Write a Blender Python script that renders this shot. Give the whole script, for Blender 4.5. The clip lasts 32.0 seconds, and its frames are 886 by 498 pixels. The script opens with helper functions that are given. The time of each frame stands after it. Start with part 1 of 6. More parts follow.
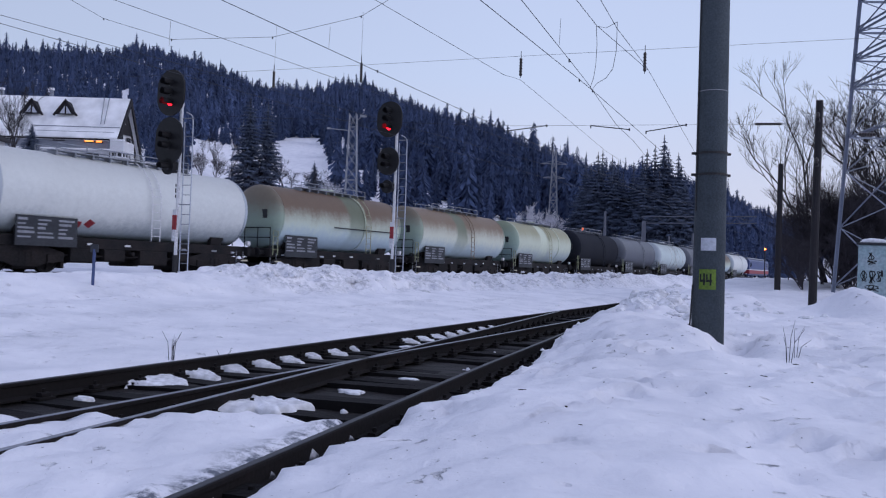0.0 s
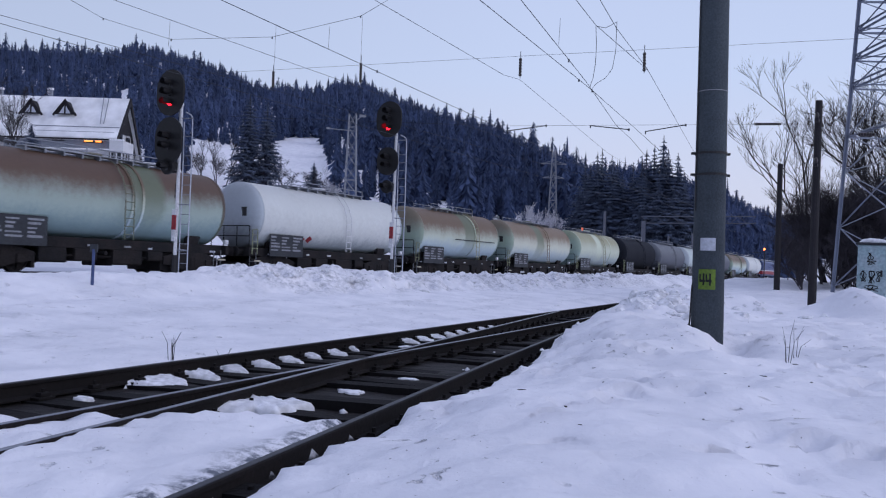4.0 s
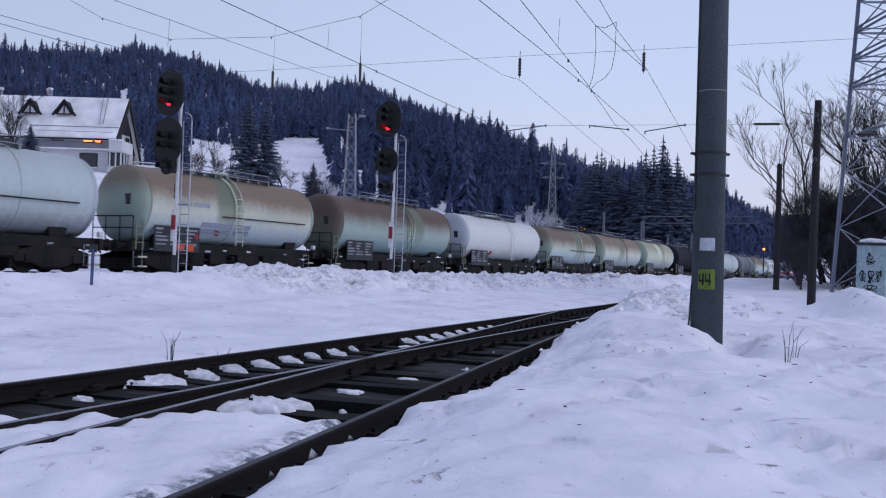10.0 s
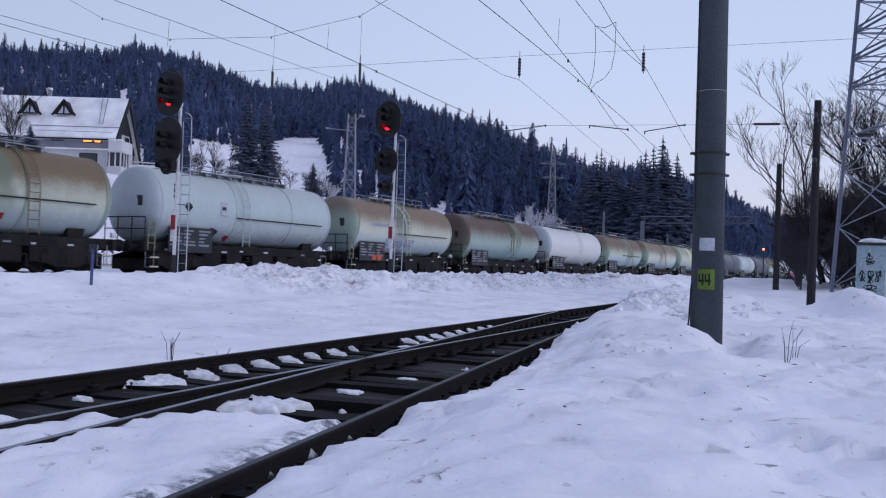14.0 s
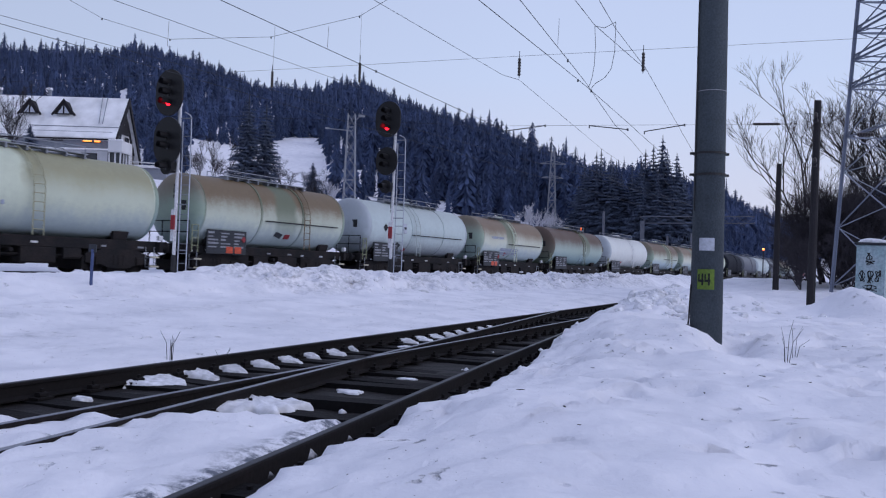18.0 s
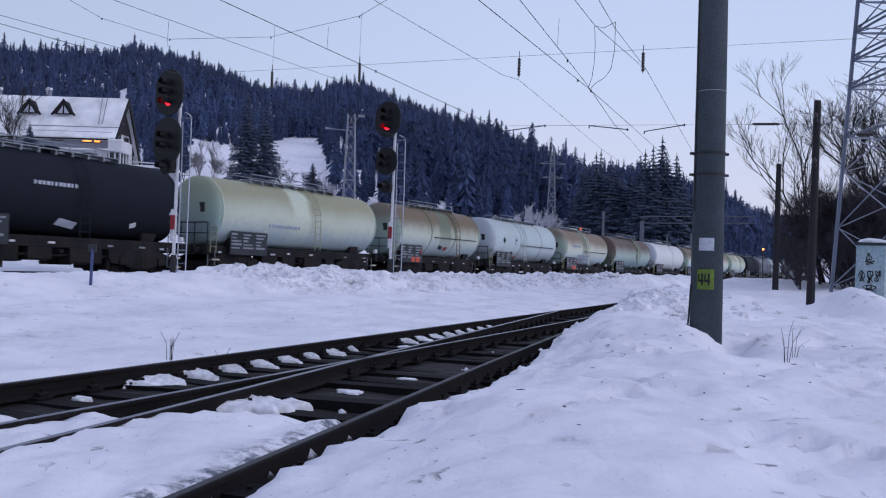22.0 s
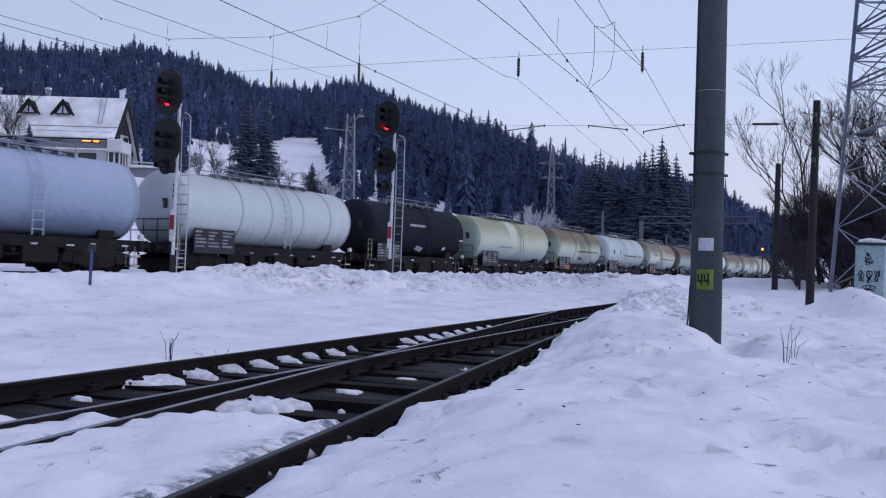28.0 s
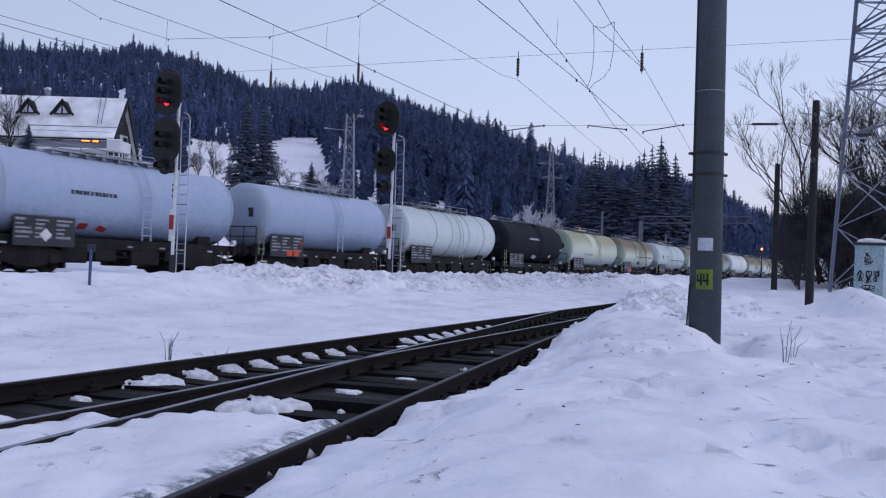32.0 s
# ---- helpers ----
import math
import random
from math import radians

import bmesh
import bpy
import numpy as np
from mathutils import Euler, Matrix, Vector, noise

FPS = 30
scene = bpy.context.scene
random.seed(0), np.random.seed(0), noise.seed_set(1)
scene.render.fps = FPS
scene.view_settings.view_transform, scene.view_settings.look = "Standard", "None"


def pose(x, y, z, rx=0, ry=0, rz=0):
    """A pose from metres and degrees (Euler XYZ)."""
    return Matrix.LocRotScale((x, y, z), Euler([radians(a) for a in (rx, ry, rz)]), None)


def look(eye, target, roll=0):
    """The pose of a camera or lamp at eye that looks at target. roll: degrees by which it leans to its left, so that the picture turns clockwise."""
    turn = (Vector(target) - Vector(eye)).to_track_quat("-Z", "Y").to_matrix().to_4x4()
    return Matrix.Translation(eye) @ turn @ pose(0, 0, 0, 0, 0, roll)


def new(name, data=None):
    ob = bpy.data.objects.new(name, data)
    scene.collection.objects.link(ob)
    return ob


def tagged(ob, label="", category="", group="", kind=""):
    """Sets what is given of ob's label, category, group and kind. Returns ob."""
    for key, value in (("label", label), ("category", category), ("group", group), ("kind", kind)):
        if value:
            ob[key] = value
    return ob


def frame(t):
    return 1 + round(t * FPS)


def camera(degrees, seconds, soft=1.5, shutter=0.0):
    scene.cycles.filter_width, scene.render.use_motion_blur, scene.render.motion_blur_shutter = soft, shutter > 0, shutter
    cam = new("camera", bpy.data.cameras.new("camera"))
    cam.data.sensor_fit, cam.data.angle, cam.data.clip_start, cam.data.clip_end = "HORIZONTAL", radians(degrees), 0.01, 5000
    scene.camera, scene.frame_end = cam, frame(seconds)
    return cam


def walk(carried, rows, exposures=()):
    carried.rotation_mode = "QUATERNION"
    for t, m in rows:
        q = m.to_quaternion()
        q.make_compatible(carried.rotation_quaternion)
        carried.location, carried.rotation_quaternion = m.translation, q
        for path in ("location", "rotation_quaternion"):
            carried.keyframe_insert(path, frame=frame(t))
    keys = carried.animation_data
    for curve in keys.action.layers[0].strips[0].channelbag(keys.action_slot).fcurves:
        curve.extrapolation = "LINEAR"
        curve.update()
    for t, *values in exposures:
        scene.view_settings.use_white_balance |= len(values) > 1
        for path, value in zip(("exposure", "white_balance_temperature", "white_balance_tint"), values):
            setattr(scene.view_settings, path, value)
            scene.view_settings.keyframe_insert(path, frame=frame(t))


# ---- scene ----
SECONDS = 32.0
cam = camera(55.19, SECONDS, soft=1.15, shutter=0.6)


def eye_pose(yaw):
    """The camera stands on a low support beside the track and sags a little to the right."""
    m = Matrix.Translation((0, 0, 1.14)) @ Matrix.Rotation(radians(-yaw), 4, "Z")
    return m @ Matrix.Rotation(radians(90 + 1.166), 4, "X") @ Matrix.Rotation(radians(1.8), 4, "Z")


walk(cam, [(0, eye_pose(-0.095)), (8, eye_pose(-0.035)), (16, eye_pose(0.0)), (24, eye_pose(0.03)), (32, eye_pose(0.095))])

# ---- light: dusk under a pale clear sky, the sun just gone ----
scene.view_settings.exposure = 0.03
world = bpy.data.worlds.new("dusk_sky")
scene.world = world
world.use_nodes = True
wn, wl = world.node_tree.nodes, world.node_tree.links
wn.clear()
sky = wn.new("ShaderNodeTexSky")
sky.sky_type, sky.sun_disc = "NISHITA", False
sky.sun_elevation, sky.sun_rotation = radians(3.0), radians(100)
sky.air_density, sky.dust_density, sky.ozone_density = 1.0, 0.4, 1.5
geo = wn.new("ShaderNodeTexCoord")
sep = wn.new("ShaderNodeSeparateXYZ")
ramp = wn.new("ShaderNodeValToRGB")
ramp.color_ramp.elements[0].position, ramp.color_ramp.elements[0].color = 0.0, (0.72, 0.72, 0.88, 1)
ramp.color_ramp.elements[1].position, ramp.color_ramp.elements[1].color = 0.75, (0.44, 0.505, 0.80, 1)
mid = ramp.color_ramp.elements.new(0.22)
mid.color = (0.60, 0.705, 0.98, 1)
mixw = wn.new("ShaderNodeMix")
mixw.data_type = "RGBA"
mixw.inputs[0].default_value = 0.9
scale = wn.new("ShaderNodeVectorMath")
scale.operation = "SCALE"
scale.inputs[3].default_value = 0.10
bg, wout = wn.new("ShaderNodeBackground"), wn.new("ShaderNodeOutputWorld")
wl.new(geo.outputs["Generated"], sep.inputs[0])
wl.new(sep.outputs[2], ramp.inputs[0])
wl.new(sky.outputs[0], scale.inputs[0])
wl.new(scale.outputs[0], mixw.inputs[6])
wl.new(ramp.outputs[0], mixw.inputs[7])
side = wn.new("ShaderNodeMapRange")
side.inputs[1].default_value, side.inputs[2].default_value, side.inputs[3].default_value, side.inputs[4].default_value = -0.6, 0.1, 0.81, 1.0
tone = wn.new("ShaderNodeVectorMath")
tone.operation = "SCALE"
wl.new(sep.outputs[0], side.inputs[0])
wl.new(mixw.outputs[2], tone.inputs[0])
wl.new(side.outputs[0], tone.inputs[3])
wl.new(tone.outputs[0], bg.inputs[0])
wl.new(bg.outputs[0], wout.inputs[0])
sun = new("sun", bpy.data.lights.new("sun", "SUN"))
sun.data.energy, sun.data.angle, sun.data.color = 0.68, radians(28), (0.96, 0.93, 1.0)
sun.matrix_world = look((0, 0, 50), (-42, 14, 24))


# ---- materials ----
def material(name, colour, rough=0.8, metal=0.0, dark=0.6, grain=12.0, stain=1.2, bump=0.2, second=None, amount=0.5, coords="Object"):
    """A surface with grain and larger stains; second: the colour of the stains."""
    m = bpy.data.materials.new(name)
    m.use_nodes = True
    n, l = m.node_tree.nodes, m.node_tree.links
    b = n["Principled BSDF"]
    b.inputs["Roughness"].default_value, b.inputs["Metallic"].default_value = rough, metal
    tc = n.new("ShaderNodeTexCoord")
    fine, broad = n.new("ShaderNodeTexNoise"), n.new("ShaderNodeTexNoise")
    fine.inputs["Scale"].default_value, fine.inputs["Detail"].default_value = grain, 6
    broad.inputs["Scale"].default_value, broad.inputs["Detail"].default_value = stain, 5
    for t in (fine, broad):
        l.new(tc.outputs[coords], t.inputs["Vector"])
    r = n.new("ShaderNodeMapRange")
    r.inputs[1].default_value, r.inputs[2].default_value = 0.42, 0.68
    r.inputs[4].default_value = amount
    l.new(broad.outputs[0], r.inputs[0])
    mx, mf = n.new("ShaderNodeMix"), n.new("ShaderNodeMix")
    mx.data_type = mf.data_type = "RGBA"
    mf.blend_type = "MULTIPLY"
    mx.inputs[6].default_value = (*colour, 1)
    mx.inputs[7].default_value = (*(second or [c * dark for c in colour]), 1)
    l.new(r.outputs[0], mx.inputs[0])
    g = n.new("ShaderNodeMapRange")
    g.inputs[1].default_value, g.inputs[2].default_value, g.inputs[3].default_value = 0.3, 0.7, 0.7
    g.inputs[4].default_value = 1.12
    l.new(fine.outputs[0], g.inputs[0])
    mf.inputs[0].default_value = 1.0
    l.new(mx.outputs[2], mf.inputs[6])
    l.new(g.outputs[0], mf.inputs[7])
    l.new(mf.outputs[2], b.inputs["Base Color"])
    bp = n.new("ShaderNodeBump")
    bp.inputs["Strength"].default_value, bp.inputs["Distance"].default_value = bump, 0.02
    l.new(fine.outputs[0], bp.inputs["Height"])
    l.new(bp.outputs[0], b.inputs["Normal"])
    return m


def glow(name, colour, strength):
    m = bpy.data.materials.new(name)
    m.use_nodes = True
    b = m.node_tree.nodes["Principled BSDF"]
    b.inputs["Base Color"].default_value = (*[0.4 * c for c in colour], 1)
    b.inputs["Emission Color"].default_value = (*colour, 1)
    b.inputs["Emission Strength"].default_value = strength
    return m


def snow_material():
    m = bpy.data.materials.new("snow_ground")
    m.use_nodes = True
    n, l = m.node_tree.nodes, m.node_tree.links
    b = n["Principled BSDF"]
    b.inputs["Roughness"].default_value = 0.75
    b.inputs["Specular IOR Level"].default_value = 0.25
    tc = n.new("ShaderNodeTexCoord")
    at = n.new("ShaderNodeAttribute")
    at.attribute_name = "bare"
    a, c, d = (n.new("ShaderNodeTexNoise") for _ in range(3))
    a.inputs["Scale"].default_value, a.inputs["Detail"].default_value = 7.0, 8
    c.inputs["Scale"].default_value, c.inputs["Detail"].default_value = 0.9, 6
    d.inputs["Scale"].default_value, d.inputs["Detail"].default_value = 60.0, 4
    for t in (a, c, d):
        l.new(tc.outputs["Object"], t.inputs["Vector"])
    tint = n.new("ShaderNodeValToRGB")
    tint.color_ramp.elements[0].position, tint.color_ramp.elements[0].color = 0.3, (0.74, 0.74, 0.79, 1)
    tint.color_ramp.elements[1].position, tint.color_ramp.elements[1].color = 0.62, (0.89, 0.88, 0.92, 1)
    l.new(c.outputs[0], tint.inputs[0])
    # bare ballast where the attribute says so, with a grainy border
    add = n.new("ShaderNodeMath")
    add.operation = "MULTIPLY_ADD"
    add.inputs[1].default_value = 0.45
    l.new(a.outputs[0], add.inputs[0])
    l.new(at.outputs["Fac"], add.inputs[2])
    edge = n.new("ShaderNodeMapRange")
    edge.inputs[1].default_value, edge.inputs[2].default_value = 0.62, 0.80
    l.new(add.outputs[0], edge.inputs[0])
    soil = n.new("ShaderNodeValToRGB")
    soil.color_ramp.elements[0].position, soil.color_ramp.elements[0].color = 0.35, (0.006, 0.006, 0.007, 1)
    soil.color_ramp.elements[1].position, soil.color_ramp.elements[1].color = 0.7, (0.034, 0.029, 0.028, 1)
    l.new(d.outputs[0], soil.inputs[0])
    mx = n.new("ShaderNodeMix")
    mx.data_type = "RGBA"
    l.new(edge.outputs[0], mx.inputs[0])
    l.new(tint.outputs[0], mx.inputs[6])
    l.new(soil.outputs[0], mx.inputs[7])
    # grey road dirt in the ploughed bank
    da, dn, dm, dx = n.new("ShaderNodeAttribute"), n.new("ShaderNodeTexNoise"), n.new("ShaderNodeMapRange"), n.new("ShaderNodeMath")
    da.attribute_name = "dirt"
    dn.inputs["Scale"].default_value, dn.inputs["Detail"].default_value = 6.5, 8
    dn.inputs["Roughness"].default_value = 0.72
    l.new(tc.outputs["Object"], dn.inputs["Vector"])
    dm.inputs[1].default_value, dm.inputs[2].default_value, dm.inputs[4].default_value = 0.43, 0.62, 0.9
    l.new(dn.outputs[0], dm.inputs[0])
    dx.operation = "MULTIPLY"
    l.new(dm.outputs[0], dx.inputs[0])
    l.new(da.outputs["Fac"], dx.inputs[1])
    grime = n.new("ShaderNodeMix")
    grime.data_type = "RGBA"
    grime.inputs[7].default_value = (0.15, 0.165, 0.20, 1)
    l.new(dx.outputs[0], grime.inputs[0])
    l.new(mx.outputs[2], grime.inputs[6])
    mx = grime
    # crumbs of dirt and twigs on the snow
    fl, fr = n.new("ShaderNodeTexNoise"), n.new("ShaderNodeMapRange")
    fl.inputs["Scale"].default_value, fl.inputs["Detail"].default_value = 33.0, 2
    l.new(tc.outputs["Object"], fl.inputs["Vector"])
    fr.inputs[1].default_value, fr.inputs[2].default_value, fr.inputs[4].default_value = 0.735, 0.755, 0.8
    l.new(fl.outputs[0], fr.inputs[0])
    crumb = n.new("ShaderNodeMix")
    crumb.data_type = "RGBA"
    crumb.inputs[7].default_value = (0.14, 0.13, 0.14, 1)
    l.new(fr.outputs[0], crumb.inputs[0])
    l.new(mx.outputs[2], crumb.inputs[6])
    l.new(crumb.outputs[2], b.inputs["Base Color"])
    bump = n.new("ShaderNodeBump")
    bump.inputs["Strength"].default_value, bump.inputs["Distance"].default_value = 0.45, 0.06
    l.new(a.outputs[0], bump.inputs["Height"])
    b2 = n.new("ShaderNodeBump")
    b2.inputs["Strength"].default_value, b2.inputs["Distance"].default_value = 0.35, 0.005
    l.new(d.outputs[0], b2.inputs["Height"])
    l.new(bump.outputs[0], b2.inputs["Normal"])
    # small melted pits, scattered in flocks
    vo, vr, vn, vm, vx, b3 = n.new("ShaderNodeTexVoronoi"), n.new("ShaderNodeMapRange"), n.new("ShaderNodeTexNoise"), n.new("ShaderNodeMapRange"), n.new("ShaderNodeMath"), n.new("ShaderNodeBump")
    warp, wm = n.new("ShaderNodeVectorMath"), n.new("ShaderNodeVectorMath")
    warp.operation, wm.operation = "ADD", "SCALE"
    wm.inputs[3].default_value = 0.35
    l.new(a.outputs["Color"], wm.inputs[0])
    l.new(tc.outputs["Object"], warp.inputs[0])
    l.new(wm.outputs[0], warp.inputs[1])
    l.new(warp.outputs[0], vo.inputs["Vector"])
    vo.inputs["Scale"].default_value = 4.5
    vr.inputs[1].default_value, vr.inputs[2].default_value, vr.inputs[3].default_value, vr.inputs[4].default_value = 0.06, 0.24, 1.0, 0.0
    vn.inputs["Scale"].default_value, vn.inputs["Detail"].default_value = 1.3, 3
    l.new(tc.outputs["Object"], vn.inputs["Vector"])
    vm.inputs[1].default_value, vm.inputs[2].default_value = 0.5, 0.62
    l.new(vo.outputs["Distance"], vr.inputs[0])
    l.new(vn.outputs[0], vm.inputs[0])
    vx.operation = "MULTIPLY"
    l.new(vr.outputs[0], vx.inputs[0])
    l.new(vm.outputs[0], vx.inputs[1])
    b3.invert = True
    b3.inputs["Strength"].default_value, b3.inputs["Distance"].default_value = 0.9, 0.05
    l.new(vx.outputs[0], b3.inputs["Height"])
    l.new(b2.outputs[0], b3.inputs["Normal"])
    l.new(b3.outputs[0], b.inputs["Normal"])
    return m


def tank_material(name, base, top, low, top_edge=0.35, low_edge=-0.75, mess=0.5, rough=0.45, patch=None, patch_at=0.0):
    """Painted tank shell: crown, flank and belly colours blended by height, brown crowns spilled and rusted;
    coordinates in metres from the tank's axis.
    """
    m = bpy.data.materials.new(name)
    m.use_nodes = True
    n, l = m.node_tree.nodes, m.node_tree.links
    b = n["Principled BSDF"]
    tc = n.new("ShaderNodeTexCoord")
    xyz = n.new("ShaderNodeSeparateXYZ")
    l.new(tc.outputs["Object"], xyz.inputs[0])
    streak = n.new("ShaderNodeMapping")
    streak.inputs["Scale"].default_value = (0.55, 0.35, 0.35)
    info, shift = n.new("ShaderNodeObjectInfo"), n.new("ShaderNodeVectorMath")
    shift.operation = "MULTIPLY_ADD"
    shift.inputs[1].default_value = (37.0, 21.0, 53.0)
    l.new(info.outputs["Random"], shift.inputs[0])
    l.new(tc.outputs["Object"], shift.inputs[2])
    l.new(shift.outputs[0], streak.inputs[0])
    a, c = n.new("ShaderNodeTexNoise"), n.new("ShaderNodeTexNoise")
    a.inputs["Scale"].default_value, a.inputs["Detail"].default_value = 0.85, 4
    c.inputs["Scale"].default_value, c.inputs["Detail"].default_value = 1.0, 5
    l.new(streak.outputs[0], a.inputs["Vector"])
    l.new(shift.outputs[0], c.inputs["Vector"])
    z = n.new("ShaderNodeMath")
    z.operation = "MULTIPLY_ADD"
    z.inputs[1].default_value = 1.5 * mess
    l.new(a.outputs[0], z.inputs[0])
    # runs down the flank and a mottled border
    runs, rn, mot, z1, z2 = n.new("ShaderNodeMapping"), n.new("ShaderNodeTexNoise"), n.new("ShaderNodeTexNoise"), n.new("ShaderNodeMath"), n.new("ShaderNodeMath")
    runs.inputs["Scale"].default_value = (3.2, 0.22, 0.22)
    l.new(shift.outputs[0], runs.inputs[0])
    l.new(runs.outputs[0], rn.inputs["Vector"])
    rn.inputs["Scale"].default_value, rn.inputs["Detail"].default_value = 1.0, 6
    mot.inputs["Scale"].default_value, mot.inputs["Detail"].default_value, mot.inputs["Roughness"].default_value = 5.0, 8, 0.75
    l.new(shift.outputs[0], mot.inputs["Vector"])
    for q, src, k in ((z1, rn, 0.32), (z2, mot, 0.75)):
        q.operation = "MULTIPLY_ADD"
        q.inputs[1].default_value = k
        l.new(src.outputs[0], q.inputs[0])
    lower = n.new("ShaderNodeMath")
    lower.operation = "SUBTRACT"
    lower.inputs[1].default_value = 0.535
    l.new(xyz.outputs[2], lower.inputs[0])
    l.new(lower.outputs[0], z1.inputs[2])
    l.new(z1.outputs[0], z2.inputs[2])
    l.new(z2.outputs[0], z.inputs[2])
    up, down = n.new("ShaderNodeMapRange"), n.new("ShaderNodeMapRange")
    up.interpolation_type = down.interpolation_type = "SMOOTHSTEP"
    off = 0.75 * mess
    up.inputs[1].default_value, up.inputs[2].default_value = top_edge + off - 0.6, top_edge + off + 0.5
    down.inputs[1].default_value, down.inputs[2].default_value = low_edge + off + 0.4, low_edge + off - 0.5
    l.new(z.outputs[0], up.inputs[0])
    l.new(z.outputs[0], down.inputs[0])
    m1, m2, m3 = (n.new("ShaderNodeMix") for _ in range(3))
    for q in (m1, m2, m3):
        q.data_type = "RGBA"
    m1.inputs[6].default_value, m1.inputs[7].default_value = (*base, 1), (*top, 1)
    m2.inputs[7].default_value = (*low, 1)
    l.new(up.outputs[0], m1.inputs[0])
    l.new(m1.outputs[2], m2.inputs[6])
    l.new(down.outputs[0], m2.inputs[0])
    if patch:
        # old green overspill round the manhole, thinning downwards
        fx, fw, fa, fm, fz, fq, mp = (n.new("ShaderNodeMath"), n.new("ShaderNodeMath"), n.new("ShaderNodeMath"), n.new("ShaderNodeMapRange"), n.new("ShaderNodeMapRange"), n.new("ShaderNodeMath"), n.new("ShaderNodeMix"))
        fx.operation, fa.operation, fw.operation, fq.operation = "ADD", "ABSOLUTE", "MULTIPLY_ADD", "MULTIPLY"
        fx.inputs[1].default_value = -patch_at
        fw.inputs[1].default_value = 0.9
        fm.inputs[1].default_value, fm.inputs[2].default_value = 1.25, 0.95
        fz.inputs[1].default_value, fz.inputs[2].default_value, fz.inputs[3].default_value, fz.inputs[4].default_value = -1.0, 0.3, 0.15, 0.8
        mp.data_type = "RGBA"
        mp.inputs[7].default_value = (*patch, 1)
        l.new(xyz.outputs[0], fx.inputs[0])
        l.new(fx.outputs[0], fa.inputs[0])
        l.new(c.outputs[0], fw.inputs[0])
        l.new(fa.outputs[0], fw.inputs[2])
        l.new(fw.outputs[0], fm.inputs[0])
        l.new(xyz.outputs[2], fz.inputs[0])
        l.new(fm.outputs[0], fq.inputs[0])
        l.new(fz.outputs[0], fq.inputs[1])
        l.new(fq.outputs[0], mp.inputs[0])
        l.new(m2.outputs[2], mp.inputs[6])
        m2 = mp
    m3.blend_type = "MULTIPLY"
    m3.inputs[0].default_value = 1.0
    g = n.new("ShaderNodeMapRange")
    g.inputs[1].default_value, g.inputs[2].default_value, g.inputs[3].default_value = 0.3, 0.7, 0.87
    g.inputs[4].default_value = 1.06
    spk = n.new("ShaderNodeMath")
    spk.operation = "MULTIPLY_ADD"
    spk.inputs[1].default_value = 0.8
    half = n.new("ShaderNodeMath")
    half.operation = "MULTIPLY"
    half.inputs[1].default_value = 0.2
    l.new(rn.outputs[0], half.inputs[0])
    l.new(mot.outputs[0], spk.inputs[0])
    l.new(half.outputs[0], spk.inputs[2])
    l.new(spk.outputs[0], g.inputs[0])
    l.new(m2.outputs[2], m3.inputs[6])
    l.new(g.outputs[0], m3.inputs[7])
    l.new(m3.outputs[2], b.inputs["Base Color"])
    rr = n.new("ShaderNodeMapRange")
    rr.inputs[3].default_value, rr.inputs[4].default_value = rough, rough + 0.25
    l.new(a.outputs[0], rr.inputs[0])
    l.new(rr.outputs[0], b.inputs["Roughness"])
    return m


def tree_variation(m):
    """Each tree a little lighter or darker, by its own tone."""
    n, l = m.node_tree.nodes, m.node_tree.links
    src = n["Principled BSDF"].inputs["Base Color"].links[0].from_socket
    at, mx = n.new("ShaderNodeAttribute"), n.new("ShaderNodeMix")
    at.attribute_name = "tone"
    mx.data_type, mx.blend_type = "RGBA", "MULTIPLY"
    mx.inputs[0].default_value = 1.0
    l.new(src, mx.inputs[6])
    l.new(at.outputs["Fac"], mx.inputs[7])
    l.new(mx.outputs[2], n["Principled BSDF"].inputs["Base Color"])


SNOW = snow_material()
CAP = material("snow_cap", (0.86, 0.86, 0.9), 0.7, dark=0.88, grain=9, bump=0.3)
CLOD = material("dirty_snow", (0.86, 0.86, 0.9), 0.75, second=(0.40, 0.40, 0.42), grain=14, stain=1.1, amount=0.55, bump=0.4)
RAIL_SIDE = material("rusty_rail", (0.009, 0.0075, 0.008), 0.9, 0.0, second=(0.019, 0.013, 0.012), grain=25)
RAIL_DULL = material("dull_rail_head", (0.05, 0.052, 0.062), 0.5, 0.5, dark=0.6, grain=30, bump=0.05)
RAIL_HEAD = material("worn_rail_head", (0.29, 0.30, 0.35), 0.36, 0.7, dark=0.5, grain=30, bump=0.05)
TIMBER = material("tarred_timber", (0.007, 0.006, 0.007), 0.95, second=(0.017, 0.014, 0.014), grain=18, bump=0.5)
CONCRETE = material("weathered_concrete", (0.056, 0.072, 0.086), 0.9, second=(0.032, 0.042, 0.052), grain=40, stain=2.2, bump=0.4)
STEEL = material("galvanised_steel", (0.30, 0.32, 0.36), 0.55, 0.5, dark=0.7, grain=30)
PYLON = material("weathered_grey_steel", (0.23, 0.26, 0.335), 0.6, 0.2, dark=0.7, grain=30)
GANTRY = material("dull_gantry_steel", (0.12, 0.13, 0.165), 0.7, 0.1, dark=0.7, grain=30)
DARK = material("black_steel", (0.02, 0.02, 0.023), 0.6, 0.2, dark=0.6, grain=20)
GRIME = material("grimy_underframe", (0.016, 0.0155, 0.0175), 0.9, 0.05, second=(0.042, 0.033, 0.031), grain=14)
WHITE = material("white_paint", (0.72, 0.72, 0.74), 0.6, dark=0.8, grain=20)
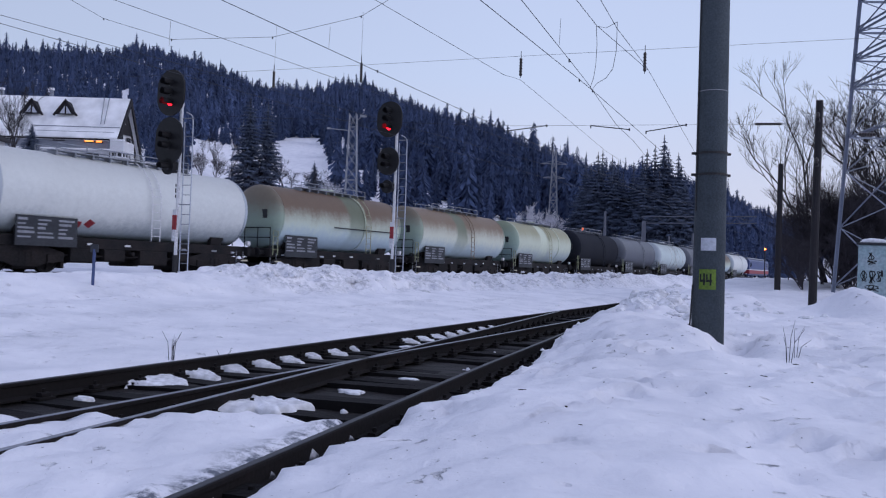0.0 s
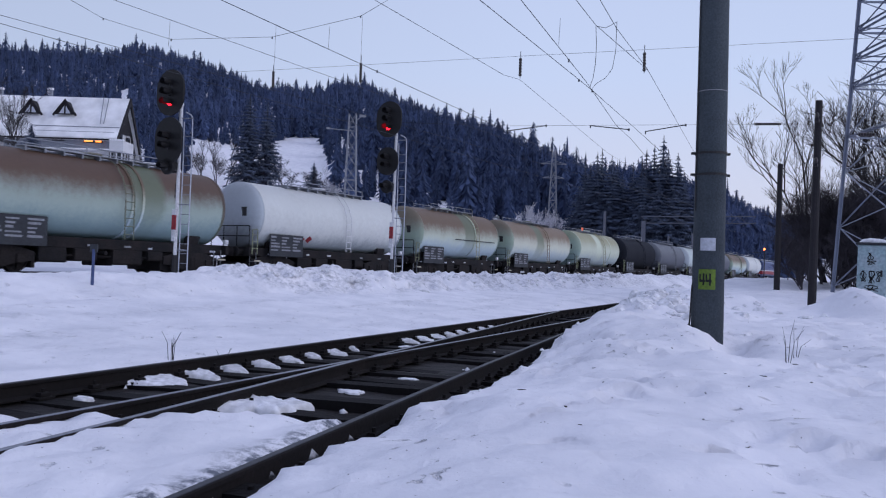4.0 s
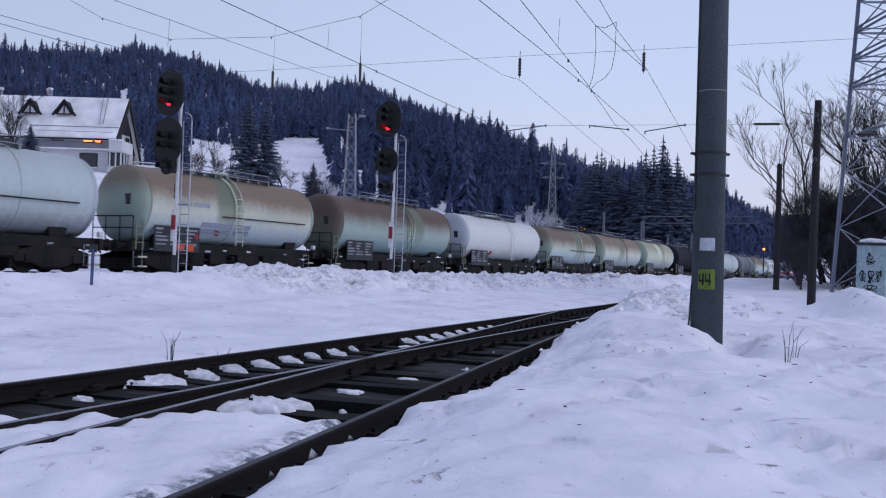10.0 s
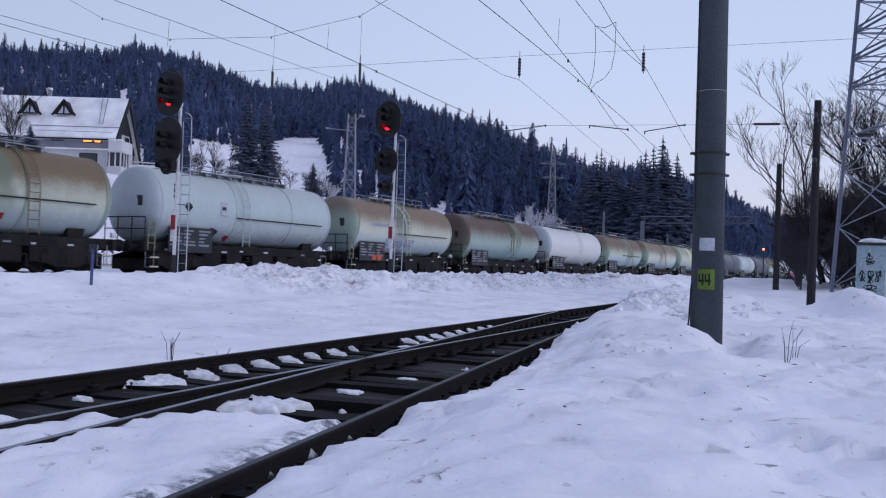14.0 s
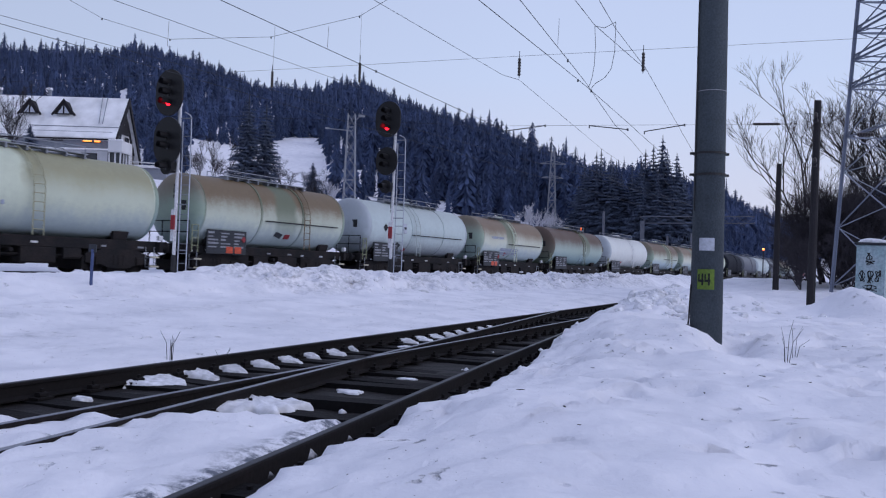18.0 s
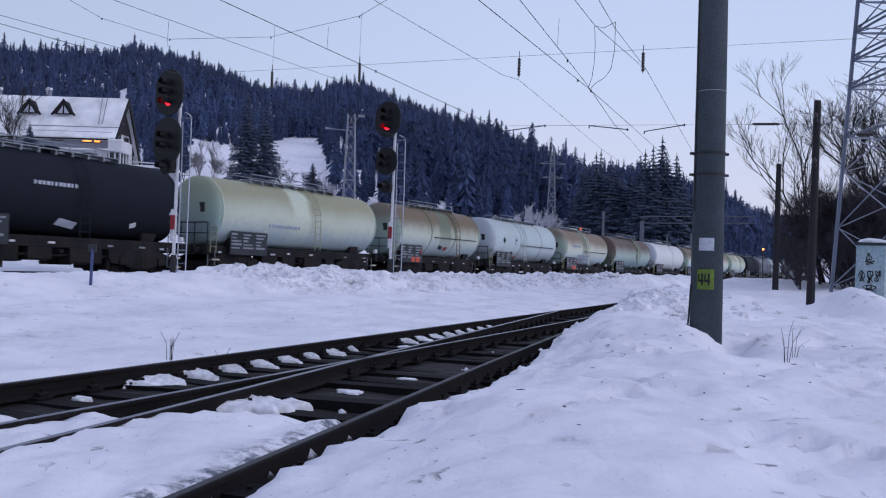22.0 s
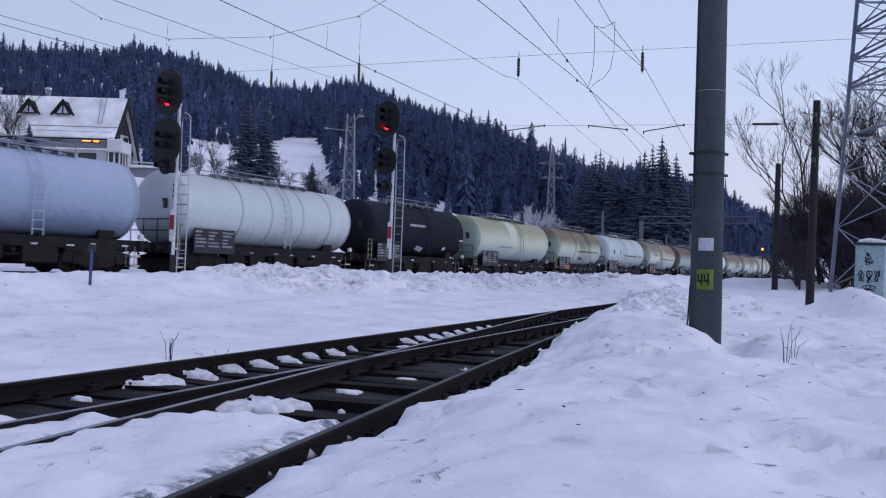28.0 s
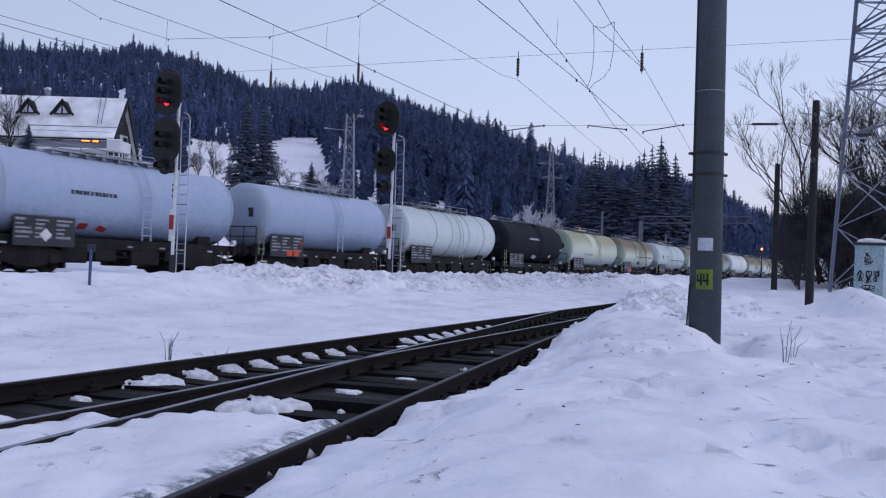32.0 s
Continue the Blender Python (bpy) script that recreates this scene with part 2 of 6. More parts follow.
RED = material("red_paint", (0.30, 0.02, 0.03), 0.5, dark=0.7, grain=20)
ORANGE = material("orange_plate_paint", (0.62, 0.08, 0.03), 0.5, dark=0.8)
LIME = material("lime_plate_paint", (0.12, 0.20, 0.012), 0.5, dark=0.5, grain=30, stain=6)
PALE = material("pale_plate", (0.5, 0.53, 0.6), 0.6, dark=0.7, grain=20, stain=5)
BLUEP = material("blue_paint", (0.05, 0.08, 0.2), 0.55, dark=0.6)
BLACKP = material("black_paint", (0.012, 0.012, 0.014), 0.5, dark=0.6)
GREYPANEL = material("dark_panel", (0.022, 0.026, 0.034), 0.7, second=(0.045, 0.05, 0.058))
LADDER = material("yellowed_ladder_paint", (0.26, 0.28, 0.17), 0.6, dark=0.7)
LENS_RED = glow("lit_red_lens", (1.0, 0.008, 0.02), 5.5)
LENS_DARK = material("unlit_lens", (0.02, 0.02, 0.022), 0.15, dark=0.8, bump=0)
LAMP_WARM = glow("warm_lamp", (1.0, 0.26, 0.12), 22.0)
LAMP_ORANGE = glow("orange_street_lamp", (1.0, 0.20, 0.05), 5.0)
GLOW_DIM = glow("dim_twig_glow", (1.0, 0.16, 0.04), 0.8)
LAMP_BRIGHT = glow("sodium_lamp", (1.0, 0.42, 0.12), 60.0)
WINDOW_LIT = glow("lit_window", (1.0, 0.30, 0.06), 2.4)
GLASS = material("dark_window_glass", (0.03, 0.035, 0.045), 0.08, dark=0.8, bump=0)
PLASTER = material("pale_plaster", (0.62, 0.62, 0.64), 0.9, dark=0.75, grain=20)
PLASTER_GREY = material("grey_plaster", (0.27, 0.29, 0.34), 0.9, dark=0.75, grain=20)
WOOD_DARK = material("dark_stained_wood", (0.026, 0.024, 0.028), 0.8, dark=0.6, grain=30)
ROOF_SNOW = material("roof_snow", (0.93, 0.93, 0.95), 0.75, dark=0.93, grain=0.6, stain=0.15, bump=0.05)
# both needle colours are lifted towards blue: evening haze mixed into the paint
NEEDLES = material("spruce_needles", (0.074, 0.098, 0.155), 0.9, second=(0.098, 0.128, 0.20), grain=3, stain=0.05)
NEEDLES_HAZED = material("hazed_far_forest", (0.046, 0.073, 0.158), 0.95, second=(0.078, 0.115, 0.232), grain=0.2, stain=0.012, amount=0.9, bump=0.0)
tree_variation(NEEDLES_HAZED)
for m_ in (TIMBER, RAIL_SIDE, GRIME, BLACKP, WOOD_DARK):
    m_.node_tree.nodes["Principled BSDF"].inputs["Specular IOR Level"].default_value = 0.25
BARK = material("bark", (0.045, 0.038, 0.036), 0.95, second=(0.08, 0.07, 0.065), grain=20, bump=0.5)
TWIG = material("bare_twigs", (0.028, 0.025, 0.029), 0.95, dark=0.7)
BRUSH = material("grey_brown_brush", (0.050, 0.044, 0.053), 0.95, dark=0.7)
FROST = material("frosted_twigs", (0.7, 0.7, 0.76), 0.9, dark=0.7)
PORCELAIN = material("brown_insulator", (0.03, 0.022, 0.022), 0.3, dark=0.7)
WIRE = material("overhead_wire", (0.045, 0.048, 0.06), 0.6, 0.4, dark=0.8)


# ---- mesh building ----
class Geo:
    """Collects vertices and faces."""

    def __init__(self):
        self.v, self.f = [], []

    def add(self, verts, faces):
        k = len(self.v)
        self.v += [tuple(p) for p in verts]
        self.f += [tuple(i + k for i in q) for q in faces]
        return self

    def box(self, x0, x1, y0, y1, z0, z1, m=None, cut=0.0):
        """A box, its four long edges cut when cut is given."""
        if cut:
            ring = [(y0 + cut, z0), (y1 - cut, z0), (y1, z0 + cut), (y1, z1 - cut), (y1 - cut, z1), (y0 + cut, z1), (y0, z1 - cut), (y0, z0 + cut)]
        else:
            ring = [(y0, z0), (y1, z0), (y1, z1), (y0, z1)]
        k = len(ring)
        pts = [Vector((x, y, z)) for x in (x0, x1) for y, z in ring]
        if m is not None:
            pts = [m @ p for p in pts]
        faces = [tuple(range(k))[::-1], tuple(range(k, 2 * k))] + [(i, (i + 1) % k, k + (i + 1) % k, k + i) for i in range(k)]
        return self.add(pts, faces)

    def tube(self, pts, r, sides=6, r2=None, caps=True):
        """A tube along points, tapering from r to r2."""
        pts = [Vector(p) for p in pts]
        n = len(pts)
        r2 = r if r2 is None else r2
        rings = []
        for i, p in enumerate(pts):
            d = (pts[min(i + 1, n - 1)] - pts[max(i - 1, 0)]).normalized()
            side = d.cross(Vector((0, 0, 1)))
            side = side.normalized() if side.length > 0.05 else Vector((1, 0, 0))
            up = side.cross(d)
            q = r + (r2 - r) * i / max(n - 1, 1)
            rings += [p + q * (math.cos(a) * side + math.sin(a) * up) for a in (2 * math.pi * j / sides for j in range(sides))]
        faces = [(i * sides + j, i * sides + (j + 1) % sides, (i + 1) * sides + (j + 1) % sides, (i + 1) * sides + j) for i in range(n - 1) for j in range(sides)]
        if caps:
            faces += [tuple(range(sides))[::-1], tuple(range((n - 1) * sides, n * sides))]
        return self.add(rings, faces)

    def lathe(self, profile, sides=24, m=None):
        """A solid turned round the x axis; profile: (x, radius)."""
        pts, n = [], len(profile)
        for x, r in profile:
            pts += [Vector((x, r * math.cos(2 * math.pi * j / sides), r * math.sin(2 * math.pi * j / sides))) for j in range(sides)]
        if m is not None:
            pts = [m @ p for p in pts]
        faces = [(i * sides + j, (i + 1) * sides + j, (i + 1) * sides + (j + 1) % sides, i * sides + (j + 1) % sides) for i in range(n - 1) for j in range(sides)]
        faces += [tuple(range(sides)), tuple(range((n - 1) * sides, n * sides))[::-1]]
        return self.add(pts, faces)

    def mesh(self, name, mat, smooth=False):
        me = bpy.data.meshes.new(name)
        me.from_pydata(self.v, [], self.f)
        me.materials.append(mat)
        if smooth:
            me.shade_smooth()
        me.update()
        return me


def part(name, g, mat, parent, label="", at=None, smooth=False):
    """Links the geometry as one mesh under a thing or part; a Geo or a mesh."""
    ob = new(name, g.mesh(name, mat, smooth) if isinstance(g, Geo) else g)
    ob.parent = parent
    if at is not None:
        ob.matrix_basis = at
    return tagged(ob, label)


def thing(name, m, label, category, group="", kind=""):
    ob = new(name)
    ob.empty_display_size = 0.2
    ob.matrix_basis = m
    return tagged(ob, label, category, group, kind)


def solid(name, g, mat, label, category, group="", kind="", at=None, smooth=False):
    ob = new(name, g.mesh(name, mat, smooth))
    if at is not None:
        ob.matrix_basis = at
    return tagged(ob, label, category, group, kind)


def lerp(table, x):
    return float(np.interp(x, [a for a, _ in table], [b for _, b in table]))


def smooth01(a, b, x):
    t = min(1.0, max(0.0, (x - a) / (b - a)))
    return t * t * (3 - 2 * t)


# ---- the plan ----
# Near track: its left rail runs from LX, LY along LD; s metres along it, e metres to its right.
LX, LY, LA = -3.80, 7.39, radians(23.4)
LD, LN = Vector((math.sin(LA), math.cos(LA))), Vector((math.cos(LA), -math.sin(LA)))
TOE = 18.2


def near(s, e, z=0.0):
    return Vector((LX + s * LD.x + e * LN.x, LY + s * LD.y + e * LN.y, z))


def near_inv(x, y):
    dx, dy = x - LX, y - LY
    return dx * LD.x + dy * LD.y, dx * LN.x + dy * LN.y


def branch(s):
    """How far the left rail of the branch lies to the right of the left rail."""
    return max(0.075, 1.45 - 0.104 * (s - 4.15)) if s > 4.15 else 1.45 - 0.117 * (s - 4.15)


def right_rail(s):
    return branch(s) + 1.47 if s < TOE - 1.5 else 1.49


# Far track, with the train: PHI is its heading, FD its distance from the origin.
PHI, FD, FZ = radians(30.26), 27.3, 0.52
TD, TN = Vector((math.sin(PHI), math.cos(PHI))), Vector((-math.cos(PHI), math.sin(PHI)))


def far(s, p=FD, z=0.0):
    return Vector((p * TN.x + s * TD.x, p * TN.y + s * TD.y, z))


def grade(s):
    """The far track falls gently as it runs away."""
    return min(0.3, max(-0.46, -0.03 - 0.004 * (s - 20)))


# ---- ground ----
RIDGE = ((-60, 303), (-32, 330), (-27.6, 336), (-24.5, 335), (-22, 333), (-20.5, 350), (-17.9, 336), (-14.4, 303), (-12.6, 285), (-8.5, 284), (-7.4, 299), (-5.5, 291),
         (-3.2, 267), (-0.9, 247), (1.4, 232), (3.7, 209), (6.7, 177), (9.7, 148), (12, 148), (16.4, 132), (18.6, 102), (20, 84), (22.3, 73), (27.6, 63), (60, 60))
RIDGE_R = 520.0


def hill(x, y):
    r = math.hypot(x, y)
    if y < -50:
        return 0.0
    az = math.degrees(math.atan2(x, y))
    top = lerp(RIDGE, az) / 1500 * RIDGE_R * math.cos(radians(az))
    k = smooth01(60, RIDGE_R, r) * 0.45 + max(0.0, min(1.0, (r - 75) / (RIDGE_R - 75))) * 0.55
    back = smooth01(RIDGE_R, 1500, r)
    return top * k * (1 - 0.6 * back) * smooth01(-50, 30, y)


def wob(x, y, f, k=0):
    return noise.noise(Vector((x * f, y * f, k)))


CREST = ((6, 0.68), (10, 0.70), (14, 0.74), (15.8, 0.79), (17.2, 0.92), (20, 0.90), (22.5, 0.80), (28, 0.77), (36, 0.82), (44, 0.90), (70, 1.0))
DENTS = {}
_rnd = random.Random(12)
for _ in range(300):
    _x, _y = _rnd.uniform(0.0, 9.0), _rnd.uniform(3.2, 16.0)
    DENTS.setdefault((int(_x), int(_y)), []).append((_x, _y, _rnd.uniform(0.05, 0.14), _rnd.uniform(0.06, 0.18)))


def dents(x, y):
    """Old trodden dents in the snow heap."""
    d = 0.0
    if 0 < x < 10 and 2 < y < 17:
        for i in (-1, 0, 1):
            for j in (-1, 0, 1):
                for a, c, r, h in DENTS.get((int(x) + i, int(y) + j), ()):
                    q = ((x - a) ** 2 + (y - c) ** 2) / (r * r)
                    if q < 4:
                        d += h * (math.exp(-q) - 0.35 * math.exp(-(math.sqrt(q) - 1.3) ** 2 * 6))
    return d


def ground_z(x, y):
    """Height of the snow or ballast, how bare and how dirty it is."""
    if math.hypot(x, y) > 130:
        p, r = -x * math.cos(PHI) + y * math.sin(PHI), math.hypot(x, y)
        return 0.36 + grade(x * math.sin(PHI) + y * math.cos(PHI)) * smooth01(FD - 8, FD - 4, p) * (1 - smooth01(FD + 3, FD + 7, p)) + hill(x, y) * max(smooth01(FD + 6, FD + 45, p), smooth01(260, 450, r)), 0.0, 0.0
    s, e = near_inv(x, y)
    p = -x * math.cos(PHI) + y * math.sin(PHI)
    al = x * math.sin(PHI) + y * math.cos(PHI)
    bare = 0.0
    er = right_rail(s)
    lump = 0.05 * wob(x, y, 0.9) + 0.03 * wob(x, y, 2.3, 3) + 0.015 * wob(x, y, 6.0, 5)
    # left of the track: a field of snow that rises to a ploughed crest, then falls to the far tracks
    crest = lerp(CREST, al) + 0.05 * wob(al, p, 0.5, 7)
    left = 0.01 + 0.30 * smooth01(8.5, 14.2, p) + (crest - 0.31) * smooth01(13.6, 15.7, p + 0.35 * wob(x, y, 0.9, 36))
    left = left * (1 - smooth01(16.5, 19, p)) + (0.36 + 0.04 * wob(x, y, 0.4)) * smooth01(16.5, 19, p)
    rough = smooth01(13.2, 14.4, p) * (1 - smooth01(16.5, 18.5, p)) * (0.25 + 0.75 * smooth01(14.5, 17, al))
    streaks = wob(s * 0.22, e * 1.5, 1.0, 37)
    left += 0.022 * streaks
    left += lump * 0.6 + 0.02 * wob(x, y, 5.0, 35) * smooth01(7.5, 9, p) + rough * (0.16 * wob(x, y, 1.3, 31) + 0.20 * wob(x, y, 2.6, 32) + 0.16 * abs(wob(x, y, 4.6, 33))) + 0.02 * wob(x, y, 3.1, 34) * smooth01(8, 9.5, p)
    dirt = 0.6 * rough * smooth01(-0.05, 0.3, wob(x, y, 0.8, 71) + 0.3 * wob(x, y, 2.4, 74) + 0.3 * smooth01(14, 17, al) - 0.1)
    dirt = max(dirt, 0.3 * smooth01(0.12, 0.45, streaks + 0.3 * wob(x, y, 2.0, 38)) * smooth01(-0.5, -0.9, e) * (1 - smooth01(12.5, 13.5, p)))
    # right of the track: a trodden heap, with a tumbled pile of clods farther on
    pile = math.exp(-((x - 3.98) ** 2 + (y - 15.4) ** 2 * 0.4) / 0.32)
    bank = math.exp(-((x - 6.3) / 1.5) ** 2) * smooth01(17.5, 19.5, y) * (1 - smooth01(25, 29, y))
    dirt = max(dirt, 0.8 * pile * smooth01(-0.2, 0.3, wob(x, y, 1.6, 72)))
    edge = e - er - 0.11 - (0.04 + 0.24 * smooth01(1.2, 2.3, s)) * (1 - 0.8 * smooth01(4.5, 8.5, s)) - 0.10 * wob(x, y, 1.6, 2) - 0.13 * wob(x, y, 4.4, 4) - 0.07 * wob(x, y, 9, 6)
    right = 0.02 + 0.24 * smooth01(0.0, 1.5, edge) + 0.10 * smooth01(4, 9, s) * smooth01(0.2, 1.6, edge) * (1 - smooth01(3, 6, edge))
    right += 0.62 * math.exp(-((x - 8.72) ** 2 / 0.34 + (y - 17.9) ** 2 / 2.2)) + 0.30 * smooth01(8.4, 9.6, x) * math.exp(-((y - 18.2) / 1.6) ** 2) + bank * (0.30 + 0.16 * wob(x, y, 1.4, 46) + 0.12 * abs(wob(x, y, 3.4, 47))) + 0.30 * smooth01(9, 16, x) * smooth01(12, 20, y) * (1 - smooth01(34, 60, y))
    right += (1.2 * lump + 0.08 * wob(x, y, 1.3, 41) + 0.035 * wob(x, y, 3.4, 43) + 0.02 * abs(wob(x, y, 6.5, 42)) + pile * (0.20 + 0.14 * wob(x, y, 2.2, 44) + 0.14 * abs(wob(x, y, 4.6, 45)))) * smooth01(0, 0.6, edge) - dents(x, y)
    right += 0.17 * math.exp(-((x - 3.05) ** 2 / 0.22 + (y - 11.1) ** 2 / 0.8)) - 0.42 * math.exp(-((x - 0.342 * y - 0.03) ** 2 / 0.07 + (y - 10.6) ** 2 / 0.9))
    right += 0.42 * smooth01(18, 36, s) * (1 - 0.75 * smooth01(5, 12, e))
    right += 0.26 * smooth01(1.5, 10, s) * (1 - 0.85 * smooth01(11, 15, s)) * math.exp(-((edge - 0.75) / 0.85) ** 2)
    bury = smooth01(34, 38, s + 2.5 * e + 1.2 * wob(x, y, 0.6, 21))
    if e < -0.06:
        z = left
        # oily ballast of the far tracks
        bare = smooth01(FD - 2.3, FD - 1.7, p + 0.5 * wob(x, y, 0.7, 61)) * (1 - smooth01(FD + 1.8, FD + 2.5, p + 0.5 * wob(x, y, 0.8, 62)))
        if e > -0.45:
            z = left * smooth01(-0.06, -0.45, e) - 0.03 * (1 - smooth01(-0.06, -0.45, e))
    elif edge > 0:
        z = -0.19 + (right + 0.19) * smooth01(0.0, 0.22, edge)
        bare = 1 - smooth01(0.02, 0.12, edge)
    else:
        z, bare = -0.20 + 0.02 * wob(x, y, 3), 1.0
        # drifts left between the rails
        w = 0.35 * wob(x, y, 0.9, 11) + 0.12 * wob(x, y, 4, 12)
        eb = branch(s)
        if e < min(1.49, eb):
            f = smooth01(-0.4 + w, -1.0 + w, s) * smooth01(0.62, 0.95, e + 0.5 * w)
        elif e < eb:
            f = smooth01(0.1 + w, -0.6 + w, s)
        elif e > 1.49 and e < er and e > eb:
            lim = 0.35 + 0.7 * w - 0.6 * max(0.0, 2.45 - e)
            f = smooth01(lim, lim - 0.3, s) * (0.78 + 0.22 * smooth01(er - 0.04, er - 0.16, e))
            dirt = 2.3 * f * smooth01(er - 0.36, er - 0.02, e + 0.25 * w + 0.12 * wob(x, y, 2.2, 53))
        else:
            f = 0.0
        f = min(1.0, max(0.0, f))
        z += f * (0.178 + 0.6 * lump + 0.045 * wob(x, y, 4.5, 51) + 0.022 * wob(x, y, 10, 52))
        bare = max(1 - smooth01(0.0, 0.45, f), 0.15)
        z += bury * (0.06 + 0.34 * smooth01(32, 60, s) + lump - z)
        bare *= 1 - bury
    if p > FD - 8:
        z += grade(al) * smooth01(FD - 8, FD - 4, p) * (1 - smooth01(FD + 3, FD + 7, p))
    if p > FD + 2:
        # a snowy bank behind the far track, rising to the house
        z += (0.22 + 0.12 * wob(x, y, 0.6, 63) + 0.06 * wob(x, y, 2.0, 64)) * smooth01(FD + 2.6, FD + 5.5, p) * (1 - smooth01(90, 130, math.hypot(x, y)))
        z += 6.3 * smooth01(FD + 5, FD + 23, p) * (1 - smooth01(80, 130, math.hypot(x, y))) * smooth01(1.0, -7.0, math.degrees(math.atan2(x, y)))
    if y > 45 or abs(x) > 30 or y < -20:
        r = math.hypot(x, y)
        z += hill(x, y) * smooth01(40, 75, r) * max(smooth01(FD + 6, FD + 45, p), smooth01(260, 450, r))
    return z, bare, dirt


def spaced(a, b, lo, hi, step, grow, limit):
    """Even steps between lo and hi, growing outwards to a and b."""
    xs = list(np.arange(lo, hi + 1e-6, step))
    for sign, end in ((-1, a), (1, b)):
        q, d, out = (lo if sign < 0 else hi), step, []
        while sign * (end - q) > 0:
            d = min(d * grow, limit)
            q += sign * d
            out.append(q)
        xs = out[::-1] + xs if sign < 0 else xs + out
    return xs


def build_ground():
    xs = spaced(-2500, 2500, -9.5, 6.0, 0.085, 1.06, 120)
    ys = [y for y in spaced(-400, 14.0, 3.2, 14.0, 0.075, 1.12, 40)]
    ys += list(np.arange(ys[-1] + 0.11, 33.0, 0.11))
    ys += [y for y in spaced(33.0, 3200, 33.0, 33.2, 0.11, 1.07, 120) if y > ys[-1] + 0.05]
    vs, bare, dirt = [], [], []
    for y in ys:
        for x in xs:
            z, b, d = ground_z(x, y)
            vs.append((x, y, z))
            bare.append(b)
            dirt.append(d)
    nx = len(xs)
    fs = [(j * nx + i, j * nx + i + 1, (j + 1) * nx + i + 1, (j + 1) * nx + i) for j in range(len(ys) - 1) for i in range(nx - 1)]
    me = bpy.data.meshes.new("ground")
    me.from_pydata(vs, [], fs)
    me.materials.append(SNOW)
    at = me.attributes.new("bare", "FLOAT", "POINT")
    at.data.foreach_set("value", bare)
    at = me.attributes.new("dirt", "FLOAT", "POINT")
    at.data.foreach_set("value", dirt)
    me.shade_smooth()
    ob = new("ground", me)
    tagged(ob, "snow-covered ground with trodden heaps and bare ballast between rails", "ground", kind="structure")


build_ground()


# ---- near track with its turnout ----
def rail(name, pts, label, top=RAIL_HEAD):
    """A flat-bottomed rail along points, its head worn bright."""
    prof = [(-0.062, -0.165), (0.062, -0.165), (0.062, -0.15), (0.012, -0.13), (0.012, -0.042), (0.033, -0.034), (0.033, -0.012), (0.026, -0.004), (-0.026, -0.004), (-0.033, -0.012), (-0.033, -0.034), (-0.012, -0.042), (-0.012, -0.13), (-0.062, -0.15)]
    g, h = Geo(), Geo()
    for geo_, pr in ((g, prof), (h, [(-0.026, -0.005), (0.026, -0.005), (0.021, 0.0), (-0.021, 0.0)])):
        vs = []
        for i, p in enumerate(pts):
            d = (pts[min(i + 1, len(pts) - 1)] - pts[max(i - 1, 0)]).normalized()
            side = Vector((d.y, -d.x, 0))
            vs += [p + a * side + Vector((0, 0, b)) for a, b in pr]
        k = len(pr)
        fs = [(i * k + j, i * k + (j + 1) % k, (i + 1) * k + (j + 1) % k, (i + 1) * k + j) for i in range(len(pts) - 1) for j in range(k)]
        fs += [tuple(range(k))[::-1], tuple(range((len(pts) - 1) * k, len(pts) * k))]
        geo_.add(vs, fs)
    ob = thing(name, Matrix(), label, "rail", "rails of the near track", "structure")
    part("web_and_foot", g, RAIL_SIDE, ob)
    part("head", h, top, ob, "worn running surface")


def steps(a, b, n):
    return [a + (b - a) * i / n for i in range(n + 1)]


rail("rail_1", [near(s, 0) for s in steps(-9, 90, 40)], "rusty running rail beside the snow field", RAIL_DULL)
rail("rail_2", [near(s, 1.49 - 0.06 * smooth01(TOE - 6, TOE, s)) for s in steps(-9, TOE, 24)], "rusty rail that crosses the branch at a frog")
rail("rail_3", [near(s, branch(s)) for s in steps(-9, TOE - 0.7, 48)], "rail of the branch, half buried in snow")
rail("rail_4", [near(s, right_rail(s)) for s in steps(-9, 90, 99)], "rusty outer rail beside the trodden snow heap", RAIL_DULL)


for k, e in enumerate((-0.75, 0.75)):
    rail("rail_%d" % (5 + k), [far(s, FD + e, FZ + grade(s)) for s in steps(-60, 330, 60)], "rusty rail of the far track under the train")


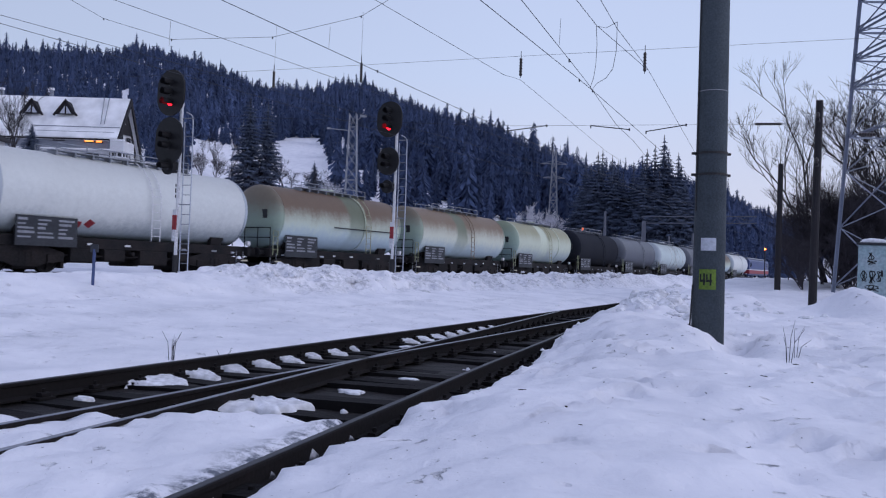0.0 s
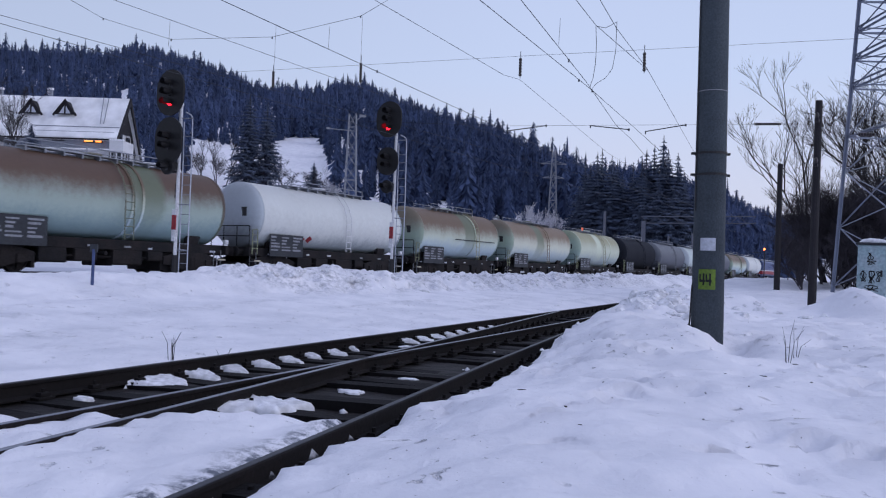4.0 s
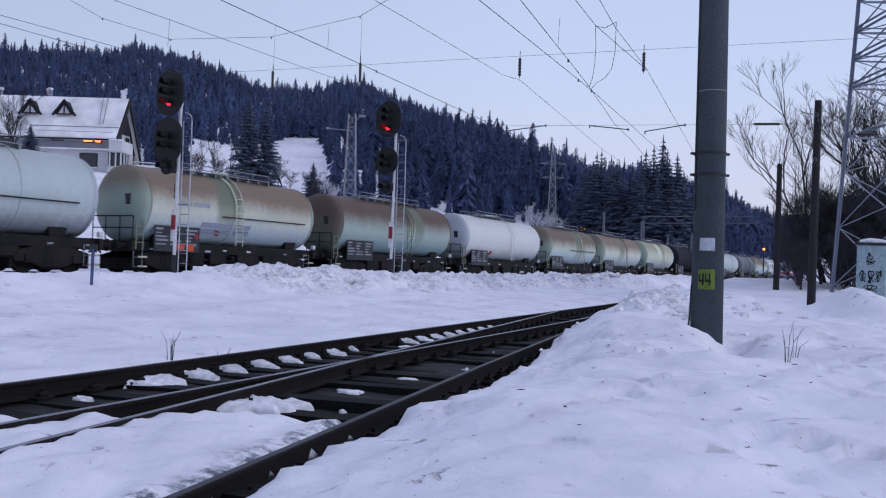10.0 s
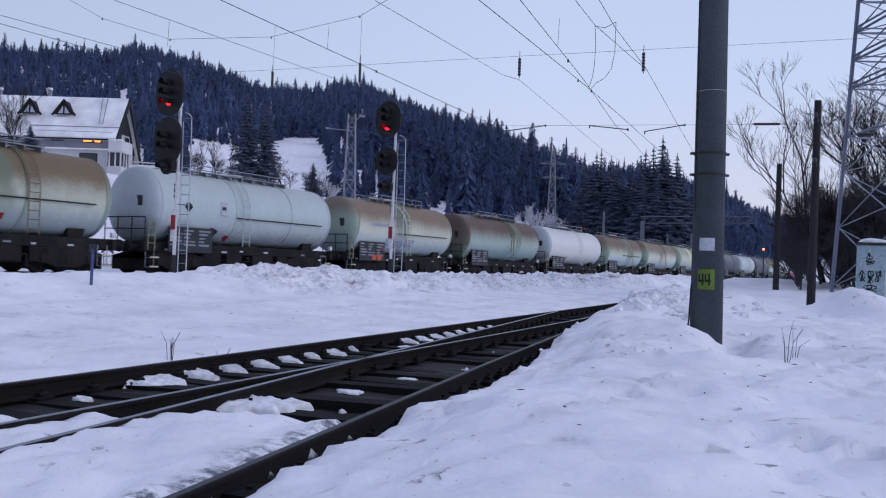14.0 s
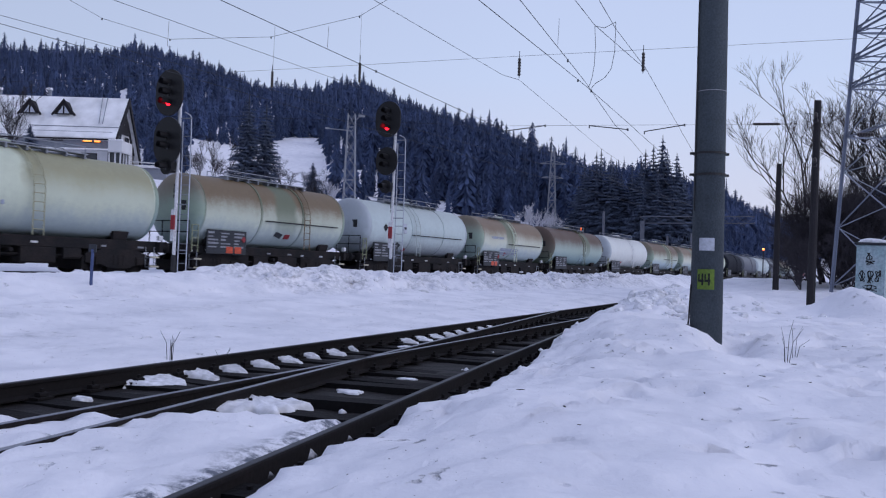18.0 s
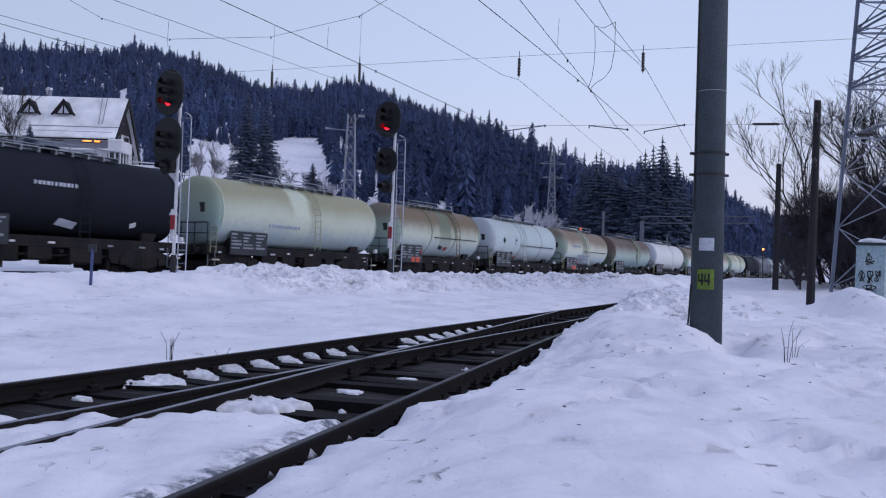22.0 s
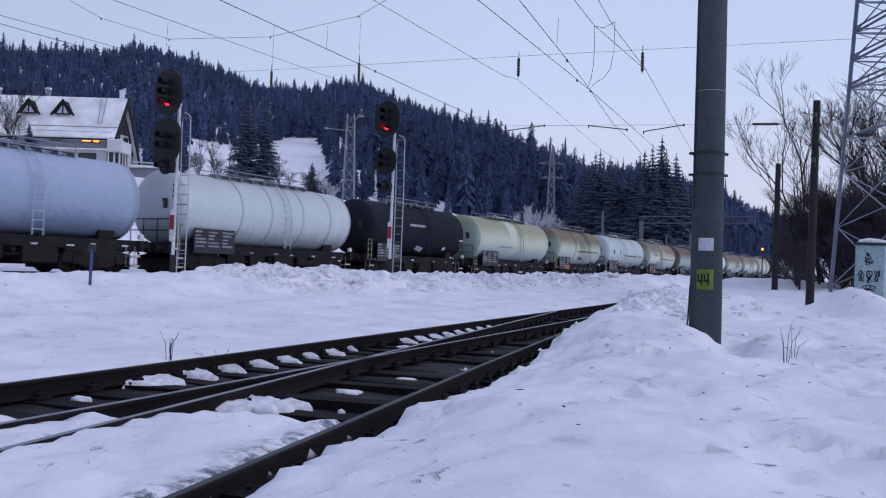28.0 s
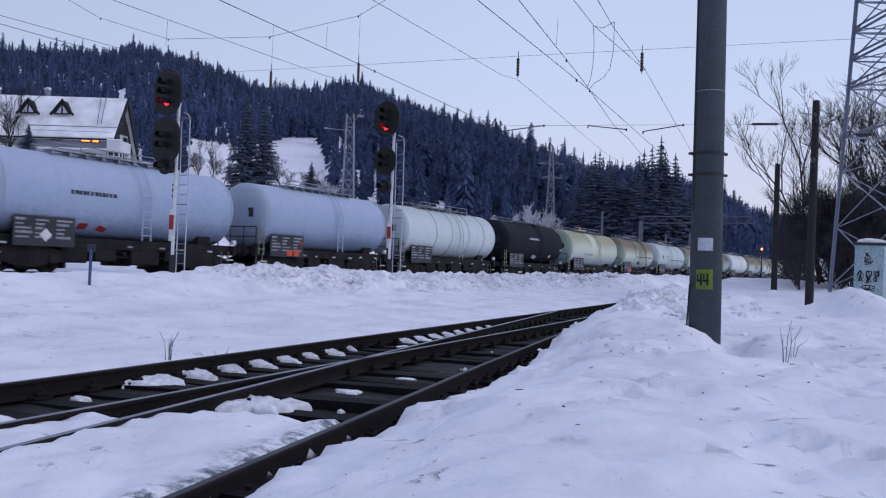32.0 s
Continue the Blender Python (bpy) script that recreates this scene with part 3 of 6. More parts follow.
# ---- wagons ----
def wagon_kit():
    """Meshes shared by all wagons."""
    k = {}
    w = Geo()
    for y in (-0.76, 0.76):
        sgn = 1 if y > 0 else -1
        w.lathe([(-0.07 * sgn, 0.42), (-0.07 * sgn, 0.50), (-0.03 * sgn, 0.47), (0.06 * sgn, 0.46), (0.07 * sgn, 0.40), (0.02 * sgn, 0.38), (0.02 * sgn, 0.14), (0.09 * sgn, 0.12), (0.09 * sgn, 0.02)], 20, pose(0, y, 0, 0, 0, 90))
    w.tube([(0, -1.0, 0), (0, 1.0, 0)], 0.085, 10)
    for j in range(4):
        a = math.pi / 2 * j
        w.tube([(0.2 * math.cos(a), -0.86, 0.2 * math.sin(a)), (0.36 * math.cos(a), -0.84, 0.36 * math.sin(a))], 0.03, 5)
    k["wheelset"] = w.mesh("wheelset", GRIME)
    b = Geo()
    for y in (-1.0, 1.0):
        b.add([(x, y + d, z) for d in (-0.05, 0.05) for x, z in ((-1.42, 0.70), (-1.42, 0.40), (-0.75, 0.32), (-0.4, 0.2), (0.4, 0.2), (0.75, 0.32), (1.42, 0.40), (1.42, 0.70), (0.7, 0.9), (-0.7, 0.9))],
              [tuple(range(10)), tuple(range(19, 9, -1))] + [(i, 10 + i, 10 + (i + 1) % 10, (i + 1) % 10) for i in range(10)])
        for x in (-0.9, 0.9):
            b.box(x - 0.14, x + 0.14, y - 0.12, y + 0.12, 0.32, 0.62, cut=0.03)
        for x in (-0.22, 0, 0.22):
            b.tube([(x, y, 0.32), (x, y, 0.70)], 0.085, 8)
    b.box(-0.2, 0.2, -1.0, 1.0, 0.48, 0.74, cut=0.03)
    b.box(-0.42, 0.42, -0.95, 0.95, 0.1, 0.5, cut=0.05).box(-1.5, -1.38, -0.95, 0.95, 0.16, 0.6).box(1.38, 1.5, -0.95, 0.95, 0.16, 0.6)
    k["bogie"] = b.mesh("bogie_frame", GRIME)
    u = Geo().lathe([(0, 0.10), (0.34, 0.10), (0.36, 0.13), (0.42, 0.13), (0.43, 0.23), (0.46, 0.235), (0.485, 0.20), (0.49, 0.02)], 14)
    k["buffer"] = u.mesh("buffer", GRIME, True)
    h = Geo().box(0, 0.28, -0.05, 0.05, -0.06, 0.06, cut=0.02).tube([(0.25, 0, 0), (0.42, 0, -0.05), (0.48, 0, -0.2), (0.36, 0, -0.28)], 0.035, 6)
    k["hook"] = h.mesh("coupling_hook", GRIME)
    s = Geo().box(-0.22, 0.22, -0.14, 0.14, 0, 0.03).box(-0.22, 0.22, -0.14, 0.14, -0.36, -0.33)
    for x in (-0.2, 0.2):
        s.tube([(x, 0.12, 0.42), (x, 0.12, -0.35)], 0.018, 5)
        s.tube([(x, 0.12, -0.34), (x, -0.12, -0.34)], 0.018, 5)
    k["step"] = s.mesh("step", STEEL)
    st = Geo().box(-0.2, 0.2, -0.012, 0.012, -0.03, 0.03)
    k["edge"] = st.mesh("step_edge", material("yellowed_white_paint", (0.6, 0.55, 0.42), 0.6))
    return k


KITPALE = material("dusty_grey_paint", (0.27, 0.28, 0.31), 0.7, dark=0.5, stain=4)
KIT = wagon_kit()


def tank_wagon(length, tank, end, rings, label, radius=1.5, rail_top=True, panel=True, ladder=0.1, logo=None, belt=False, marks=()):
    """A four-axle tank wagon, centred at the origin on the rail head, heading along x; its near flank faces -y."""
    ob = thing("tank_wagon", Matrix(), label, "tank wagon", "wagons of the passing train")
    L = length - 1.25
    hx, zc, r = (length - 1.5) / 2, 2.72, radius
    prof = [(-hx, 0.02)] + [(-hx + 0.42 * (1 - math.cos(a)), r * math.sin(a)) for a in (math.pi / 2 * i / 9 for i in range(1, 10))]
    prof += [(-hx + 0.55, r)]
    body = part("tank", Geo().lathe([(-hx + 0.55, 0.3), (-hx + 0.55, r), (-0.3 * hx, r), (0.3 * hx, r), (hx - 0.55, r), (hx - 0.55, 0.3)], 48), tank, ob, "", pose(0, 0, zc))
    body.data.set_sharp_from_angle(angle=radians(35))
    body.data.shade_smooth()
    body.data.set_sharp_from_angle(angle=radians(35))
    for turn in (0, 180):
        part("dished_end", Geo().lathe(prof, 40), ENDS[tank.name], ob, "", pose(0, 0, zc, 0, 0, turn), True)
    for i, x in enumerate(rings):
        part("ring", Geo().lathe([(-0.05, r - 0.02), (-0.05, r + 0.035), (0.05, r + 0.035), (0.05, r - 0.02)], 40), end, body, "", pose(x * hx, 0, 0))
    # weld seams near the dished ends
    for x in (-1, 1):
        part("end_seam", Geo().lathe([(-0.02, r - 0.01), (-0.02, r + 0.008), (0.02, r + 0.008), (0.02, r - 0.01)], 40), tank, body, "", pose(x * (hx - 0.55), 0, 0))
    dome = Geo().lathe([(0, 0.34), (0.22, 0.34), (0.24, 0.38), (0.28, 0.38), (0.31, 0.3), (0.33, 0.02)], 16, pose(0, 0, 0, 0, -90, 0))
    part("manhole", dome, end, ob, "", pose(0.1, 0, zc + r - 0.08))
    if rail_top:
        w = Geo().box(-hx * 0.52, hx * 0.52, -0.62, -0.2, 0.0, 0.035).box(-hx * 0.52, hx * 0.52, 0.2, 0.62, 0.0, 0.035)
        for i in range(9):
            x = -hx * 0.5 + hx * i / 8
            w.box(x - 0.03, x + 0.03, -0.62, 0.62, -0.16, 0.0)
        part("roof_walkway", w, STEEL, ob, "steel grating on the crown", pose(0, 0, zc + r + 0.06))
        for y in (-0.62, 0.62):
            g = Geo().tube([(-hx * 0.5, y, 0), (-hx * 0.5, y, 0.24), (hx * 0.5, y, 0.24), (hx * 0.5, y, 0)], 0.022, 6)
            for i in range(1, 5):
                g.tube([(-hx * 0.5 + hx * i / 5, y, 0), (-hx * 0.5 + hx * i / 5, y, 0.24)], 0.018, 5)
            part("handrail", g, STEEL, ob, "", pose(0, 0, zc + r + 0.09))
    for y in (-1, 1):
        g = Geo()
        for x in (ladder * hx - 0.2, ladder * hx + 0.2):
            pts = [(x, y * (r + 0.13) * math.sin(a), zc + (r + 0.13) * math.cos(a)) for a in (0.38, 0.7, 1.05, 1.4, 1.6)] + [(x, y * (r + 0.13), 1.25)]
            g.tube(pts, 0.022, 5)
        for z in (1.45, 1.75, 2.05, 2.35, 2.65, 2.95, 3.25):
            q = r + 0.13 if z < zc else math.sqrt((r + 0.13) ** 2 - (z - zc) ** 2)
            g.tube([(ladder * hx - 0.2, y * q, z), (ladder * hx + 0.2, y * q, z)], 0.016, 5)
        part("ladder", g, end, ob)
    # underframe
    f = Geo()
    for y in (-0.95, 0.95):
        f.box(-L / 2, L / 2, y - 0.07, y + 0.07, 0.88, 1.26, cut=0.02)
    f.box(-L / 2, L / 2, -0.25, 0.25, 0.92, 1.2, cut=0.03)
    for x in (-L / 2 + 0.08, L / 2 - 0.08):
        f.box(x - 0.08, x + 0.08, -1.28, 1.28, 0.86, 1.26, cut=0.02)
    for x in (-0.3, 0.3):
        f.box(x * L - 0.1, x * L + 0.1, -0.95, 0.95, 0.9, 1.24)
    part("underframe", f, GRIME, ob)
    for x in (-0.355, 0.355):
        for y in (-1, 1):
            sd = Geo().add([(-0.28, 0.75 * y, 1.2), (0.28, 0.75 * y, 1.2), (0.34, 0.85 * y, 1.6), (-0.34, 0.85 * y, 1.6), (-0.28, 0.95 * y, 1.2), (0.28, 0.95 * y, 1.2), (0.34, 1.06 * y, 1.56), (-0.34, 1.06 * y, 1.56)],
                            [(0, 1, 2, 3), (7, 6, 5, 4), (0, 4, 5, 1), (3, 2, 6, 7), (0, 3, 7, 4), (1, 5, 6, 2)])
            part("saddle", sd, GRIME, ob, "", pose(x * L, 0, 0))
    d = Geo().box(-0.9, 0.9, -0.3, 0.3, 0.58, 0.88, cut=0.08).tube([(-1.3, -0.6, 0.7), (1.6, -0.6, 0.7)], 0.03, 6)
    d.tube([(-0.5, -1.0, 0.62), (-0.5, 1.0, 0.62)], 0.12, 10)
    for x0_, x1_, z0_ in ((-2.6, -1.55, 0.36), (-1.2, -0.3, 0.42), (0.4, 1.7, 0.32), (2.0, 2.7, 0.5)):
        d.box(x0_, x1_, -1.05, -0.5, z0_, 0.9, cut=0.06).box(x0_ + 0.2, x1_ - 0.1, 0.45, 1.0, z0_ - 0.05, 0.9, cut=0.06)
    d.tube([(-L * 0.27, -0.9, 0.62), (L * 0.27, -0.9, 0.62)], 0.035, 6)
    d.tube([(-1.6, -0.75, 0.6), (2.2, -0.75, 0.55)], 0.05, 6)
    part("brake_gear", d, GRIME, ob)
    part("outlet_valve", Geo().tube([(0, -1.15, 0.75), (0, 1.15, 0.75)], 0.075, 10).tube([(0, 0, 0.75), (0, 0, 1.4)], 0.14, 10), GRIME, ob)
    for sx in (-1, 1):
        bo = part("bogie", KIT["bogie"], GRIME, ob, "", pose(sx * (L / 2 - 1.85), 0, 0))
        for ax in (-0.9, 0.9):
            part("wheelset", KIT["wheelset"], GRIME, bo, "", pose(ax, 0, 0.46))
        for y in (-0.875, 0.875):
            part("buffer", KIT["buffer"], GRIME, ob, "", pose(sx * L / 2, y, 1.05) @ pose(0, 0, 0, 0, 0, 0 if sx > 0 else 180))
        part("coupling_hook", KIT["hook"], GRIME, ob, "", pose(sx * L / 2, 0, 1.05) @ pose(0, 0, 0, 0, 0, 0 if sx > 0 else 180))
        for y in (-1, 1):
            part("step", KIT["step"], GRIME, ob, "", pose(sx * (L / 2 - 0.45), y * 1.2, 0.62))
            for z in (0.66, 0.30):
                part("step_edge", KIT["edge"], GRIME, ob, "white-painted step edge", pose(sx * (L / 2 - 0.45), y * 1.36, z))
    # end railing over the rear headstock
    g = Geo()
    for y in (-1.15, -0.4, 0.4, 1.15):
        g.tube([(0, y, 1.24), (0, y, 2.2)], 0.022, 5)
    for z in (1.75, 2.2):
        g.tube([(0, -1.15, z), (0, 1.15, z)], 0.022, 5)
    part("end_railing", g, GRIME, ob, "", pose(-L / 2 + 0.12, 0, 0))
    g = Geo()
    for x in (-0.16, 0.16):
        g.tube([(x, 0, 0.95), (x, 0, 2.05)], 0.024, 5)
    for z in (1.2, 1.5, 1.8, 2.05):
        g.tube([(-0.16, 0, z), (0.16, 0, z)], 0.018, 5)
    part("end_ladder", g, LADDER, ob, "short yellowed end ladder", pose(-L / 2 + 0.32, -1.3, 0))
    if panel:
        x0 = -hx * 0.62
        b = part("data_panel", Geo().box(-1.15, 1.15, -0.015, 0.015, -0.60, 0.40), GREYPANEL, ob, "dark data panel with pale lines of unreadable writing", pose(x0, -1.32, 1.50))
        for i, x in enumerate((-1.08, -0.36, 0.42)):
            for j in range(5):
                w_ = (0.34, 0.56, 0.48, 0.28, 0.6)[(2 * i + 3 * j) % 5]
                part("writing_bar", Geo().box(x, x + w_, -0.022, -0.016, 0.24 - 0.145 * j, 0.24 - 0.145 * j + (0.085, 0.055, 0.07)[(i + j) % 3]), KITPALE, b)
        if panel == "hazard":
            for x in (0.16, 0.66):
                part("hazard_plate", Geo().box(-0.19, 0.19, -0.03, -0.018, -0.14, 0.14), ORANGE, b, "orange hazard plate", pose(x, 0, -0.42))
            part("hazard_diamond", Geo().box(-0.10, 0.10, -0.01, 0.01, -0.10, 0.10), RED, b, "red hazard diamond", pose(0.98, -0.03, 0.05, 0, 45, 0))
        elif panel == "diamond":
            part("hazard_diamond", Geo().box(-0.16, 0.16, -0.01, 0.01, -0.16, 0.16), WHITE, b, "white hazard diamond", pose(0.02, -0.03, -0.22, 0, 45, 0))
    if belt:
        g = Geo().tube([(-0.55 * hx + 0.5, -r - 0.05, -0.28), (0.55 * hx, -r - 0.05, -0.28)], 0.03, 6)
        part("side_pipe", g, DARK, ob, "", pose(0.25 * hx, 0, zc))
    if logo:
        x, z, w_, h_, mat_ = logo
        q = math.sqrt(max(0.1, r * r - z * z)) + 0.012
        n, at_ = max(4, int(w_ / (1.1 * h_))), -w_ / 2
        for i in range(n):
            b_ = w_ / n * (0.55, 0.8, 0.68, 0.74, 0.5)[i % 5]
            part("lettering_bar", Geo().box(at_, at_ + b_, -q - 0.005, -q + 0.02, z - h_ / 2, z + h_ / 2), mat_, ob, "faded unreadable lettering", pose(x * hx, 0, zc))
            at_ += w_ / n
    for x, z, w_, h_, mat_, rot_, lab in marks:
        a = math.asin(max(-1, min(1, z / r)))
        m = Matrix.Translation((x * hx, 0, zc)) @ pose(0, 0, 0, -math.degrees(a), 0, 0) @ pose(0, -r - 0.008, 0, 0, rot_, 0)
        part("placard", Geo().box(-w_ / 2, w_ / 2, -0.012, 0.012, -h_ / 2, h_ / 2), mat_, ob, lab, m)
    part("data_plate", Geo().box(-0.3, 0.3, -0.02, 0.02, -0.2, 0.2), DARK, ob, "small dark plate on the dished end", pose(-hx + 0.06, -0.55, zc + 0.12, 0, 0, 90))
    for i in range(7):
        x = -L * 0.47 + L * 0.94 * ((i * 0.618 + radius * 3.7 + length * 1.31) % 1.0)
        part("frame_mark", Geo().box(-0.16 + 0.02 * i, 0.14, -0.008, 0.008, -0.035, 0.035), (PALE, KITPALE, WHITE)[i % 3], ob, "small pale painted mark", pose(x, -1.03, 0.98 + 0.03 * (i % 3)))
    part("lamp_bracket", Geo().box(-0.09, 0.09, -0.07, 0.07, -0.1, 0.1, cut=0.03), WHITE, ob, "", pose(L / 2 - 0.1, -1.2, 1.4))
    return ob


MOSS = (0.13, 0.165, 0.105)
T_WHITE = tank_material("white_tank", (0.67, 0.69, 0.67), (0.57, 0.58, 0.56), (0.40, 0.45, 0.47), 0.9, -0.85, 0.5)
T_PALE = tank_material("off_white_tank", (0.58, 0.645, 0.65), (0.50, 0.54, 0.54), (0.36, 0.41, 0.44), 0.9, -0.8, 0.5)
# bluish low colours on these shells: snow light from below, put into the belly paint
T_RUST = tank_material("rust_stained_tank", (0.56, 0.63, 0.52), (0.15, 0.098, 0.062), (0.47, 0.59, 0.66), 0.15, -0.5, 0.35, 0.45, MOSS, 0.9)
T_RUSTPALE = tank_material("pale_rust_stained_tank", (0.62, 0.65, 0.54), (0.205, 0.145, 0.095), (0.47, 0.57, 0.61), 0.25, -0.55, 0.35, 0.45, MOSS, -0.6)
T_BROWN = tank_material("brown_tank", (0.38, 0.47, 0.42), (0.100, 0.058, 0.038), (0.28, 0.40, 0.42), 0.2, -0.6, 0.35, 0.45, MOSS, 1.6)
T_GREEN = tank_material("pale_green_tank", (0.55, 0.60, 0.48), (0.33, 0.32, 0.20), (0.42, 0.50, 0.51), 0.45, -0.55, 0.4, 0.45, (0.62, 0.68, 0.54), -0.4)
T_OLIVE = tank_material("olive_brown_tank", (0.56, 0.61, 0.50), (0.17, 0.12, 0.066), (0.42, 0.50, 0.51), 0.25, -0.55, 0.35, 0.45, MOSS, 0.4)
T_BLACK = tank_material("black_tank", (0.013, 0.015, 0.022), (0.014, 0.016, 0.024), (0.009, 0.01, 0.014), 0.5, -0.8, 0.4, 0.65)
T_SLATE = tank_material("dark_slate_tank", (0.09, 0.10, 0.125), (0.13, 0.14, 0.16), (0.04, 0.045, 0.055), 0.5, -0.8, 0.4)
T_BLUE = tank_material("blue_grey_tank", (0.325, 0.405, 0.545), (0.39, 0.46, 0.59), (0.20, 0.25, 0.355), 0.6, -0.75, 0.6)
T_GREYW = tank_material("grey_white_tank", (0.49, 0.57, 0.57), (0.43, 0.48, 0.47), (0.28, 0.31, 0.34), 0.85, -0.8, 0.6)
BLUE_FADED = material("faded_blue_lettering", (0.33, 0.37, 0.46), 0.6, dark=0.8)

T_BLACK.node_tree.nodes["Principled BSDF"].inputs["Specular IOR Level"].default_value = 0.15
# ends darker than their shells: shade on the end faces painted in, along with grime
E_GREY = tank_material("shaded_grey_dished_end", (0.44, 0.49, 0.53), (0.36, 0.39, 0.42), (0.24, 0.27, 0.30), 0.8, -0.7, 0.7)
E_GREEN = tank_material("shaded_olive_dished_end", (0.30, 0.38, 0.30), (0.17, 0.14, 0.10), (0.27, 0.36, 0.35), 0.45, -0.5, 1.0)
E_GREEN_DIM = tank_material("shaded_green_dished_end", (0.30, 0.39, 0.32), (0.24, 0.28, 0.19), (0.26, 0.36, 0.36), 0.5, -0.5, 0.9)
E_BROWN = tank_material("shaded_brown_dished_end", (0.13, 0.115, 0.09), (0.085, 0.055, 0.04), (0.13, 0.16, 0.12), 0.2, -0.5, 0.9)
E_BLUE = tank_material("shaded_blue_dished_end", (0.30, 0.36, 0.46), (0.34, 0.40, 0.49), (0.19, 0.22, 0.29), 0.8, -0.8, 0.5)
ENDS = {"white_tank": E_GREY, "off_white_tank": E_GREY, "grey_white_tank": E_GREY, "rust_stained_tank": E_GREEN, "pale_rust_stained_tank": E_GREEN, "brown_tank": E_BROWN, "pale_green_tank": E_GREEN_DIM, "olive_brown_tank": E_GREEN,
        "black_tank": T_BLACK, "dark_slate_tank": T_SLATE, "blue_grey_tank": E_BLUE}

LAM = 3.5
# Each wagon: where the front end of its tank stands (in units of LAM at 16 s), its length in units, its look.
CONSIST = [
    (58.80, 3.60, T_WHITE, WHITE, (), "white tank wagon behind the locomotive", {}),
    (55.20, 3.60, T_RUST, T_RUST, (0.1,), "rusty orange-brown tank wagon with grey ends", {}),
    (51.65, 3.55, T_SLATE, T_SLATE, (-0.3, 0.3), "dark grey tank wagon with ring bands", {}),
    (48.05, 3.60, T_GREYW, T_WHITE, (-0.15, 0.1, 0.4, 0.7), "grey-white tank wagon with several ring bands", {}),
    (44.50, 3.45, T_SLATE, T_SLATE, (), "dark blue-grey tank wagon, dirty", {}),
    (41.07, 3.36, T_BLACK, T_BLACK, (), "black tank wagon with faded pale marks", {}),
    (37.71, 3.50, T_GREEN, T_GREEN, (0.45,), "pale green tank wagon with brown stains", {}),
    (34.22, 3.74, T_RUSTPALE, T_RUSTPALE, (), "cream tank wagon with a rust-brown stained crown", {}),
    (30.48, 3.45, T_RUST, T_GREEN, (0.3,), "greenish tank wagon with a brown crown", {"belt": True, "ladder": 0.32}),
    (27.03, 3.86, T_WHITE, WHITE, (), "clean white tank wagon with a smooth shell", {"marks": ((-0.42, -1.0, 0.42, 0.26, RED, 0, "red mark"), (-0.33, -0.95, 0.3, 0.3, RED, 30, "red mark"))}),
    (23.17, 3.80, T_BROWN, T_RUST, (0.14, 0.22), "dark brown stained tank wagon with one ring", {}),
    (19.37, 3.45, T_RUSTPALE, T_GREEN, (-0.05,), "greenish cream tank wagon with a rusty crown", {"panel": "hazard", "belt": True, "ladder": -0.03, "logo": (-0.5, 0.1, 1.9, 0.16, BLUE_FADED), "marks": ((-0.12, -0.66, 2.8, 0.22, BLUE_FADED, 0, "faded blue panel"), (-0.12, -0.90, 2.8, 0.22, BLUE_FADED, 0, "faded blue panel"), (-0.2, -0.95, 0.4, 0.22, RED, 20, "red mark"))}),
    (15.92, 3.67, T_GREYW, T_GREYW, (-0.2, 0.43), "grey-white tank wagon with two ring bands", {"belt": True, "ladder": -0.12, "marks": ((-0.68, 0.0, 0.3, 0.3, BLACKP, 45, "dark diamond placard"), (-0.34, 0.05, 0.34, 0.55, PALE, 0, "pale worn patch"), (-0.34, -0.05, 0.22, 0.36, GREYPANEL, 0, "dark worn spot"), (-0.40, -0.95, 0.5, 0.4, GREYPANEL, 20, "dark scuffed patch"), (-0.22, -1.15, 0.4, 0.25, RED, 25, "red mark"))}),
    (12.25, 3.37, T_OLIVE, T_OLIVE, (-0.25, 0.3), "olive-brown stained tank wagon with two rings", {"panel": "hazard", "belt": True, "ladder": 0.33, "marks": ((0.02, -0.85, 0.5, 0.25, GREYPANEL, 15, "dark mark"), (0.14, -0.9, 0.35, 0.25, RED, 0, "red mark"))}),
    (8.87, 3.88, T_GREEN, T_GREEN, (), "pale green tank wagon with a smooth shell", {"logo": (-0.25, -0.45, 2.2, 0.17, BLUE_FADED)}),
    (4.99, 3.42, T_BLACK, T_BLACK, (), "black tank wagon with pale data lines", {"logo": (-0.1, 0.3, 1.7, 0.13, PALE), "marks": ((0.02, -1.0, 0.8, 0.3, PALE, 12, "pale smudged mark"), (0.55, -0.9, 0.25, 0.2, WHITE, -20, "small white mark"), (0.88, -0.35, 0.4, 0.12, PALE, 0, "pale line"), (0.88, -0.6, 0.3, 0.25, GREYPANEL, 0, "grey data lines"))}),
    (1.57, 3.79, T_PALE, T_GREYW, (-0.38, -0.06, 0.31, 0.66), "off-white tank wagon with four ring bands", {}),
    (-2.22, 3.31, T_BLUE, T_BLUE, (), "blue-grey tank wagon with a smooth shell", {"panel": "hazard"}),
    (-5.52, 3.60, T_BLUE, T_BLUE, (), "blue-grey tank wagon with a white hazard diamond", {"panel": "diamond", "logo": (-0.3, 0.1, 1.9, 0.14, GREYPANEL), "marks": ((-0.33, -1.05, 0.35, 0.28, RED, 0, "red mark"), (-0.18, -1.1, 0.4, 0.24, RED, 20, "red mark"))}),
]


def run(t):
    """How far the train has gone, in units of LAM, from its place at 16 s; it gathers speed."""
    q = t - 16
    return q + 0.01094 * q * q / 2 + 0.000257 * q ** 3 / 6


TRAIN = []
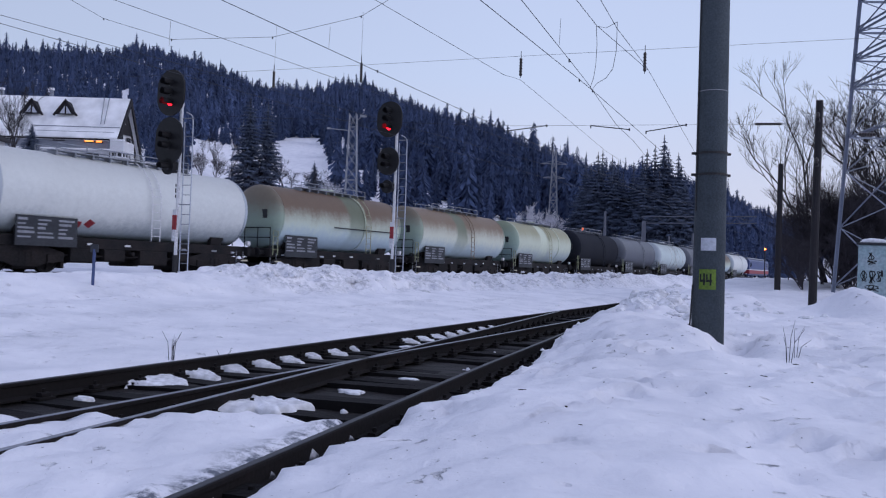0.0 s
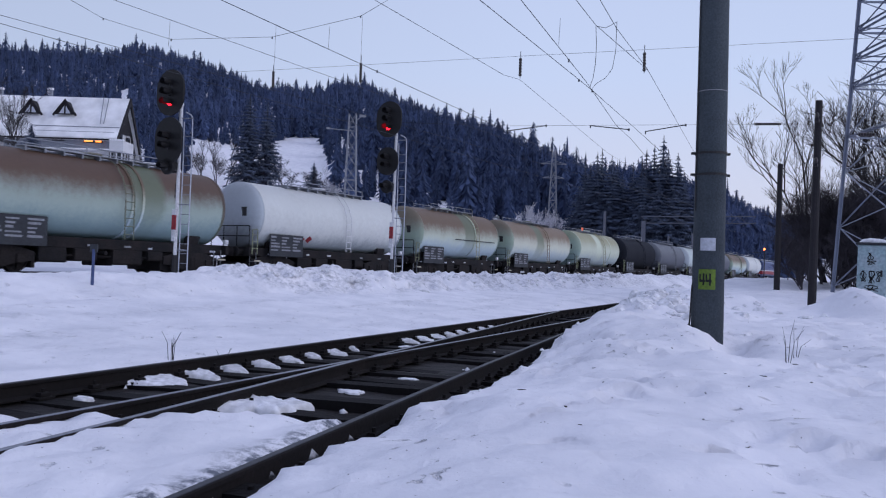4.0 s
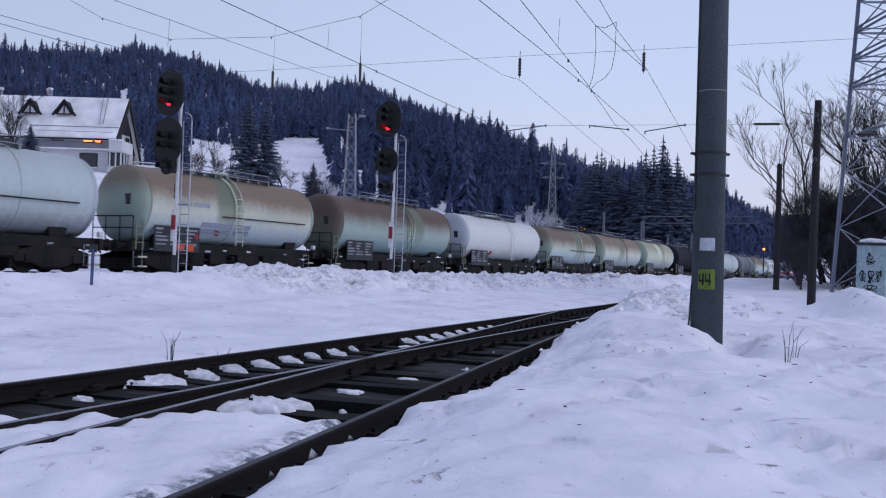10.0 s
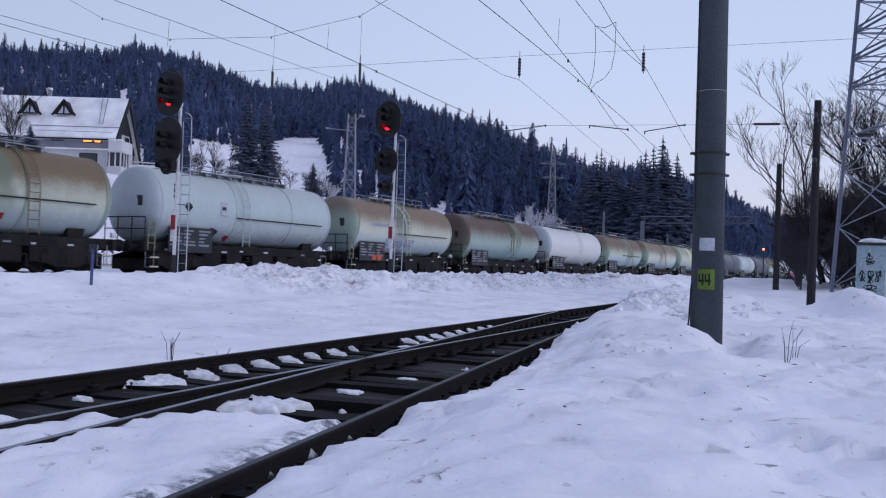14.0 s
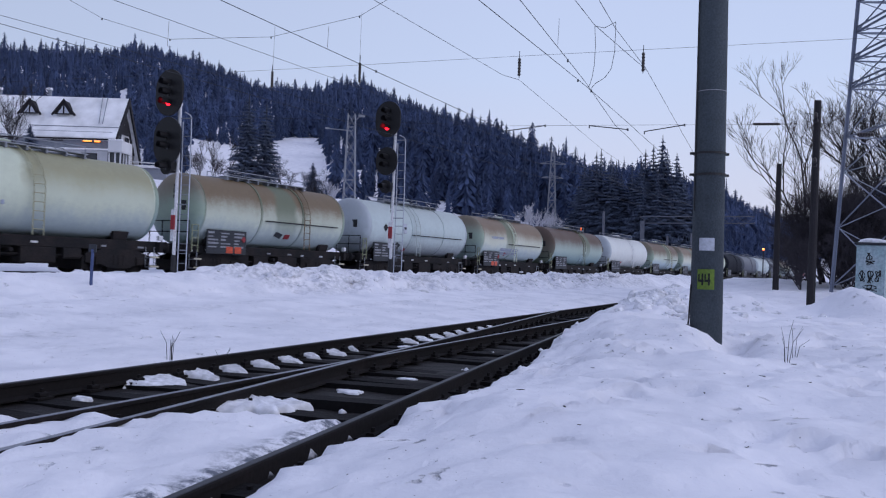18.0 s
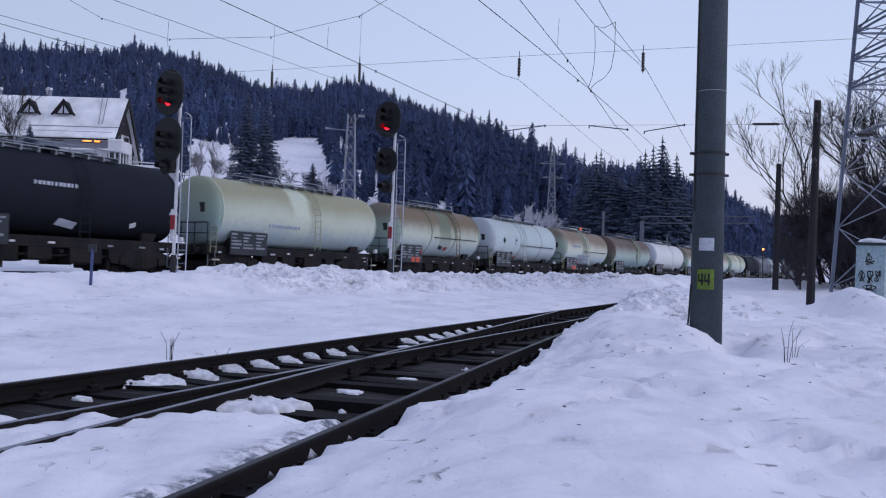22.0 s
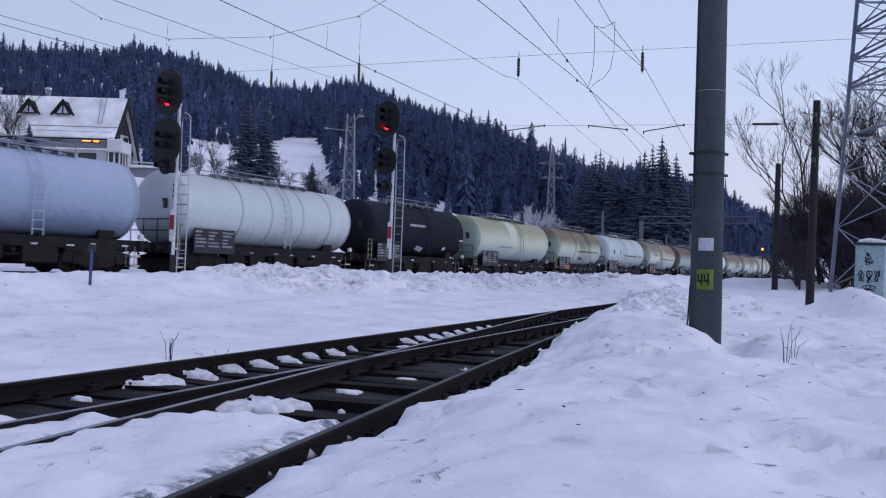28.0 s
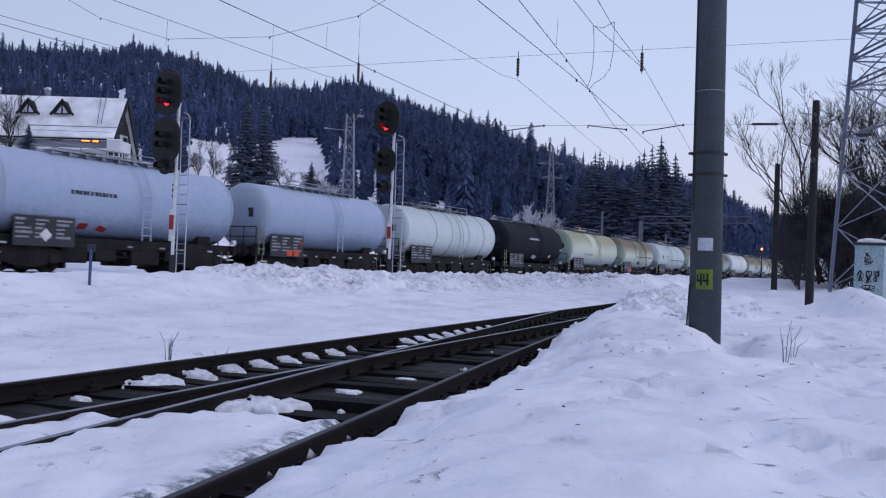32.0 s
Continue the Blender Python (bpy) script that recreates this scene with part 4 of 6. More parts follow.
for front, units, tank, end, rings, label, more in CONSIST:
    length = units * LAM
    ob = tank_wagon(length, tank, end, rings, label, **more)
    TRAIN.append((ob, (front * LAM) - 26.15 * math.tan(PHI) - (length - 1.5) / 2))


def motions():
    turn = 90 - math.degrees(PHI)
    for ob, s0 in TRAIN:
        rows = []
        for i in range(33):
            s = s0 + LAM * run(i)
            p = far(s, FD, FZ + 0.5 * (grade(s - 5) + grade(s + 5)))
            rows.append((i, pose(p.x, p.y, p.z, 0, math.degrees(math.atan2(grade(s - 5) - grade(s + 5), 10)), turn)))
        walk(ob, rows)
    # the lamp's turning is made up to time its flashes; it faces the near track at these moments
    facing = [-2.5, 1.5, 5.5, 9.5, 13.45, 17.0, 20.5, 24.0, 27.5, 31.0, 34.5]
    rows = []
    for a, c in zip(facing, facing[1:]):
        rows += [(a + (c - a) * i / 6, 60.0 * i) for i in range(6)]
    toward = math.degrees(math.atan2(-16.3, 100.0)) + 0.0
    rows = [(t, turn_) for t, turn_ in rows if 0 <= t <= 32]
    rows = [(0.0, rows[0][1] - rows[0][0] * 90.0)] + [q for q in rows if q[0] > 0.05] + [(32.0, rows[-1][1] + (32.0 - rows[-1][0]) * 103.0)]
    walk(HEAD, [(t, pose(0, 0, 5.86, 0, 0, turn_ + toward)) for t, turn_ in rows])
    # the wheelsets roll
    for ob, s0 in TRAIN:
        for bogie in ob.children:
            for axle in bogie.children:
                if axle.name.startswith("wheelset"):
                    x = axle.matrix_basis.translation.x
                    walk(axle, [(4 * i / 30, pose(x, 0, 0.46, 0, math.degrees(LAM * (run(4 * i / 30) - run(0)) / 0.46), 0)) for i in range(241)])


# ---- concrete mast beside the near track ----
def concrete_mast():
    ob = thing("concrete_mast", pose(3.595, 11.5, 0.0, 0, -0.08, 0), "tall weathered concrete overhead-line mast with a lime number plate", "mast")
    g = Geo()
    g.lathe([(-0.6, 0.218), (8.5, 0.178), (8.5, 0.02)], 28, pose(0, 0, 0, 0, -90, 0))
    part("shaft", g, CONCRETE, ob, "", None, True)
    for z in (2.49, 2.78):
        r = 0.216 - z * 0.0044 + 0.012
        part("clamp_band", Geo().lathe([(-0.015, r - 0.02), (-0.015, r), (0.015, r), (0.015, r - 0.02)], 24, pose(0, 0, 0, 0, -90, 0)).box(-r - 0.05, -r + 0.02, -0.025, 0.025, -0.016, 0.016).box(r - 0.02, r + 0.04, -0.025, 0.025, -0.016, 0.016), DARK, ob, "", pose(0, 0, z))
    return ob


concrete_mast()

# ---- forest on the hill ----
def spruce_mesh(tiers, spread, sides, seed, ragged=0.35, taper=0.75):
    """A spruce one metre high, of many small drooping sprays round a thin core."""
    rnd = random.Random(seed)
    v, f = [], []
    for i in range(tiers):
        q = i / tiers
        z = 0.05 + 0.93 * q
        r = spread * (1 - q) ** taper * min(1.0, 0.45 + 3.0 * q) * rnd.uniform(0.68, 1.25) + 0.012
        turn = rnd.uniform(0, 6.28)
        for j in range(sides if q < 0.85 else max(3, sides - 2)):
            a = turn + 2 * math.pi * (j + rnd.uniform(-0.35, 0.35)) / sides
            d = rnd.uniform(0.5, 1.0) * 1.9 / sides
            r1, r2 = r * rnd.uniform(1 - ragged, 1.1), r * rnd.uniform(1 - ragged, 1.1)
            k = len(v)
            v += [(0, 0, min(1.0, z + 0.28 * r + 0.02)), (r1 * math.cos(a - d), r1 * math.sin(a - d), z - r1 * rnd.uniform(0.15, 0.8)), (r2 * math.cos(a + d), r2 * math.sin(a + d), z - r2 * rnd.uniform(0.15, 0.8))]
            f.append((k, k + 1, k + 2))
    k = len(v)
    v += [(0, 0, 1.0)] + [(0.4 * spread * math.cos(a), 0.4 * spread * math.sin(a), 0.02) for a in (0.0, 1.571, 3.142, 4.712)]
    f += [(k, k + 1 + j, k + 1 + (j + 1) % 4) for j in range(4)]
    return np.array(v), f


def build_forest():
    rnd = random.Random(4)
    kinds = [spruce_mesh(16, 0.13 + 0.018 * i, 7, i, 0.6, (0.8, 0.5, 0.7, 0.45, 0.9, 0.6, 0.5, 0.75)[i]) for i in range(8)]
    close = [spruce_mesh(34, 0.11 + 0.015 * i, 9, i + 9, 0.6, (0.8, 0.55, 0.7, 0.5, 0.9, 0.6, 0.55, 0.75)[i]) for i in range(8)]
    vs, fs, tone, k = [], [], [], 0
    n = 0
    while n < 11800:
        az = rnd.uniform(-34, 32)
        r = 130 + 440 * rnd.random() ** 0.75
        x, y = r * math.sin(radians(az)), r * math.cos(radians(az))
        # a cleared snowy slope
        if -17 < az < -7.5 and r < 205 + 42 * smooth01(-14, -10, az) - 75 * smooth01(-8.9, -7.5, az):
            continue
        if az < -10 and r < (150 if az > -17.5 else 132):
            continue
        if 4.5 < az < 10 and r < 154:
            continue
        p = r * math.sin(PHI - radians(az))
        if (-6 < p < FD + 10 and r < 420) or (p <= -6 and r < 150):
            continue
        h = rnd.choice((rnd.uniform(6, 10), rnd.uniform(8, 13), rnd.uniform(9, 15))) * (0.95 + 0.5 * wob(x, y, 0.03, 81)) * (1.35 if rnd.random() < 0.10 else 1.0) * (0.66 if az < -4 else 0.66 + 0.026 * (az + 4) if az < 4 else 0.87)
        v, f = (close if r < 265 else kinds)[rnd.randrange(8)]
        a = rnd.uniform(0, 6.28)
        c, s = math.cos(a) * h, math.sin(a) * h
        z = ground_z(x, y)[0] - 0.3
        vs.append(np.c_[x + v[:, 0] * c - v[:, 1] * s, y + v[:, 0] * s + v[:, 1] * c, z + v[:, 2] * h])
        fs.append(np.array(f) + k)
        tone.append(np.full(len(v), rnd.uniform(0.72, 1.22)))
        k += len(v)
        n += 1
    co, fa = np.concatenate(vs), np.concatenate(fs)
    me = bpy.data.meshes.new("forest")
    me.vertices.add(len(co))
    me.vertices.foreach_set("co", co.ravel())
    me.loops.add(fa.size)
    me.loops.foreach_set("vertex_index", fa.ravel())
    me.polygons.add(len(fa))
    me.polygons.foreach_set("loop_start", np.arange(0, fa.size, 3))
    me.attributes.new("tone", "FLOAT", "POINT").data.foreach_set("value", np.concatenate(tone))
    me.materials.append(NEEDLES_HAZED)
    me.update(calc_edges=True)
    tagged(new("forest", me), "dark spruce forest covering the hillside at dusk", "forest", kind="stuff")


build_forest()

# ---- sleepers, chairs and small drifts of the near track ----
def build_sleepers():
    bed = thing("track_sleepers", Matrix(), "tarred timber sleepers under the turnout", "sleepers", kind="structure")
    rnd = random.Random(3)
    for i in range(-14, 48):
        s = i * 0.6 + 0.33
        e0, e1 = -0.45 + rnd.uniform(-0.06, 0.06), right_rail(s) + 0.5 + rnd.uniform(-0.08, 0.08)
        g = Geo().box(-0.125, 0.125, e0, e1, -0.16, 0.0, None, 0.012)
        p = near(s, 0, -0.168 + rnd.uniform(-0.012, 0.0))
        part("sleeper", g, TIMBER, bed, "", Matrix.Translation(p) @ Matrix((( LD.x, LN.x, 0, 0), (LD.y, LN.y, 0, 0), (0, 0, 1, 0), (0, 0, 0, 1))) @ pose(0, 0, 0, rnd.uniform(-1.5, 1.5), 0, rnd.uniform(-0.8, 0.8)))
    chair = Geo().box(-0.09, 0.09, -0.17, 0.17, -0.168, -0.145)
    for y in (-0.115, 0.115):
        chair.box(-0.05, 0.05, y - 0.035, y + 0.035, -0.15, -0.105, None, 0.01).tube([(0, y, -0.11), (0, y, -0.07)], 0.018, 6)
    me = chair.mesh("rail_chair", RAIL_SIDE)
    turn = Matrix(((LD.x, LN.x, 0, 0), (LD.y, LN.y, 0, 0), (0, 0, 1, 0), (0, 0, 0, 1)))
    for i in range(-8, 40):
        s = i * 0.6 + 0.33
        rows = [0.0, right_rail(s)]
        if s < TOE - 2:
            rows += [1.49, branch(s)] if abs(branch(s) - 1.49) > 0.3 else [1.47]
        for e in rows:
            part("rail_chair", me, RAIL_SIDE, bed, "", Matrix.Translation(near(s, e)) @ turn)


build_sleepers()


# ---- colour-light signals ----
def light_signal(x, y, base, heads, label, lean=0.0):
    """Mast, ladder and dark oval heads that face the arriving trains."""
    face = -math.degrees(PHI)
    ob = thing("light_signal", pose(x, y, base, 0, lean, 0), label, "railway signal", "signals beside the far track")
    part("foot", Geo().tube([(0, 0, -0.5), (0, 0, 0.75)], 0.09, 10), DARK, ob)
    top = heads[0][0] - 0.35
    part("mast", Geo().tube([(0, 0, 0.75), (0, 0, top)], 0.055, 10).tube([(0, 0, top), (0, 0, top + 0.08)], 0.075, 10), WHITE, ob, "white-painted tubular mast")
    # ladder with a hooped top
    turn = pose(0, 0, 0, 0, 0, -25)
    for k, dx in enumerate((0.12, 0.45)):
        pts = [(dx, 0.05, 0), (dx, 0.05, 3.2), (dx - 0.03, 0.05, top - 0.5)]
        if k:
            pts += [(dx - 0.05, 0.05, top - 0.36), (dx - 0.12, 0.05, top - 0.28), (dx - 0.3, 0.05, top - 0.2)]
        part("ladder_stile", Geo().tube([turn @ Vector(p) for p in pts], 0.019, 6), PALE, ob)
    n = int((top - 0.8) / 0.3)
    for i in range(n):
        z = 0.2 + 0.3 * i
        part("rung", Geo().tube([turn @ Vector((0.12, 0.05, z)), turn @ Vector((0.45, 0.05, z))], 0.012, 5), STEEL, ob)
    for z in (0.9, 2.3, top - 0.4):
        part("ladder_stay", Geo().tube([turn @ Vector((0, 0, z)), turn @ Vector((0.45, 0.05, z))], 0.02, 5), STEEL, ob)
    # red and white plate
    pl = part("mast_plate", Geo().box(-0.015, 0.015, -0.075, 0.075, -0.55, 0.42), WHITE, ob, "white and red striped plate", pose(0, 0, 1.72, 0, 0, face + 90) @ pose(-0.1, 0, 0))
    part("red_band", Geo().box(-0.021, 0.021, -0.076, 0.076, -0.2, 0.25), RED, pl)
    part("name_bars", Geo().box(-0.085, -0.07, -0.03, 0.03, 2.5, 2.6).box(-0.085, -0.07, -0.03, 0.03, 2.66, 2.8).box(-0.085, -0.07, -0.03, 0.03, 2.85, 2.93), BLACKP, ob, "dark unreadable characters on the mast")
    for zc, w, h, lamps in heads:
        hd = part("signal_head", Geo(), BLACKP, ob, "dark oval signal head with hooded lamps", pose(0, 0, zc, 0, 0, face + 90) @ pose(-0.32, 0.14, 0))
        g, k = hd.data, 28
        ge = Geo()
        ring = []
        for j in range(k):
            a = 2 * math.pi * j / k
            c, s = math.cos(a), math.sin(a)
            rr = min(w, h) / 2
            ring.append((rr * c, (h / 2 - rr) * (1 if s > 0 else -1) * (1 if abs(s) > 0.01 else 0) + rr * s))
        for xx in (-0.03, 0.03):
            ge.v += [(xx, p, q) for p, q in ring]
        ge.f += [tuple(range(k))[::-1], tuple(range(k, 2 * k))] + [(j, (j + 1) % k, k + (j + 1) % k, k + j) for j in range(k)]
        nl = len(lamps)
        ge.box(0.03, 0.26, -0.15, 0.15, -h * 0.36, h * 0.36, None, 0.05)
        hd.data = ge.mesh("signal_head", BLACKP)
        bpy.data.meshes.remove(g)
        for j, lit in enumerate(lamps):
            z = (nl - 1) * 0.13 - 0.26 * j if nl > 1 else 0.0
            z *= min(1.0, (h - 0.3) / (0.26 * nl)) * 1.15
            hood = Geo()
            m = 12
            for xx, rr in ((-0.03, 0.118), (-0.36, 0.112), (-0.36, 0.104), (-0.03, 0.110)):
                hood.v += [(xx, rr * math.cos(a), z + rr * math.sin(a)) for a in (math.radians(-35 + 250 * i / (m - 1)) for i in range(m))]
            for q in range(4):
                hood.f += [(q * m + i, q * m + i + 1, ((q + 1) % 4) * m + i + 1, ((q + 1) % 4) * m + i) for i in range(m - 1)]
            part("hood", hood, BLACKP, hd)
            part("lens", Geo().lathe([(-0.075, 0.02), (-0.065, 0.08), (-0.031, 0.112), (-0.02, 0.112)], 16, pose(0, 0, z)), LENS_RED if lit else LENS_DARK, hd, "lit red lens" if lit else "")
        part("bracket", Geo().tube([(0.05, -0.1, -0.1), (0.32, -0.14, -0.1)], 0.03, 6), STEEL, hd)
    return ob


light_signal(-8.25, 26.0, 0.48, [(5.70, 1.16, 1.42, (0, 0, 1)), (4.22, 1.16, 1.46, (0, 0)), (3.44, 0.5, 0.5, (0,))], "tall white-masted railway signal showing red, with ladder", 0.4)
light_signal(-1.97, 32.0, 0.60, [(6.0, 1.12, 1.36, (0, 0, 1)), (4.42, 0.95, 1.05, (0, 0)), (3.46, 0.5, 0.5, (0,))], "white-masted railway signal showing red above the snow bank", 0.4)


# ---- blue marker post in the snow field ----
po = thing("marker_post", pose(-7.03, 17.0, 0.40, 0, 0.8, 0), "blue-painted marker post in the snow field", "post")
part("post_shaft", Geo().tube([(0, 0, -0.3), (0, 0, 0.86)], 0.032, 8), BLUEP, po)
part("post_plate", Geo().box(-0.075, 0.075, -0.02, 0.02, 0.8, 0.96, None, 0.008), GREYPANEL, po, "small dark plate")


# ---- plates and cable on the concrete mast ----
def mast_details():
    ob = bpy.data.objects["concrete_mast"]

    def plate(name, z0, z1, a0, a1, mat, label, lift=0.006):
        g, k = Geo(), 8
        for rr in (0.0, lift):
            for z in (z0, z1):
                q = 0.2165 - z * 0.0044 + rr
                g.v += [(q * math.sin(a), -q * math.cos(a), z) for a in (math.radians(a0 + (a1 - a0) * i / (k - 1)) for i in range(k))]
        for i in range(k - 1):
            g.f += [(2 * k + i, 2 * k + i + 1, 3 * k + i + 1, 3 * k + i), (k + i, k + i + 1, 3 * k + i + 1, 3 * k + i), (i + 1, i, 2 * k + i, 2 * k + i + 1)]
        g.f += [(0, k, 3 * k, 2 * k), (k - 1, 3 * k - 1, 4 * k - 1, 2 * k - 1)]
        return part(name, g, mat, ob, label)

    plate("number_plate", 0.94, 1.21, -52, 8, LIME, "lime-yellow plate with dark bars")
    for a in (-40, -18):
        plate("digit_stroke", 0.995, 1.155, a + 4, a + 10, BLACKP, "", 0.009)
        plate("digit_stroke", 1.04, 1.072, a - 7, a + 12, BLACKP, "", 0.0095)
        plate("digit_stroke", 1.045, 1.145, a - 8, a - 3, BLACKP, "", 0.009)
    plate("notice_plate", 1.46, 1.63, -48, 6, PALE, "weathered pale notice plate")
    part("cable", Geo().tube([(-0.21, -0.05, 2.0), (-0.205, -0.05, 4.5), (-0.19, -0.05, 8.0)], 0.008, 5), DARK, ob)
    part("weld_line", Geo().lathe([(-0.005, 0.19), (-0.005, 0.2025), (0.005, 0.2025), (0.005, 0.19)], 24, pose(0, 0, 3.62, 0, -90, 0)), KITPALE, ob)
    part("ground_strap", Geo().tube([(-0.22, -0.02, 1.0), (-0.24, -0.02, 0.55), (-0.27, -0.02, 0.2)], 0.012, 5).box(-0.3, -0.24, -0.05, 0.01, 0.28, 0.46), DARK, ob)


mast_details()


# ---- overhead line ----
def wire(name, pts, label, r=0.011, group="overhead wires", drop=0.0):
    """A wire through points, sagging by drop between the ends."""
    a, c = Vector(pts[0]), Vector(pts[-1])
    if len(pts) == 2:
        pts = [a.lerp(c, q) - Vector((0, 0, 4 * drop * q * (1 - q))) for q in (i / 16 for i in range(17))]
    r *= 0.6
    return solid(name, Geo().tube(pts, r, 5), WIRE, label, "overhead wire", group)


def along(a, b, back, fwd):
    """The line through a and b, drawn out at both ends."""
    a, b = Vector(a), Vector(b)
    d = (b - a).normalized()
    return [a - back * d, b + fwd * d]


wire("contact_wire", along((-10.75, 20.12, 6.8), (-9.08, 22.78, 6.8), 40, 110), "taut overhead wire above the far tracks")
wire("contact_wire", along((-9.17, 17.18, 5.8), (-8.2, 18.95, 5.8), 40, 90), "taut overhead wire above the far tracks")
wire("catenary_wire", along((-7.73, 19.29, 7.0), (-4.07, 26.03, 7.0), 40, 90), "dark catenary wire above the snow bank")
wire("contact_wire", along((-4.5, 16.44, 6.2), (-0.55, 25.15, 6.2), 40, 80), "taut contact wire above the snow field", 0.014)
wire("catenary_wire", [(-16.94, -10.67, 9.5), (-5.8, 12.76, 8.29), (-2.01, 20.95, 7.76), (1.83, 28.45, 7.65), (2.44, 29.22, 7.68), (8.76, 46.69, 7.76), (14.85, 63.2, 8.3), (23.2, 85.8, 7.94)], "catenary wire hung from the cross-span", 0.012)
wire("contact_wire", [(-15.96, -21.1, 6.0), (0.52, 15.34, 6.0), (3.3, 21.49, 6.0), (4.03, 23.14, 6.0), (6.31, 28.5, 6.0), (7.35, 30.97, 6.0), (30.6, 86.0, 6.0)], "contact wire above the near track", 0.013)
wire("contact_wire", [(-12.0, -22.4, 6.04), (1.23, 15.27, 6.04), (2.77, 19.65, 6.04), (3.56, 21.92, 6.04), (5.61, 28.17, 6.02), (6.77, 31.09, 6.02), (13.5, 50.0, 6.02)], "contact wire of the branch crossing above the turnout", 0.013)
wire("catenary_wire", along((2.8, 19.0, 7.24), (3.6, 20.93, 7.24), 40, 0) + [(5.99, 25.47, 7.24), (12.77, 43.37, 7.24), (19.4, 61, 8.0)], "catenary wire above the near track", 0.013)
wire("catenary_wire", [(-12.5, -21.0, 8.0), (3.42, 19.44, 7.4), (4.24, 21.57, 7.36), (5.9, 25.3, 7.28), (5.99, 25.47, 7.24)], "catenary wire of the branch", 0.013)
wire("cross_span_wire", [(-25.5, 38.3, 8.46), (-7.8, 32.03, 8.29), (2.34, 28.41, 8.29), (10.39, 25.65, 8.29), (18.56, 22.85, 8.29)], "cross-span wire over all the tracks", 0.009, "cross-span wires")
wire("cross_span_wire", [(-8.6, 33.1, 6.75), (1.94, 32.61, 6.62), (12.14, 30.3, 6.62), (14.2, 29.8, 6.62)], "second cross-span wire farther along the tracks", 0.009, "cross-span wires")
wire("cross_span_wire", [(-16.5, 30.6, 11.8), (-12.3, 29.8, 9.52), (-9.74, 29.4, 8.75), (-6.05, 28.6, 8.73), (-2.88, 26.84, 9.02), (0.5, 25.2, 10.6)], "slack cross-span cable with clips", 0.012, "cross-span wires")


def insulator(x, y, z, length, label="brown porcelain insulator string", flat=None):
    ob = thing("insulator", pose(x, y, z) if flat is None else pose(x, y, z, 0, 90, flat), label, "insulator", "insulators of the overhead line")
    part("upper_pin", Geo().tube([(0, 0, length * 0.9), (0, 0, length * 0.5)], 0.012, 5), WIRE, ob)
    part("lower_pin", Geo().tube([(0, 0, -length * 0.5), (0, 0, -length * 0.62)], 0.012, 5), WIRE, ob)
    part("core", Geo().tube([(0, 0, -length * 0.5), (0, 0, length * 0.5)], 0.044, 8), PORCELAIN, ob)
    n = 6
    for i in range(n):
        part("disc", Geo().lathe([(-0.03, 0.03), (-0.012, 0.058), (0.012, 0.055), (0.03, 0.03)], 12, pose(0, 0, 0, 0, -90, 0)), PORCELAIN, ob, "", pose(0, 0, length * (-0.42 + 0.84 * i / (n - 1))))


insulator(2.39, 28.54, 7.95, 0.6)
insulator(6.2, 26.9, 7.85, 0.6)
insulator(-3.19, 30.35, 8.0, 0.7)
insulator(-6.57, 31.51, 7.91, 0.6)
insulator(11.5, 30.4, 6.62, 0.9, "brown porcelain insulators in the cross-span", -12)
insulator(11.0, 22.2, 4.95, 0.4, "brown porcelain insulators in a side wire", -12)

for x, y, z0, z1 in ((-5.66, 27.2, 7.3, 8.76), (-2.78, 26.3, 7.35, 8.98), (-2.9, 20.05, 6.2, 6.75), (-6.95, 20.8, 6.35, 6.98), (2.35, 18.3, 6.02, 6.6)):
    wire("dropper", [(x, y, z0), (x + 0.02, y, z1)], "thin dropper wire between overhead wires", 0.007, "droppers")
for x, y, z in ((-12.3, 29.8, 9.52), (-9.74, 29.4, 8.75), (-6.05, 28.6, 8.73), (-2.88, 26.84, 9.02), (-1.9, 22.15, 6.22), (3.3, 21.49, 6.0), (3.85, 22.7, 6.0), (2.77, 19.65, 6.04)):
    solid("wire_clip", Geo().box(-0.018, 0.018, -0.015, 0.015, -0.06, 0.015, None, 0.005), WIRE, "dark clip on an overhead wire", "clip", "wire clips", at=pose(x, y, z))
# jumper loops at the crossing of the wires
wire("jumper_loop", [(3.61, 21.0, 7.24), (3.69, 21.3, 6.85), (3.76, 21.8, 6.47), (3.78, 22.2, 6.22), (3.75, 22.5, 6.03)], "slack jumper loop between overhead wires", 0.012, "jumper loops")
wire("jumper_loop", [(4.13, 21.0, 7.36), (4.2, 21.4, 6.74), (4.22, 21.9, 6.4), (4.13, 22.3, 6.25), (3.94, 22.6, 6.16), (3.83, 22.6, 6.02)], "slack jumper loop between overhead wires", 0.012, "jumper loops")
wire("jumper_loop", [(3.61, 21.0, 7.24), (3.85, 21.0, 7.2), (4.13, 21.0, 7.36)], "slack jumper loop between overhead wires", 0.012, "jumper loops")
# registration arms on the second cross-span
for a, c in (((2.3, 32.5, 6.42), (3.75, 32.2, 6.62)), ((5.38, 31.9, 6.62), (6.75, 31.5, 6.45)), ((7.35, 31.4, 6.38), (8.75, 31.1, 6.62))):
    ob = thing("registration_arm", Matrix(), "steel registration arm hung from the cross-span", "arm", "registration arms")
    part("arm_tube", Geo().tube([a, c], 0.02, 6), WIRE, ob)
    part("arm_clamp", Geo().box(-0.025, 0.025, -0.025, 0.025, -0.05, 0.04, None, 0.008), WIRE, ob, "", Matrix.Translation(c))
    part("arm_clamp", Geo().box(-0.018, 0.018, -0.018, 0.018, -0.1, 0.02, None, 0.006), WIRE, ob, "", Matrix.Translation(a))


